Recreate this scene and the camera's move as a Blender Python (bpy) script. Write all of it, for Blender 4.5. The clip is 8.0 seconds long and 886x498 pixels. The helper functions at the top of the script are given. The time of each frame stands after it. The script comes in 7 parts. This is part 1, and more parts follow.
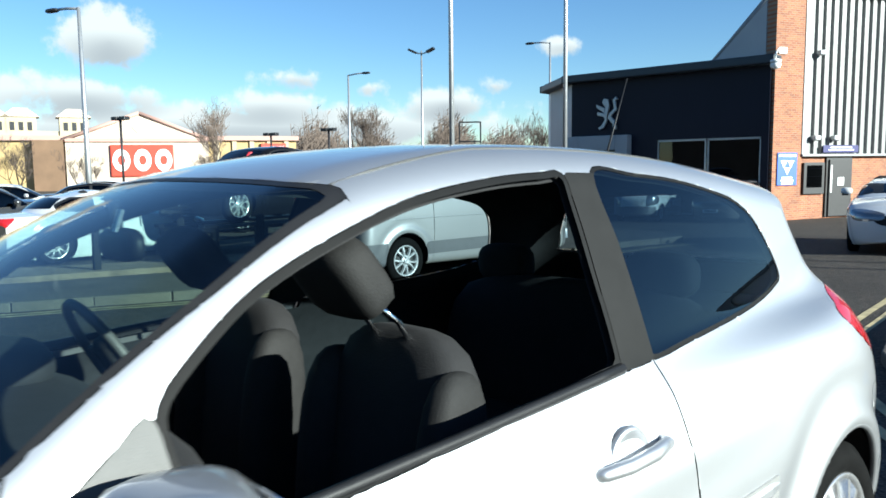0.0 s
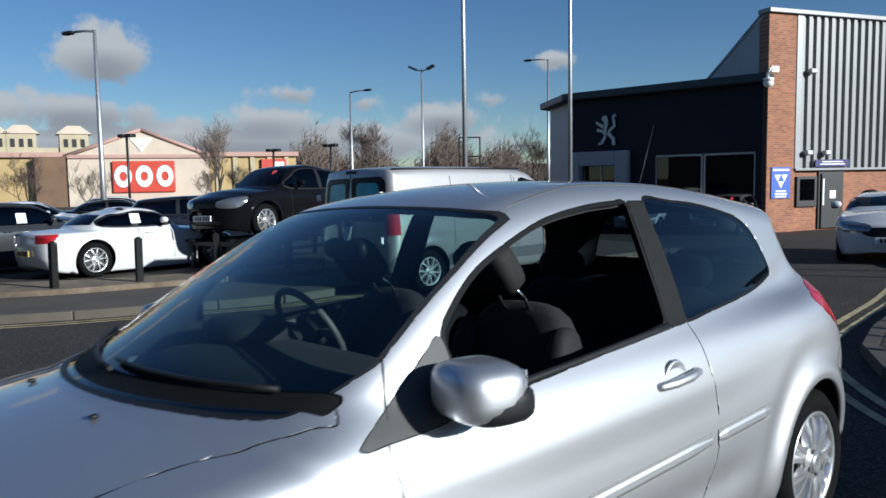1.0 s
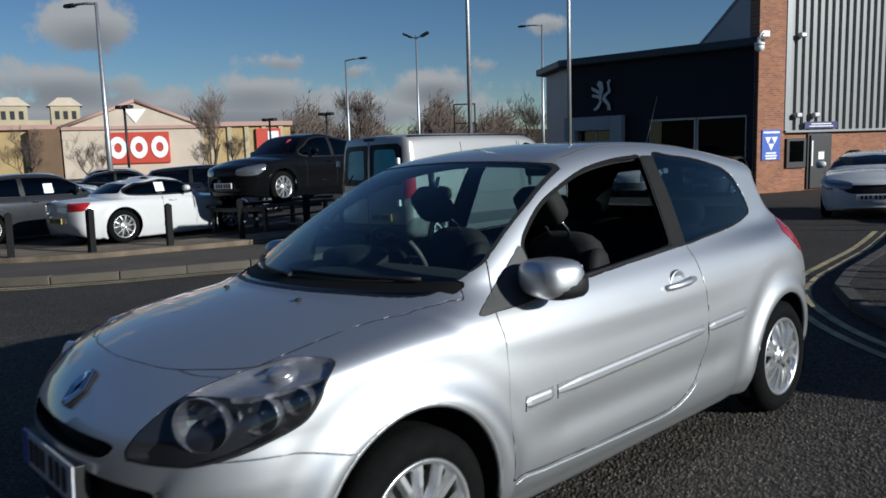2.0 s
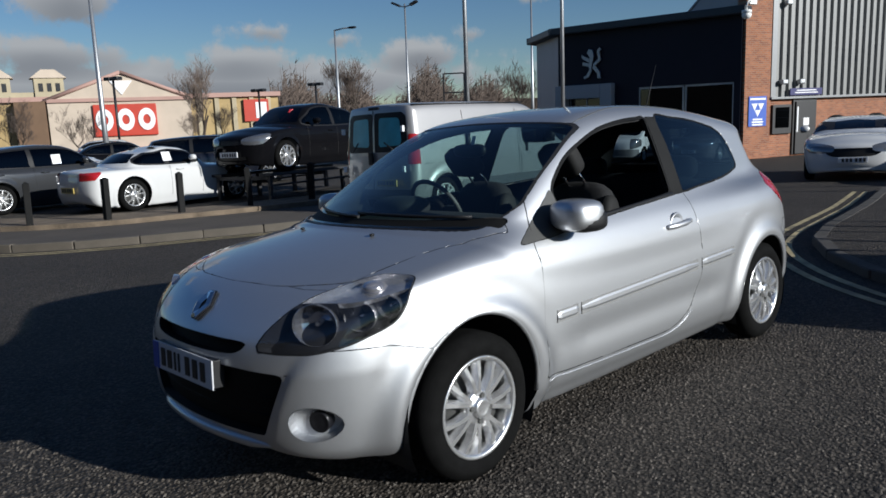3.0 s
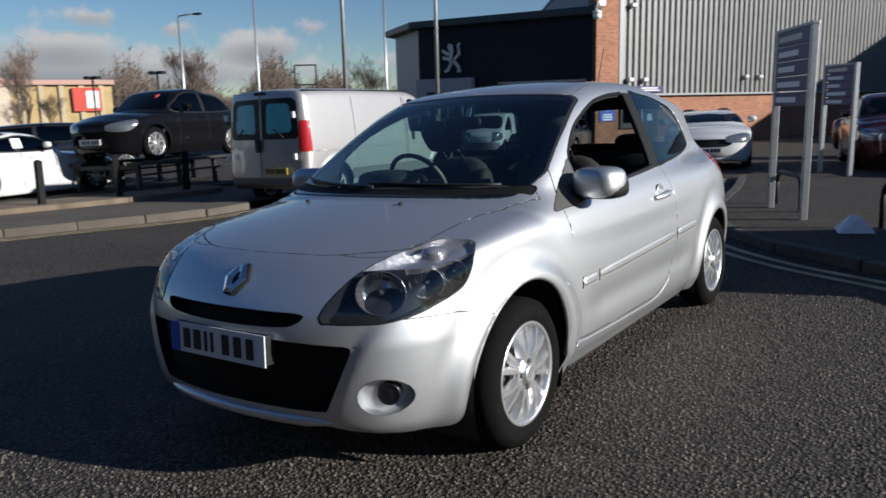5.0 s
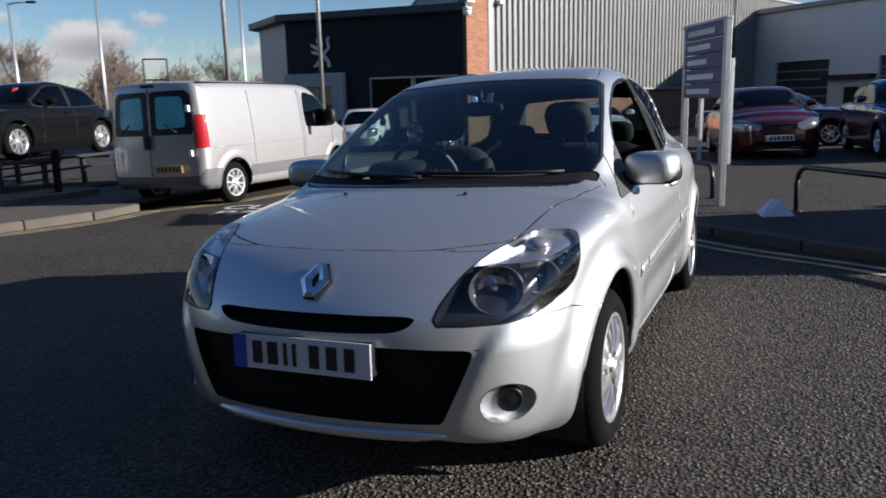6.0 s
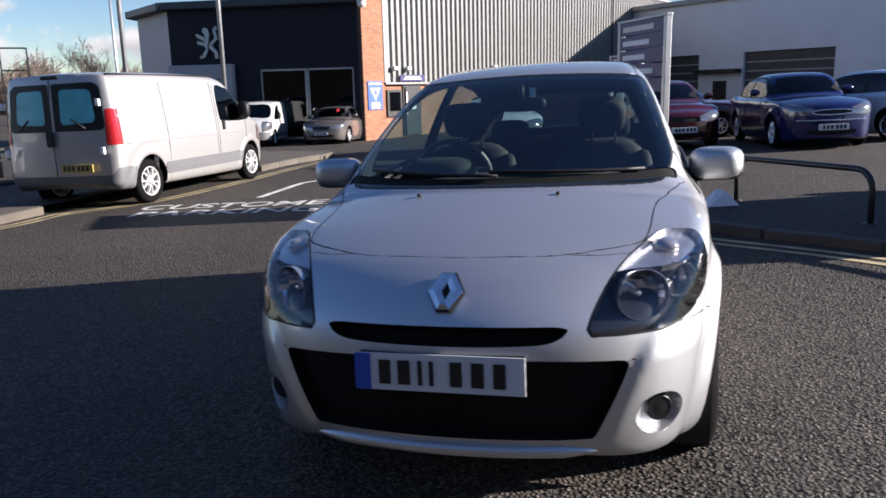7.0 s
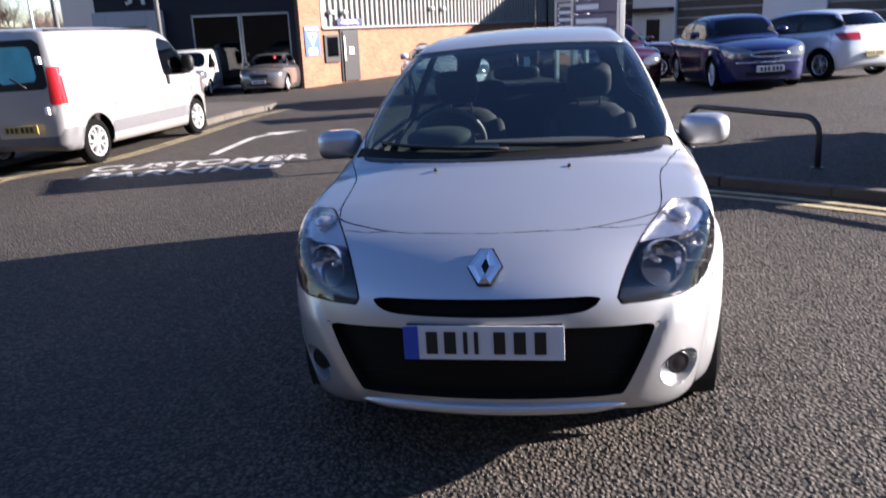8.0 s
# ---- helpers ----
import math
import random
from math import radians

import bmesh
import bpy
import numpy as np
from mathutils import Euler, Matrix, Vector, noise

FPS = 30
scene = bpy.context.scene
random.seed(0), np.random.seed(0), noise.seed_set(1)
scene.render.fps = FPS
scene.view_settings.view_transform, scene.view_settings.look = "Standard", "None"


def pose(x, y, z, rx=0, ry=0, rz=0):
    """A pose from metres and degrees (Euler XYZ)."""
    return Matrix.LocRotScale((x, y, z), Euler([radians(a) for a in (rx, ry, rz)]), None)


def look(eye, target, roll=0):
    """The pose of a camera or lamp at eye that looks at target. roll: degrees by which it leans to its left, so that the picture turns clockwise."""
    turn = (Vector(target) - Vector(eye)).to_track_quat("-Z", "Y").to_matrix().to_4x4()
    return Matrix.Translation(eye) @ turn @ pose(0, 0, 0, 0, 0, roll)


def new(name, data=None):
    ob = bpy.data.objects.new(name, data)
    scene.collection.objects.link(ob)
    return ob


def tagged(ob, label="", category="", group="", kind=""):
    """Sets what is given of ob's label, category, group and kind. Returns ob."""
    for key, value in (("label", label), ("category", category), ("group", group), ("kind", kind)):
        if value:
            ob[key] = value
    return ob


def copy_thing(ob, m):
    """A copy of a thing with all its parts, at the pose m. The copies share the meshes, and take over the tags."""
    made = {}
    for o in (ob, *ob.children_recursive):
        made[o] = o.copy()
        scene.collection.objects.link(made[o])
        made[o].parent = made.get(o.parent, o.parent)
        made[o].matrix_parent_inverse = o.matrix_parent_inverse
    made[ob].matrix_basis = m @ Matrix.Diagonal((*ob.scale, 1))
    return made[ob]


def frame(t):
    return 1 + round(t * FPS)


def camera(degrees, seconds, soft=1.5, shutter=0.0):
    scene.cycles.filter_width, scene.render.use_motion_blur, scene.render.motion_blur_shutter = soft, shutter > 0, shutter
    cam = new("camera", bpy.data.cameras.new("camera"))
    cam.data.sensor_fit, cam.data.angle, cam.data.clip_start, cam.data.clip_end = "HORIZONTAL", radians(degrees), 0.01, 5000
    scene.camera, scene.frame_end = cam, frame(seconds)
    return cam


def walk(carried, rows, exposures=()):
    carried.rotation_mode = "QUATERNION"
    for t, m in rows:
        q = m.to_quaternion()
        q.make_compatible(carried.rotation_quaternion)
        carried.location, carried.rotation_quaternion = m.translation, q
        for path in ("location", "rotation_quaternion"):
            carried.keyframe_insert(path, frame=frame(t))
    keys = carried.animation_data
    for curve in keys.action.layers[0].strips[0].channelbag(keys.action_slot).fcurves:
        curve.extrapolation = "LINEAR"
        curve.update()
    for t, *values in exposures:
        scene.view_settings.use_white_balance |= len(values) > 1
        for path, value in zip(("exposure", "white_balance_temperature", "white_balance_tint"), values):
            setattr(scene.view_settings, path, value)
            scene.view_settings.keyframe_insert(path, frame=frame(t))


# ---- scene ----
cam = camera(60.5, 8.0, 1.6, 0.4)
# The site leans a little to one side of true level: things on it stand in its own axes.
SLOPE = 0.0293
SITE = Matrix.Rotation(-SLOPE, 4, "Y")
PATH = [
    (0, (1.66, 0.285, 1.4), (0.169, 1.607, 1.229), -1.8),
    (0.5, (1.888, -0.121, 1.439), (0.403, 1.211, 1.297), -1.9),
    (1, (2.088, -0.599, 1.451), (0.602, 0.733, 1.316), -2.1),
    (1.5, (2.341, -1.032, 1.444), (0.861, 0.301, 1.264), -2.4),
    (2.8, (2.798, -1.979, 1.379), (1.348, -0.63, 1.102), -3.4),
    (3, (2.843, -2.061, 1.388), (1.397, -0.711, 1.089), -3.4),
    (3.5, (2.862, -2.162, 1.371), (1.418, -0.815, 1.055), -3.6),
    (4, (2.821, -2.19, 1.358), (1.385, -0.836, 1.033), -3.8),
    (4.5, (2.598, -2.353, 1.329), (1.29, -0.876, 0.997), -3.2),
    (4.7, (2.456, -2.436, 1.32), (1.216, -0.902, 0.988), -2.9),
    (6, (1.383, -2.765, 1.296), (0.563, -0.977, 0.937), -3.0),
    (6.5, (0.974, -2.846, 1.309), (0.325, -0.993, 0.926), -2.6),
    (7, (0.583, -2.878, 1.348), (0.055, -0.989, 0.955), -3.0),
    (7.5, (0.368, -3.022, 1.438), (-0.084, -1.116, 1.035), -3.5),
    (8, (0.309, -3.078, 1.512), (-0.061, -1.19, 0.965), -4.0),
]
EXPOSURES = [(0, 1.64, 6020, -3), (0.4, 1.19, 5910, 1), (0.8, 0.77, 5840, 4), (1.2, 0.41, 5870, 5), (1.6, 0.16, 5940, 5), (3, 0.30, 6070, 7), (4.5, 0.54, 6310, 9), (6, 1.01, 6430, 11), (6.5, 1.23, 6540, 14), (7, 1.54, 6590, 16), (7.5, 1.80, 6620, 17), (8, 2.10, 6690, 19)]
walk(cam, [(t, SITE @ look(eye, target, roll)) for t, eye, target, roll in PATH], EXPOSURES)

# ---- daylight ----
SUN_WAY = (SITE.to_3x3() @ Vector((0.9277, 0.2279, 0.2957))).normalized()
sun_data = bpy.data.lights.new("sun", "SUN")
sun_data.energy, sun_data.angle, sun_data.color = 5.0, radians(0.55), (1.0, 0.955, 0.89)
sun = new("sun", sun_data)
sun.matrix_world = look(SUN_WAY * 60, (0, 0, 0))

world = bpy.data.worlds.new("sky")
scene.world = world
world.use_nodes = True


def build_sky(tree):
    nodes, links = tree.nodes, tree.links
    nodes.clear()
    out = nodes.new("ShaderNodeOutputWorld")
    bg = nodes.new("ShaderNodeBackground")
    sky = nodes.new("ShaderNodeTexSky")
    sky.sky_type, sky.sun_disc = "NISHITA", False
    sky.sun_elevation = math.asin(SUN_WAY.z)
    sky.sun_rotation = math.atan2(SUN_WAY.x, SUN_WAY.y)
    sky.air_density, sky.dust_density, sky.ozone_density = 1.0, 0.0, 4.0
    bg.inputs["Strength"].default_value = 0.053
    coord = nodes.new("ShaderNodeTexCoord")
    # fair-weather cumulus: puffs of noise inside soft ellipses round a few directions
    noise_a = nodes.new("ShaderNodeTexNoise")
    noise_a.inputs["Scale"].default_value, noise_a.inputs["Detail"].default_value, noise_a.inputs["Roughness"].default_value = 22.0, 9.0, 0.6
    links.new(coord.outputs["Generated"], noise_a.inputs["Vector"])

    def m(op, a, b):
        n = nodes.new("ShaderNodeMath")
        n.operation = op
        for i, v in enumerate((a, b)):
            if isinstance(v, (int, float)):
                n.inputs[i].default_value = v
            else:
                links.new(v, n.inputs[i])
        return n.outputs[0]

    total, shade = None, None
    for az, el, wide, tall, dense in CLOUDS:
        way = Vector((math.sin(radians(az)) * math.cos(radians(el)), math.cos(radians(az)) * math.cos(radians(el)), math.sin(radians(el))))
        mapping = nodes.new("ShaderNodeMapping")
        mapping.vector_type = "POINT"
        mapping.inputs["Rotation"].default_value = (0, 0, radians(az))
        size = Vector((1 / radians(wide), 0.0, 1 / radians(tall)))
        links.new(coord.outputs["Generated"], mapping.inputs["Vector"])
        centre = Euler((0, 0, radians(az))).to_matrix() @ way
        sep = nodes.new("ShaderNodeSeparateXYZ")
        links.new(mapping.outputs[0], sep.inputs[0])
        dx = m("MULTIPLY", m("SUBTRACT", sep.outputs[0], centre.x), size.x)
        dz = m("MULTIPLY", m("SUBTRACT", sep.outputs[2], centre.z), size.z)
        front = m("GREATER_THAN", sep.outputs[1], 0.0)
        r = m("SQRT", m("ADD", m("MULTIPLY", dx, dx), m("MULTIPLY", dz, dz)), 0.0)
        puff = m("MULTIPLY", m("MULTIPLY", m("MAXIMUM", m("SUBTRACT", 1.0, r), 0.0), front), dense)
        low = m("MULTIPLY", puff, m("SUBTRACT", 0.35, dz))
        total = puff if total is None else m("MAXIMUM", total, puff)
        shade = low if shade is None else m("MAXIMUM", shade, low)
    mask = m("ADD", m("MULTIPLY", total, 1.6), m("MULTIPLY", m("SUBTRACT", noise_a.outputs[0], 0.62), 2.6))
    fac = nodes.new("ShaderNodeMapRange")
    fac.inputs["From Min"].default_value, fac.inputs["From Max"].default_value = 0.02, 0.62
    fac.interpolation_type = "SMOOTHSTEP"
    links.new(m("MULTIPLY", mask, m("GREATER_THAN", total, 0.001)), fac.inputs["Value"])
    grey = nodes.new("ShaderNodeMapRange")
    grey.inputs["From Min"].default_value, grey.inputs["From Max"].default_value = 0.06, 0.72
    links.new(shade, grey.inputs["Value"])
    tone = nodes.new("ShaderNodeMix")
    tone.data_type = "RGBA"
    tone.inputs["A"].default_value, tone.inputs["B"].default_value = (6.2, 6.2, 6.3, 1), (1.7, 1.9, 2.3, 1)
    links.new(grey.outputs[0], tone.inputs["Factor"])
    mix = nodes.new("ShaderNodeMix")
    mix.data_type = "RGBA"
    links.new(fac.outputs[0], mix.inputs["Factor"])
    clear = nodes.new("ShaderNodeHueSaturation")
    clear.inputs["Saturation"].default_value = 1.08
    clear.inputs["Hue"].default_value = 0.508
    links.new(sky.outputs[0], clear.inputs["Color"])
    links.new(clear.outputs[0], mix.inputs["A"])
    links.new(tone.outputs["Result"], mix.inputs["B"])
    links.new(mix.outputs["Result"], bg.inputs["Color"])
    links.new(bg.outputs[0], out.inputs["Surface"])


# bearing (degrees clockwise from +y), height, half width, half height, density
CLOUDS = [(-71.4, 8.6, 4.6, 3.0, 1.0), (-73.5, 5.0, 8, 2.2, 0.95), (-59, 6.4, 4.0, 1.3, 0.7), (-61, 4.4, 7, 2.0, 0.85), (-53.8, 5.8, 2.6, 1.1, 0.6), (-47.9, 4.6, 4.5, 1.9, 1.0), (-44.3, 5.9, 2.8, 1.0, 0.6),
          (-62, 3.0, 30, 2.7, 0.95), (-36, 3.6, 6, 1.8, 0.8), (-39.5, 8.6, 3.0, 1.1, 0.65), (-88, 6, 8, 4, 0.9), (-80, 12.5, 5, 2, 0.7), (60, 16, 8, 3, 0.6), (150, 9, 14, 4, 0.8), (-140, 10, 12, 4, 0.8)]
build_sky(world.node_tree)

# ---- materials ----
def material(name, colour, rough=0.6, metal=0.0, vary=0.12, scale=6.0, bump=0.0, bump_scale=60.0, coat=0.0, spec=0.5, per_piece=0.0, tint=None, stain=0.0):
    """A surface with two scales of variation: broad patches and fine grain, with optional relief, clear coat, and a change from piece to piece."""
    mt = bpy.data.materials.new(name)
    mt.use_nodes = True
    nodes, links = mt.node_tree.nodes, mt.node_tree.links
    bsdf = nodes["Principled BSDF"]
    bsdf.inputs["Metallic"].default_value, bsdf.inputs["Roughness"].default_value = metal, rough
    bsdf.inputs["Specular IOR Level"].default_value = spec
    bsdf.inputs["Coat Weight"].default_value, bsdf.inputs["Coat Roughness"].default_value = coat, 0.04
    coord = nodes.new("ShaderNodeTexCoord")
    broad, fine = nodes.new("ShaderNodeTexNoise"), nodes.new("ShaderNodeTexNoise")
    for n, s in ((broad, scale), (fine, bump_scale)):
        n.inputs["Scale"].default_value, n.inputs["Detail"].default_value = s, 6.0
        links.new(coord.outputs["Object"], n.inputs["Vector"])
    mixed = nodes.new("ShaderNodeMath")
    mixed.operation = "MULTIPLY_ADD"
    links.new(fine.outputs[0], mixed.inputs[0])
    mixed.inputs[1].default_value = 0.45
    links.new(broad.outputs[0], mixed.inputs[2])
    value = nodes.new("ShaderNodeMapRange")
    value.inputs["From Min"].default_value, value.inputs["From Max"].default_value = 0.45, 1.0
    value.inputs["To Min"].default_value, value.inputs["To Max"].default_value = 1 - vary, 1 + vary
    links.new(mixed.outputs[0], value.inputs["Value"])
    hsv = nodes.new("ShaderNodeHueSaturation")
    hsv.inputs["Color"].default_value = (*colour, 1)
    links.new(value.outputs[0], hsv.inputs["Value"])
    last = hsv.outputs[0]
    if per_piece:
        info = nodes.new("ShaderNodeObjectInfo")
        island = nodes.new("ShaderNodeNewGeometry")
        add = nodes.new("ShaderNodeMath")
        add.operation = "ADD"
        links.new(info.outputs["Random"], add.inputs[0])
        links.new(island.outputs["Random Per Island"], add.inputs[1])
        ramp = nodes.new("ShaderNodeMapRange")
        ramp.inputs["From Max"].default_value = 2.0
        ramp.inputs["To Min"].default_value, ramp.inputs["To Max"].default_value = 1 - per_piece, 1 + per_piece
        links.new(add.outputs[0], ramp.inputs["Value"])
        hsv2 = nodes.new("ShaderNodeHueSaturation")
        links.new(last, hsv2.inputs["Color"])
        links.new(ramp.outputs[0], hsv2.inputs["Value"])
        last = hsv2.outputs[0]
    if tint:
        spots = nodes.new("ShaderNodeTexNoise")
        spots.inputs["Scale"].default_value, spots.inputs["Detail"].default_value = scale * 0.35, 4.0
        links.new(coord.outputs["Object"], spots.inputs["Vector"])
        edge = nodes.new("ShaderNodeMapRange")
        edge.inputs["From Min"].default_value, edge.inputs["From Max"].default_value = 0.48, 0.7
        edge.inputs["To Max"].default_value = stain
        links.new(spots.outputs[0], edge.inputs["Value"])
        mix = nodes.new("ShaderNodeMix")
        mix.data_type = "RGBA"
        links.new(edge.outputs[0], mix.inputs["Factor"])
        links.new(last, mix.inputs["A"])
        mix.inputs["B"].default_value = (*tint, 1)
        last = mix.outputs["Result"]
    links.new(last, bsdf.inputs["Base Color"])
    if bump:
        b = nodes.new("ShaderNodeBump")
        b.inputs["Strength"].default_value, b.inputs["Distance"].default_value = 1.0, bump
        links.new(fine.outputs[0], b.inputs["Height"])
        links.new(b.outputs[0], bsdf.inputs["Normal"])
    return mt


def glass(name, tint, gloss_ior=1.45, rough=0.0):
    """A thin pane: tinted see-through with a mirror coat that grows at the rim."""
    mt = bpy.data.materials.new(name)
    mt.use_nodes = True
    nodes, links = mt.node_tree.nodes, mt.node_tree.links
    nodes.remove(nodes["Principled BSDF"])
    clear, gloss = nodes.new("ShaderNodeBsdfTransparent"), nodes.new("ShaderNodeBsdfGlossy")
    clear.inputs["Color"].default_value = (*tint, 1)
    gloss.inputs["Roughness"].default_value = rough
    # gloss after Schlick: the head-on share, rising to one at a glance
    weight = nodes.new("ShaderNodeLayerWeight")
    weight.inputs["Blend"].default_value = 0.5
    power, rise = nodes.new("ShaderNodeMath"), nodes.new("ShaderNodeMath")
    power.operation, rise.operation = "POWER", "MULTIPLY_ADD"
    head_on = ((gloss_ior - 1) / (gloss_ior + 1)) ** 2
    links.new(weight.outputs["Facing"], power.inputs[0])
    power.inputs[1].default_value = 5.0
    links.new(power.outputs[0], rise.inputs[0])
    rise.inputs[1].default_value, rise.inputs[2].default_value = 1 - head_on, head_on
    mix = nodes.new("ShaderNodeMixShader")
    links.new(rise.outputs[0], mix.inputs[0])
    links.new(clear.outputs[0], mix.inputs[1])
    links.new(gloss.outputs[0], mix.inputs[2])
    links.new(mix.outputs[0], nodes["Material Output"].inputs["Surface"])
    return mt


SILVER = material("silver_paint", (0.590, 0.598, 0.612), 0.46, 0.9, 0.02, 3.0, coat=1.0)
# flakes under lacquer: the metal dims at a glance
SILVER.node_tree.nodes["Principled BSDF"].inputs["Specular Tint"].default_value = (0.22, 0.25, 0.31, 1)
TRIM = material("black_trim", (0.010, 0.010, 0.011), 0.5, 0, 0.2, 20, 0.0005, 400, spec=0.3)
MESH_BLACK = material("grille_black", (0.004, 0.004, 0.004), 0.7, 0, 0.2, 40, spec=0.2)
GREY_TRIM = material("grey_plastic", (0.055, 0.055, 0.053), 0.55, 0, 0.12, 15, 0.0006, 500)
SEAM = material("shut_gap", (0.01, 0.01, 0.01), 0.8)
RUBBER = material("tyre_rubber", (0.006, 0.006, 0.006), 0.85, 0, 0.25, 18, 0.001, 150, spec=0.06)
ALLOY = material("alloy", (0.74, 0.74, 0.74), 0.27, 0.85, 0.06, 12)
BADGE_METAL = material("satin_chrome", (0.72, 0.73, 0.75), 0.12, 1.0, 0.02)
CHROME = material("chrome", (0.85, 0.85, 0.86), 0.07, 1.0, 0.02)
LINING = material("dark_cabin_cloth", (0.009, 0.009, 0.010), 0.85, 0, 0.3, 30, 0.001, 300)
SEAT_CLOTH = material("charcoal_seat_cloth", (0.008, 0.008, 0.009), 0.85, 0, 0.3, 25, 0.0015, 350)
# paler than the seat cloth: sunlight on bolsters and headrests put into the colour
SEAT_EDGE_LIT = material("sunlit_seat_leatherette", (0.017, 0.017, 0.017), 0.75, 0, 0.15, 25, 0.001, 200, spec=0.2)
WINDSCREEN = glass("windscreen_glass", (0.62, 0.78, 0.76), 1.95)
TINTED = glass("tinted_glass", (0.34, 0.44, 0.48), 1.95)
CLEAR = glass("clear_lens", (0.95, 0.955, 0.96), 1.75)
PILLAR_TRIM = material("dark_pillar_plastic", (0.014, 0.014, 0.014), 0.7, 0, 0.12, 15, 0.0004, 500, spec=0.12)
REFLECTOR = material("faceted_reflector", (0.58, 0.58, 0.61), 0.13, 0.9, 0.03, 20)
RED_LENS = material("red_lens", (0.35, 0.012, 0.015), 0.12, 0, 0.1, 30, coat=1.0)
PLATE_WHITE = material("plate_white", (0.60, 0.61, 0.63), 0.35, 0, 0.03)
PLATE_YELLOW = material("plate_yellow", (0.36, 0.27, 0.07), 0.35, 0, 0.03)
PLATE_BLUE = material("plate_blue", (0.02, 0.07, 0.4), 0.4, 0, 0.05)
INK = material("black_ink", (0.01, 0.01, 0.01), 0.5)


# ---- mesh tools ----
import itertools

def mesh_of(name, verts, faces, mat, smooth=True, normals=None):
    me = bpy.data.meshes.new(name)
    me.from_pydata([tuple(v) for v in verts], [], [tuple(f) for f in faces])
    me.materials.append(mat)
    if smooth:
        me.polygons.foreach_set("use_smooth", [True] * len(me.polygons))
    me.update()
    if normals is not None:
        me.normals_split_custom_set_from_vertices([tuple(n) for n in normals])
    return me


def part(name, shape, mat, parent, label=""):
    """Links a bmesh or a mesh as one object under a thing or a part."""
    if isinstance(shape, bmesh.types.BMesh):
        me = bpy.data.meshes.new(name)
        shape.normal_update()
        shape.to_mesh(me)
        shape.free()
        me.materials.append(mat)
    else:
        me = shape
    ob = new(name, me)
    ob.parent = parent
    if label:
        ob["label"] = label
    return ob


def thing(name, m, label, category, group="", kind=""):
    ob = new(name)
    ob.matrix_world = m
    ob.empty_display_size = 0.2
    return tagged(ob, label, category, group, kind)


def soften(bm, width, segments=2, angle=30):
    edges = [e for e in bm.edges if len(e.link_faces) == 2 and e.calc_face_angle(0) > radians(angle)]
    if edges and width:
        bmesh.ops.bevel(bm, geom=edges, offset=width, segments=segments, affect="EDGES", profile=0.5)


def box(x0, x1, y0, y1, z0, z1, bevel=0.0, segments=2, into=None, m=None, smooth=False):
    bm = bmesh.new()
    bmesh.ops.create_cube(bm, size=1.0)
    bmesh.ops.transform(bm, matrix=Matrix.LocRotScale(((x0 + x1) / 2, (y0 + y1) / 2, (z0 + z1) / 2), None, (abs(x1 - x0), abs(y1 - y0), abs(z1 - z0))), verts=bm.verts)
    soften(bm, bevel, segments)
    if smooth:
        for f in bm.faces:
            f.smooth = True
    if m is not None:
        bmesh.ops.transform(bm, matrix=m, verts=bm.verts)
    if into is not None:
        me = bpy.data.meshes.new("join")
        bm.to_mesh(me)
        bm.free()
        into.from_mesh(me)
        bpy.data.meshes.remove(me)
        return into
    return bm


def prism(points, depth, bevel=0.0, m=None, segments=2):
    """A polygon in the xz plane, given depth along +y."""
    bm = bmesh.new()
    face = bm.faces.new([bm.verts.new((x, 0, z)) for x, z in points])
    made = bmesh.ops.extrude_face_region(bm, geom=[face])
    bmesh.ops.translate(bm, vec=(0, depth, 0), verts=[v for v in made["geom"] if isinstance(v, bmesh.types.BMVert)])
    bmesh.ops.recalc_face_normals(bm, faces=bm.faces)
    soften(bm, bevel, segments)
    if m is not None:
        bmesh.ops.transform(bm, matrix=m, verts=bm.verts)
    return bm


def lathe(profile, n=32, axis="X", m=None, smooth=True, close=False):
    """Turns (along, radius) pairs round an axis."""
    bm = bmesh.new()
    rings = []
    for a, r in profile:
        ring = []
        for i in range(n):
            c, s = math.cos(2 * math.pi * i / n) * r, math.sin(2 * math.pi * i / n) * r
            ring.append(bm.verts.new({"X": (a, c, s), "Y": (c, a, s), "Z": (c, s, a)}[axis]))
        rings.append(ring)
    pairs = list(zip(rings, rings[1:])) + ([(rings[-1], rings[0])] if close else [])
    for p, q in pairs:
        for i in range(n):
            bm.faces.new((p[i], p[(i + 1) % n], q[(i + 1) % n], q[i])).smooth = smooth
    if not close:
        for ring in (rings[0], rings[-1]):
            if min((v.co - ring[0].co).length for v in ring[1:]) > 1e-5:
                bm.faces.new(ring)
    bmesh.ops.recalc_face_normals(bm, faces=bm.faces)
    if m is not None:
        bmesh.ops.transform(bm, matrix=m, verts=bm.verts)
    return bm


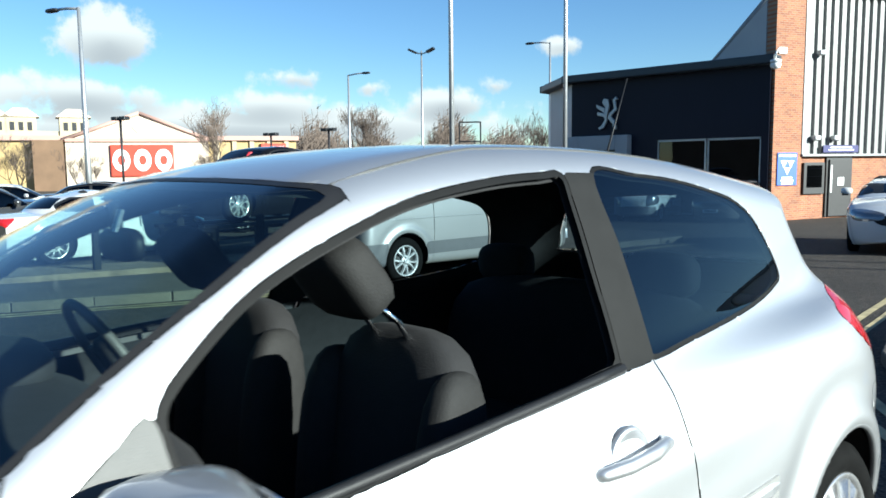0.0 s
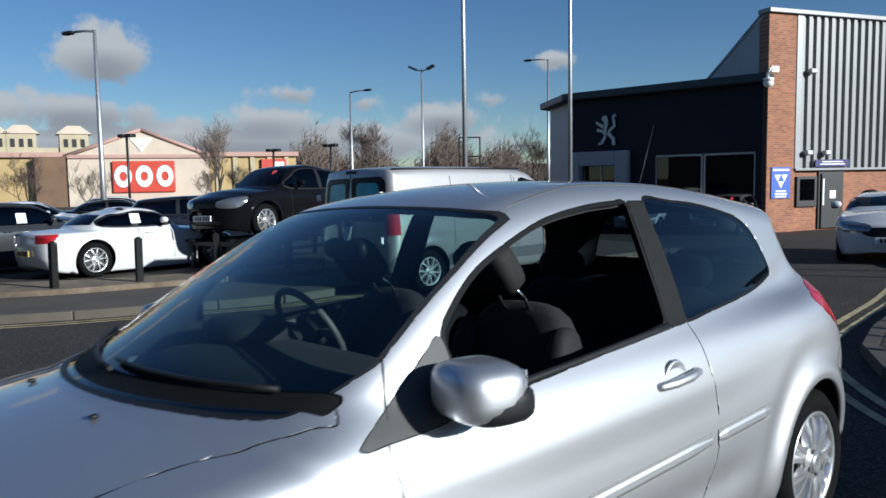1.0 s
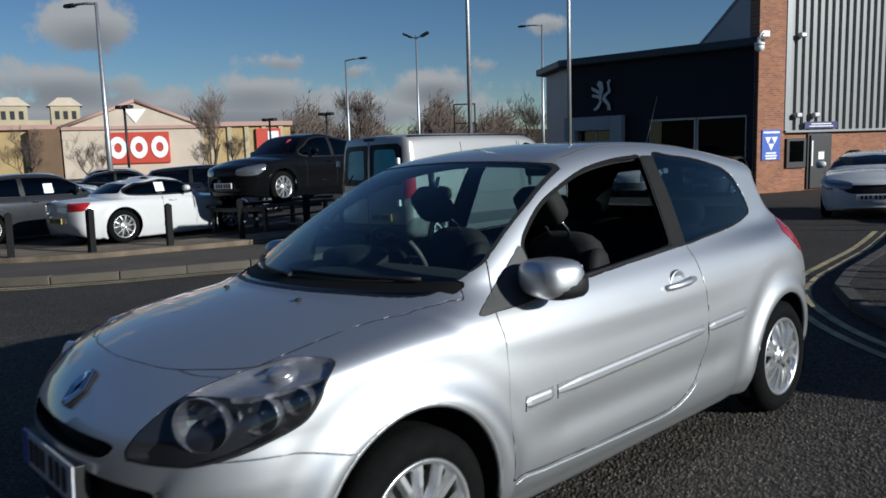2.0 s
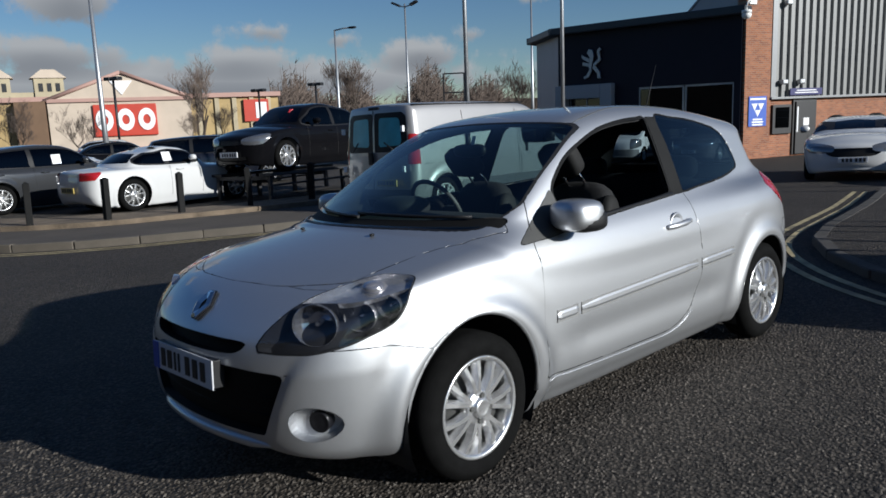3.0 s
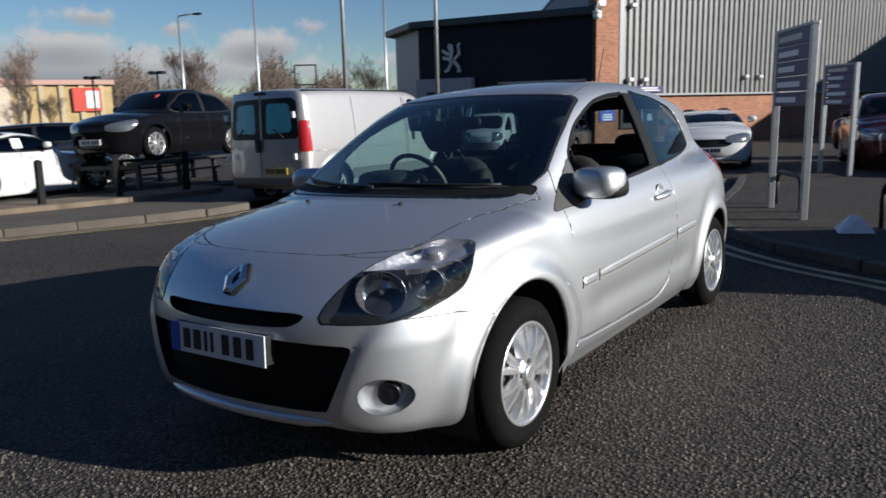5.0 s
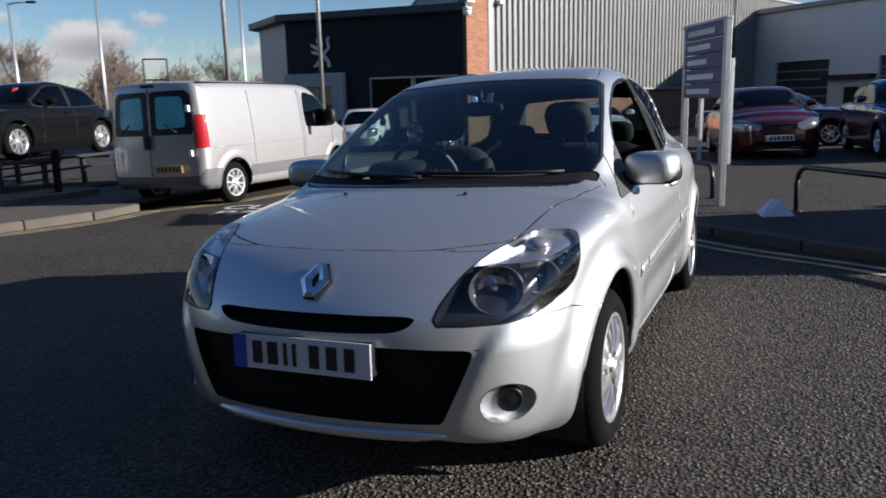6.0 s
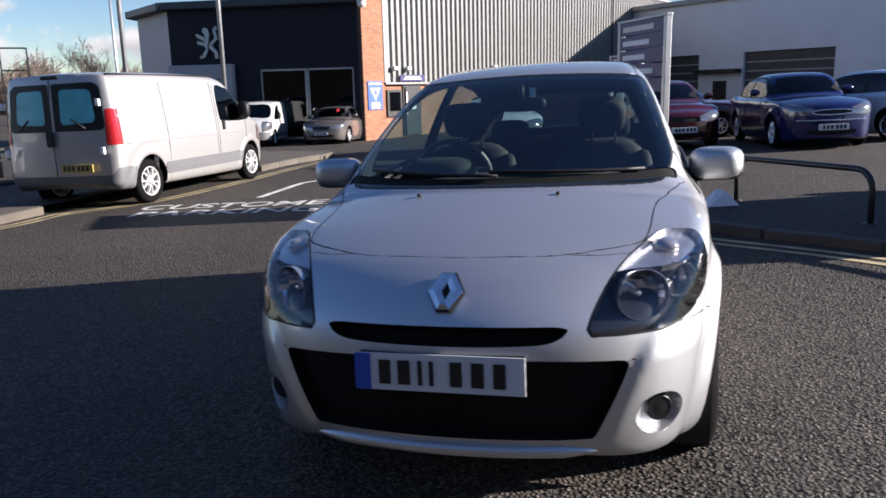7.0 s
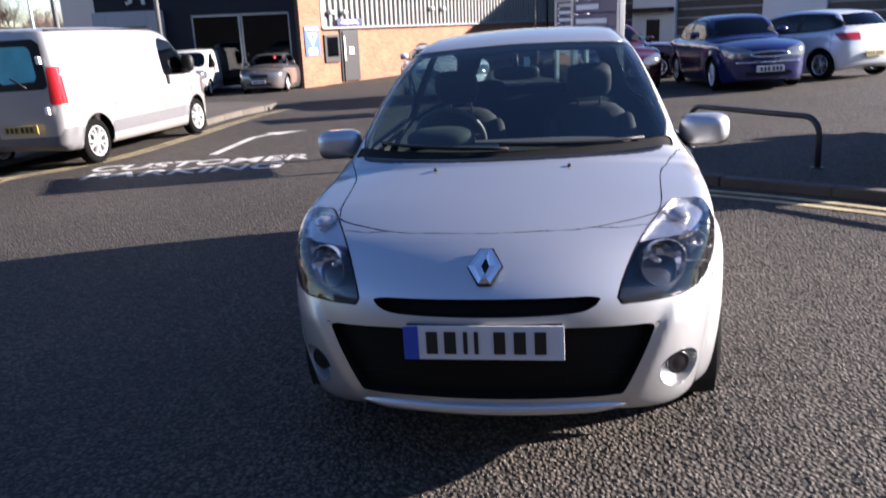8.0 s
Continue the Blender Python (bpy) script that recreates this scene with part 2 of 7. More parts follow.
def tube(points, radius, n=8, closed=False):
    """A round bar along a line of points; radius one number or one a point."""
    bm = bmesh.new()
    pts = [Vector(p) for p in points]
    rings = []
    for i, p in enumerate(pts):
        a, b = pts[max(i - 1, 0)], pts[min(i + 1, len(pts) - 1)]
        if closed:
            a, b = pts[i - 1], pts[(i + 1) % len(pts)]
        way = (b - a).normalized()
        side = way.cross(Vector((0, 0, 1)))
        if side.length < 0.05:
            side = way.cross(Vector((0, 1, 0)))
        side.normalize()
        up = side.cross(way)
        r = radius[i] if isinstance(radius, (list, tuple)) else radius
        rings.append([bm.verts.new(p + (side * math.cos(2 * math.pi * k / n) + up * math.sin(2 * math.pi * k / n)) * r) for k in range(n)])
    pairs = list(zip(rings, rings[1:])) + ([(rings[-1], rings[0])] if closed else [])
    for p, q in pairs:
        for k in range(n):
            bm.faces.new((p[k], p[(k + 1) % n], q[(k + 1) % n], q[k])).smooth = True
    if not closed:
        bm.faces.new(rings[0])
        bm.faces.new(rings[-1])
    bmesh.ops.recalc_face_normals(bm, faces=bm.faces)
    return bm


def blob(centre, radii, power=2.5, m=None, nu=24, nv=14):
    """A rounded box or egg (superellipsoid)."""
    bm = bmesh.new()
    bmesh.ops.create_uvsphere(bm, u_segments=nu, v_segments=nv, radius=1.0)
    for v in bm.verts:
        k = (abs(v.co.x) ** power + abs(v.co.y) ** power + abs(v.co.z) ** power) ** (-1 / power)
        v.co = Vector((v.co.x * k * radii[0], v.co.y * k * radii[1], v.co.z * k * radii[2]))
    for f in bm.faces:
        f.smooth = True
    if m is not None:
        bmesh.ops.transform(bm, matrix=m, verts=bm.verts)
    bmesh.ops.translate(bm, vec=centre, verts=bm.verts)
    return bm


def gap_z(x, y):
    """Height of the ground: the site's lean, and its slow fall beyond the crossing."""
    lean = SLOPE * 24 * math.tanh(x / 24)
    t = min(max((y - 13) / 16, 0), 1)
    return lean - 0.32 * t * t * (3 - 2 * t)


def upright(x, y, turn=0, z=0.0):
    return pose(x, y, gap_z(x, y) + z, 0, 0, turn)


def laid(x, y, turn=0, z=0.0):
    """A pose that lies with the leaning ground."""
    dx = (gap_z(x + 0.5, y) - gap_z(x - 0.5, y))
    dy = (gap_z(x, y + 0.5) - gap_z(x, y - 0.5))
    up = Vector((-dx, -dy, 1)).normalized()
    tilt = Vector((0, 0, 1)).rotation_difference(up).to_matrix().to_4x4()
    return Matrix.Translation((x, y, gap_z(x, y) + z)) @ tilt @ pose(0, 0, 0, 0, 0, turn)


# ---- smooth bodywork: three drawn profiles rounded into one another ----
def catmull(points, n=6, closed=True):
    p = np.array(points, float)
    k = len(p)
    out = []
    for i in range(k if closed else k - 1):
        a, b, c, d = (p[(i - 1) % k], p[i], p[(i + 1) % k], p[(i + 2) % k]) if closed else (p[max(i - 1, 0)], p[i], p[i + 1], p[min(i + 2, k - 1)])
        for j in range(n):
            t = j / n
            out.append(0.5 * (2 * b + (c - a) * t + (2 * a - 5 * b + 4 * c - d) * t * t + (3 * b - a - 3 * c + d) * t ** 3))
    if not closed:
        out.append(p[-1])
    return np.array(out)


def outline_distance(poly, q):
    """Signed distance of the points q to a closed outline, negative inside."""
    d = np.full(len(q), 1e9)
    inside = np.zeros(len(q), bool)
    for a, b in zip(poly, np.roll(poly, -1, axis=0)):
        e = b - a
        w = q - a
        t = np.clip((w @ e) / max(e @ e, 1e-12), 0, 1)
        d = np.minimum(d, ((w - t[:, None] * e) ** 2).sum(1))
        cond = (a[1] > q[:, 1]) != (b[1] > q[:, 1])
        if abs(e[1]) > 1e-12:
            inside ^= cond & (q[:, 0] < a[0] + (q[:, 1] - a[1]) * e[0] / e[1])
    d = np.sqrt(d)
    return np.where(inside, -d, d)


class Chart:
    """An outline's signed distance, tabled for quick reading."""

    def __init__(self, poly, step=0.01, margin=0.35):
        self.lo = poly.min(0) - margin
        n = np.ceil((poly.max(0) + margin - self.lo) / step).astype(int) + 1
        self.step, self.n = step, n
        gx, gy = np.meshgrid(np.arange(n[0]) * step + self.lo[0], np.arange(n[1]) * step + self.lo[1], indexing="ij")
        self.v = outline_distance(poly, np.stack([gx.ravel(), gy.ravel()], 1)).reshape(n)

    def __call__(self, a, b):
        u = np.clip((a - self.lo[0]) / self.step, 0, self.n[0] - 1.001)
        w = np.clip((b - self.lo[1]) / self.step, 0, self.n[1] - 1.001)
        i, j = u.astype(int), w.astype(int)
        u, w = u - i, w - j
        v = self.v
        return (v[i, j] * (1 - u) + v[i + 1, j] * u) * (1 - w) + (v[i, j + 1] * (1 - u) + v[i + 1, j + 1] * u) * w


def smax(a, b, k):
    h = np.clip(0.5 + 0.5 * (a - b) / k, 0, 1)
    return b * (1 - h) + a * h + k * h * (1 - h)


def line_of(points):
    p = catmull(points, 8, False)
    return lambda v: np.interp(v, p[:, 0], p[:, 1])


class Bodywork:
    """spec: low and up, side outlines (y, z) of the lower body and of the cabin; plan, half outline (x, y); section (z, share of the half width);
    lean, the cabin's half width by height; taper, its share by length; crown, bow: roll-off of the top and of the ends; flares (y, z, radius, height)."""

    def __init__(self, spec, step):
        self.s = spec
        half = catmull(spec["plan"], 6, False)
        full = np.concatenate([half, (half * (-1, 1))[::-1]])
        self.plan, self.low = Chart(full, step / 2), Chart(catmull(spec["low"]), step / 2)
        self.up = Chart(catmull(spec["up"]), step / 2) if "up" in spec else None
        self.section = line_of(spec["section"])
        if self.up:
            self.lean, self.taper = line_of(spec["lean"]), line_of(spec["taper"])
        self.mesh(step)

    def f(self, p):
        s = self.s
        x, y, z = np.abs(p[:, 0]), p[:, 1], p[:, 2]
        mid = s["mid"]
        end = np.clip((mid - y) / 1.0, -1, 1)
        share = self.section(z)
        d_plan = self.plan(x / share, y) * share
        for fy, fz, fr, fh in s.get("flares", ()):
            r = np.hypot(y - fy, z - fz)
            d_plan = d_plan - fh * (np.exp(-((r - fr) / 0.048) ** 2) - 0.28 * np.exp(-((r - fr - 0.10) / 0.05) ** 2)) * (z > fz - 0.4)
        if "waist" in s:
            zc, depth, y0, y1 = s["waist"]
            d_plan = d_plan + depth * np.exp(-((z - zc) / 0.07) ** 2) * np.clip((y - y0) / 0.25, 0, 1) * np.clip((y1 - y) / 0.25, 0, 1)
        if "cheek" in s:
            # the outer thirds of the front bumper stand proud of its middle, along a slanting edge
            (x0, z0), (x1, z1), high = s["cheek"]
            off = (x - x0 - (z - z0) * (x1 - x0) / (z1 - z0)) * 0.93
            step_up = np.clip((off + 0.034) / 0.06, 0, 1)
            d_plan = d_plan - high * step_up * step_up * (3 - 2 * step_up) * np.exp(-(np.maximum(off, 0) / 0.20) ** 2) * np.clip((z - 0.20) / 0.07, 0, 1) * np.clip((0.69 - z) / 0.12, 0, 1) * np.clip((-0.28 - y) / 0.15, 0, 1)
        crown = s["crown"] - s.get("crown_nose", 0.0) * np.clip((0.2 - y) / 0.5, 0, 1)
        d_low = self.low(y - s["bow"] * x * x * end, z + crown * x * x)
        body = smax(d_plan, d_low, s.get("round", 0.07))
        if self.up:
            d_up = self.up(y - s["bow_up"] * x * x * end, z + s["crown_up"] * x * x)
            side = (x - self.taper(y) * self.lean(z)) * 0.92
            cabin = smax(d_up, side, s.get("round_up", 0.09))
            body = -smax(-body, -cabin, s.get("blend", 0.03))
        for sy, sz, wy, wz, high in s.get("swells", ()):
            body = body - high * np.exp(-((y - sy) / wy) ** 2 - ((z - sz) / wz) ** 2)
        return body

    def slope(self, p, h=0.012):
        g = np.empty_like(p)
        for k in range(3):
            e = np.zeros(3)
            e[k] = h
            g[:, k] = (self.f(p + e) - self.f(p - e)) / (2 * h)
        return g

    def settle(self, p, times=3):
        for _ in range(times):
            g = self.slope(p)
            v = self.f(p)
            p = p - np.clip(v / np.maximum((g * g).sum(1), 0.15), -0.02, 0.02)[:, None] * g
        return p

    def mesh(self, h):
        s = self.s
        x1 = max(abs(q[0]) for q in s["plan"]) + 0.06
        ys = [q[1] for q in s["plan"]] + [q[0] for q in s["low"]]
        zs = [q[1] for q in s["low"]] + [q[1] for q in s.get("up", ())]
        nx = int(math.ceil(x1 / h))
        ax = [np.arange(-nx, nx + 1) * h, np.arange(min(ys) - 3 * h, max(ys) + 4 * h, h), np.arange(min(zs) - 3 * h, max(zs) + 4 * h, h)]
        gx, gy, gz = np.meshgrid(*ax, indexing="ij")
        v = self.f(np.stack([gx.ravel(), gy.ravel(), gz.ravel()], 1)).reshape(gx.shape)
        inside = v < 0
        n = [len(a) - 1 for a in ax]
        total, count = np.zeros((*n, 3)), np.zeros(n)
        for axis in range(3):
            for b in (0, 1):
                for c in (0, 1):
                    lo, hi = [slice(0, m) for m in n], [slice(0, m) for m in n]
                    others = [k for k in range(3) if k != axis]
                    for k, off in zip(others, (b, c)):
                        lo[k] = hi[k] = slice(off, n[k] + off)
                    hi[axis] = slice(1, n[axis] + 1)
                    va, vb = v[tuple(lo)], v[tuple(hi)]
                    cross = (va < 0) != (vb < 0)
                    t = np.where(cross, va / np.where(cross, va - vb, 1), 0)
                    off3 = [0.0, 0.0, 0.0]
                    off3[others[0]], off3[others[1]] = b, c
                    for k in range(3):
                        total[..., k] += cross * (t if k == axis else off3[k])
                    count += cross
        live = count > 0
        ids = np.full(n, -1)
        ids[live] = np.arange(live.sum())
        cell = np.argwhere(live)
        p = (cell + total[live] / count[live][:, None]) * h + np.array([a[0] for a in ax])
        faces = []
        for axis in range(3):
            o1, o2 = [k for k in range(3) if k != axis]
            if axis == 1:
                o1, o2 = o2, o1
            hi, lo = [slice(None)] * 3, [slice(None)] * 3
            hi[axis], lo[axis] = slice(1, None), slice(0, -1)
            cross = np.argwhere(inside[tuple(lo)] != inside[tuple(hi)])
            ok = (cross[:, o1] >= 1) & (cross[:, o1] < len(ax[o1]) - 1) & (cross[:, o2] >= 1) & (cross[:, o2] < len(ax[o2]) - 1)
            cross = cross[ok]
            quad = []
            for d1, d2 in ((1, 1), (0, 1), (0, 0), (1, 0)):
                c = cross.copy()
                c[:, o1] -= d1
                c[:, o2] -= d2
                quad.append(ids[c[:, 0], c[:, 1], c[:, 2]])
            quad = np.stack(quad, 1)
            flip = ~inside[cross[:, 0], cross[:, 1], cross[:, 2]]
            quad[flip] = quad[flip][:, ::-1]
            faces += [tuple(q) for q in quad.tolist()]
        self.p, self.faces, self.tags = self.settle(p), faces, ["body"] * len(faces)

    def flat(self):
        count = np.fromiter(map(len, self.faces), int, len(self.faces))
        ids = np.fromiter(itertools.chain.from_iterable(self.faces), int, count.sum())
        return ids, np.concatenate([[0], np.cumsum(count)[:-1]]), count

    def cut(self, values, allow, tag, only=("body",)):
        """Splits the allowed faces along the zero line of values (one a vertex) and tags the inner side."""
        values = np.where(np.abs(values) < 2e-4, -2e-4, values)
        neg = values < 0
        ids, start, count = self.flat()
        some = np.add.reduceat(neg[ids].astype(int), start)
        tags = np.array(self.tags, dtype=object)
        mids = np.add.reduceat(self.p[ids], start, axis=0) / count[:, None]
        fit = (some > 0) & np.isin(self.tags, only)
        fit[fit] &= allow(mids[fit])
        tags[fit & (some == count)] = tag
        mixed = np.nonzero(fit & (some < count))[0]
        tags = tags.tolist()
        add, seen, drop = [], {}, set()
        base = len(self.p)
        for n in mixed.tolist():
            f, t = self.faces[n], tags[n]
            ins, outs = [], []
            for a, b in zip(f, f[1:] + f[:1]):
                (ins if neg[a] else outs).append(a)
                if neg[a] != neg[b]:
                    key = (min(a, b), max(a, b))
                    if key not in seen:
                        w = values[key[0]] / (values[key[0]] - values[key[1]])
                        add.append(self.p[key[0]] * (1 - w) + self.p[key[1]] * w)
                        seen[key] = base + len(add) - 1
                    ins.append(seen[key]), outs.append(seen[key])
            self.faces[n], tags[n] = tuple(ins), tag
            if len(ins) < 3:
                self.faces[n], tags[n] = tuple(outs), t
            elif len(outs) > 2:
                self.faces.append(tuple(outs)), tags.append(t)
        if add:
            self.p = np.concatenate([self.p, self.settle(np.array(add), 1)])
        self.tags = tags

    def drawn(self, outline, coords, allow, tag, only=("body",), grow=0.0, smooth=True):
        """Cuts along an outline drawn in the plane of coords (a function of the points)."""
        poly = catmull(outline, 5) if smooth else np.array(outline, float)
        q = coords(self.p)
        near = ((q > poly.min(0) - 0.08) & (q < poly.max(0) + 0.08)).all(1)
        d = np.full(len(q), 9.0)
        d[near] = outline_distance(poly, q[near]) - grow
        self.cut(d, allow, tag, only)

    def take(self, tag, side=0, offset=0.0, gap=0.0):
        """Points, faces and normals of one tag; side: +1 or -1 keeps one half; offset moves it along its normals; gap draws its rim in."""
        pick = [f for f, t in zip(self.faces, self.tags) if t == tag]
        if side:
            mids = np.array([self.p[list(f)].mean(0)[0] for f in pick]) if pick else np.zeros(0)
            pick = [f for f, m in zip(pick, mids) if m * side > 0]
        if not pick:
            return None
        used = sorted({i for f in pick for i in f})
        where = {i: k for k, i in enumerate(used)}
        p = self.p[used]
        g = self.slope(p)
        g /= np.maximum(np.linalg.norm(g, axis=1), 1e-6)[:, None]
        faces = [tuple(where[i] for i in f) for f in pick]
        if gap:
            edges = {(a, b) for f in faces for a, b in zip(f, f[1:] + f[:1])}
            border = [(a, b) for a, b in edges if (b, a) not in edges]
            rim = {i for e in border for i in e}
            pull = np.zeros_like(p)
            for a, b in border:
                w = np.cross(g[a], p[b] - p[a])
                pull[a] += w
                pull[b] += w
            for i in rim:
                w = pull[i] - g[i] * (pull[i] @ g[i])
                p[i] += w / max(np.linalg.norm(w), 1e-6) * gap - g[i] * gap * 0.8
        return p + g * offset, faces, g

    def panel(self, name, tag, mat, side=0, offset=0.0, gap=0.0):
        got = self.take(tag, side, offset, gap)
        return got and mesh_of(name, got[0], got[1], mat, True, got[2])

    def recess(self, name, tag, mat, depth, side=0):
        """The tagged area set back, with walls round its rim."""
        got = self.take(tag, side)
        if not got:
            return None
        p, faces, g = got
        n = len(p)
        sunk = p - g * depth
        edges = {}
        for f in faces:
            for a, b in zip(f, f[1:] + f[:1]):
                edges[(a, b)] = edges.get((a, b), 0) + 1
        rim = [(a, b) for (a, b) in edges if (b, a) not in edges]
        walls = [(a, b, n + b, n + a) for a, b in rim]
        low = [tuple(i + n for i in f) for f in faces]
        return mesh_of(name, np.concatenate([p, sunk]), low + [tuple(reversed(w)) for w in walls], mat, False)

# ---- ground ----


def aggregate(name, colour, cell=66.0, depth=0.009):
    """Coarse surface dressing: stones a centimetre across, light and dark, with broad worn patches."""
    mt = material(name, colour, 0.8, 0, 0.3, 0.45)
    nodes, links = mt.node_tree.nodes, mt.node_tree.links
    bsdf = nodes["Principled BSDF"]
    bsdf.inputs["Specular IOR Level"].default_value = 0.35
    coord, stones = nodes.new("ShaderNodeTexCoord"), nodes.new("ShaderNodeTexVoronoi")
    stones.inputs["Scale"].default_value = cell
    links.new(coord.outputs["Object"], stones.inputs["Vector"])
    tone = nodes.new("ShaderNodeSeparateColor")
    links.new(stones.outputs["Color"], tone.inputs[0])
    spread = nodes.new("ShaderNodeMapRange")
    spread.inputs["To Min"].default_value, spread.inputs["To Max"].default_value = 0.55, 2.0
    few = nodes.new("ShaderNodeMath")
    few.operation, few.inputs[1].default_value = "POWER", 1.6
    links.new(tone.outputs[0], few.inputs[0])
    links.new(few.outputs[0], spread.inputs["Value"])
    # dark bitumen shows between the stones
    bed = nodes.new("ShaderNodeMapRange")
    bed.inputs["From Min"].default_value, bed.inputs["From Max"].default_value = 0.30, 0.62
    bed.inputs["To Min"].default_value, bed.inputs["To Max"].default_value = 1.0, 0.35
    links.new(stones.outputs["Distance"], bed.inputs["Value"])
    stone = nodes.new("ShaderNodeMath")
    stone.operation = "MULTIPLY"
    links.new(spread.outputs[0], stone.inputs[0])
    links.new(bed.outputs[0], stone.inputs[1])
    hsv = nodes.new("ShaderNodeHueSaturation")
    old = bsdf.inputs["Base Color"].links[0].from_socket
    links.new(old, hsv.inputs["Color"])
    links.new(stone.outputs[0], hsv.inputs["Value"])
    links.new(hsv.outputs[0], bsdf.inputs["Base Color"])
    high = nodes.new("ShaderNodeMath")
    high.operation = "MULTIPLY_ADD"
    links.new(stones.outputs["Distance"], high.inputs[0])
    high.inputs[1].default_value = -1.2
    links.new(tone.outputs[1], high.inputs[2])
    b = nodes.new("ShaderNodeBump")
    b.inputs["Strength"].default_value, b.inputs["Distance"].default_value = 1.0, depth
    links.new(high.outputs[0], b.inputs["Height"])
    links.new(b.outputs[0], bsdf.inputs["Normal"])
    return mt


ASPHALT = aggregate("asphalt", (0.060, 0.050, 0.041), 54.0, 0.010)
PAVING = material("worn_pavement", (0.072, 0.059, 0.047), 0.85, 0, 0.3, 1.2, 0.004, 80)
KERB = material("kerb_concrete", (0.088, 0.075, 0.059), 0.85, 0, 0.25, 3, 0.004, 60, per_piece=0.08)
# dirt, and the shade on the island's kerb, both put into this darker colour
SHADED_DIRTY_KERB = material("shaded_dirty_kerb", (0.055, 0.049, 0.043), 0.85, 0, 0.3, 3, 0.004, 60, per_piece=0.15)
MULCH = material("gravel_bed", (0.15, 0.115, 0.08), 0.95, 0, 0.5, 3, 0.02, 40)
YELLOW = material("yellow_road_paint", (0.42, 0.345, 0.19), 0.8, 0, 0.35, 6, 0.002, 90, tint=(0.12, 0.10, 0.07), stain=0.8)
WHITE_PAINT = material("white_road_paint", (0.55, 0.54, 0.51), 0.8, 0, 0.3, 5, 0.002, 90, tint=(0.15, 0.14, 0.13), stain=0.8)
STONE_CHIP = material("road_chipping", (0.095, 0.082, 0.069), 0.8, 0, 0.3, 20, per_piece=0.45)


def ground():
    xs = np.concatenate([np.linspace(-900, -60, 12), np.linspace(-50, -14, 16), np.linspace(-13, 13, 40), np.linspace(14, 50, 16), np.linspace(60, 900, 12)])
    ys = np.concatenate([np.linspace(-900, -40, 10), np.linspace(-30, 40, 60), np.linspace(45, 1200, 20)])
    verts = [(x, y, gap_z(x, y)) for y in ys for x in xs]
    n = len(xs)
    faces = [(j * n + i, j * n + i + 1, (j + 1) * n + i + 1, (j + 1) * n + i) for j in range(len(ys) - 1) for i in range(n - 1)]
    g = new("ground", mesh_of("ground", verts, faces, ASPHALT))
    tagged(g, "dark worn asphalt of the dealership forecourt", "ground", kind="structure")


def slab(name, outline, z0, z1, mat, label, category, kind="structure", smooth=5):
    """A raised sheet over the leaning ground with upright edges."""
    poly = catmull(outline, smooth) if smooth else np.array(outline, float)
    bm = bmesh.new()
    top = [bm.verts.new((x, y, gap_z(x, y) + z1)) for x, y in poly]
    low = [bm.verts.new((x, y, gap_z(x, y) + z0)) for x, y in poly]
    face = bm.faces.new(top)
    n = len(poly)
    for i in range(n):
        bm.faces.new((low[i], low[(i + 1) % n], top[(i + 1) % n], top[i]))
    bmesh.ops.triangulate(bm, faces=[face])
    bmesh.ops.recalc_face_normals(bm, faces=bm.faces)
    ob = part(name, bm, mat, None)
    return tagged(ob, label, category, kind=kind)


def ribbon(points, width, lift, closed=False):
    """A flat painted line that follows the ground."""
    p = catmull(points, 8, closed)
    bm = bmesh.new()
    rows = []
    for i, q in enumerate(p):
        d = p[min(i + 1, len(p) - 1)] - p[max(i - 1, 0)]
        d = d / max(np.linalg.norm(d), 1e-6)
        side = np.array([-d[1], d[0]]) * width / 2
        rows.append([bm.verts.new((*(q + s * side), gap_z(*(q + s * side)) + lift)) for s in (-1, 1)])
    for a, b in zip(rows, rows[1:]):
        bm.faces.new((a[0], b[0], b[1], a[1]))
    bmesh.ops.recalc_face_normals(bm, faces=bm.faces)
    for f in bm.faces:
        if f.normal.z < 0:
            f.normal_flip()
    return bm


def shift_line(points, d):
    p = np.array(points, float)
    out = []
    for i in range(len(p)):
        w = p[min(i + 1, len(p) - 1)] - p[max(i - 1, 0)]
        w = w / np.linalg.norm(w)
        out.append(p[i] + np.array([-w[1], w[0]]) * d)
    return [tuple(q) for q in out]


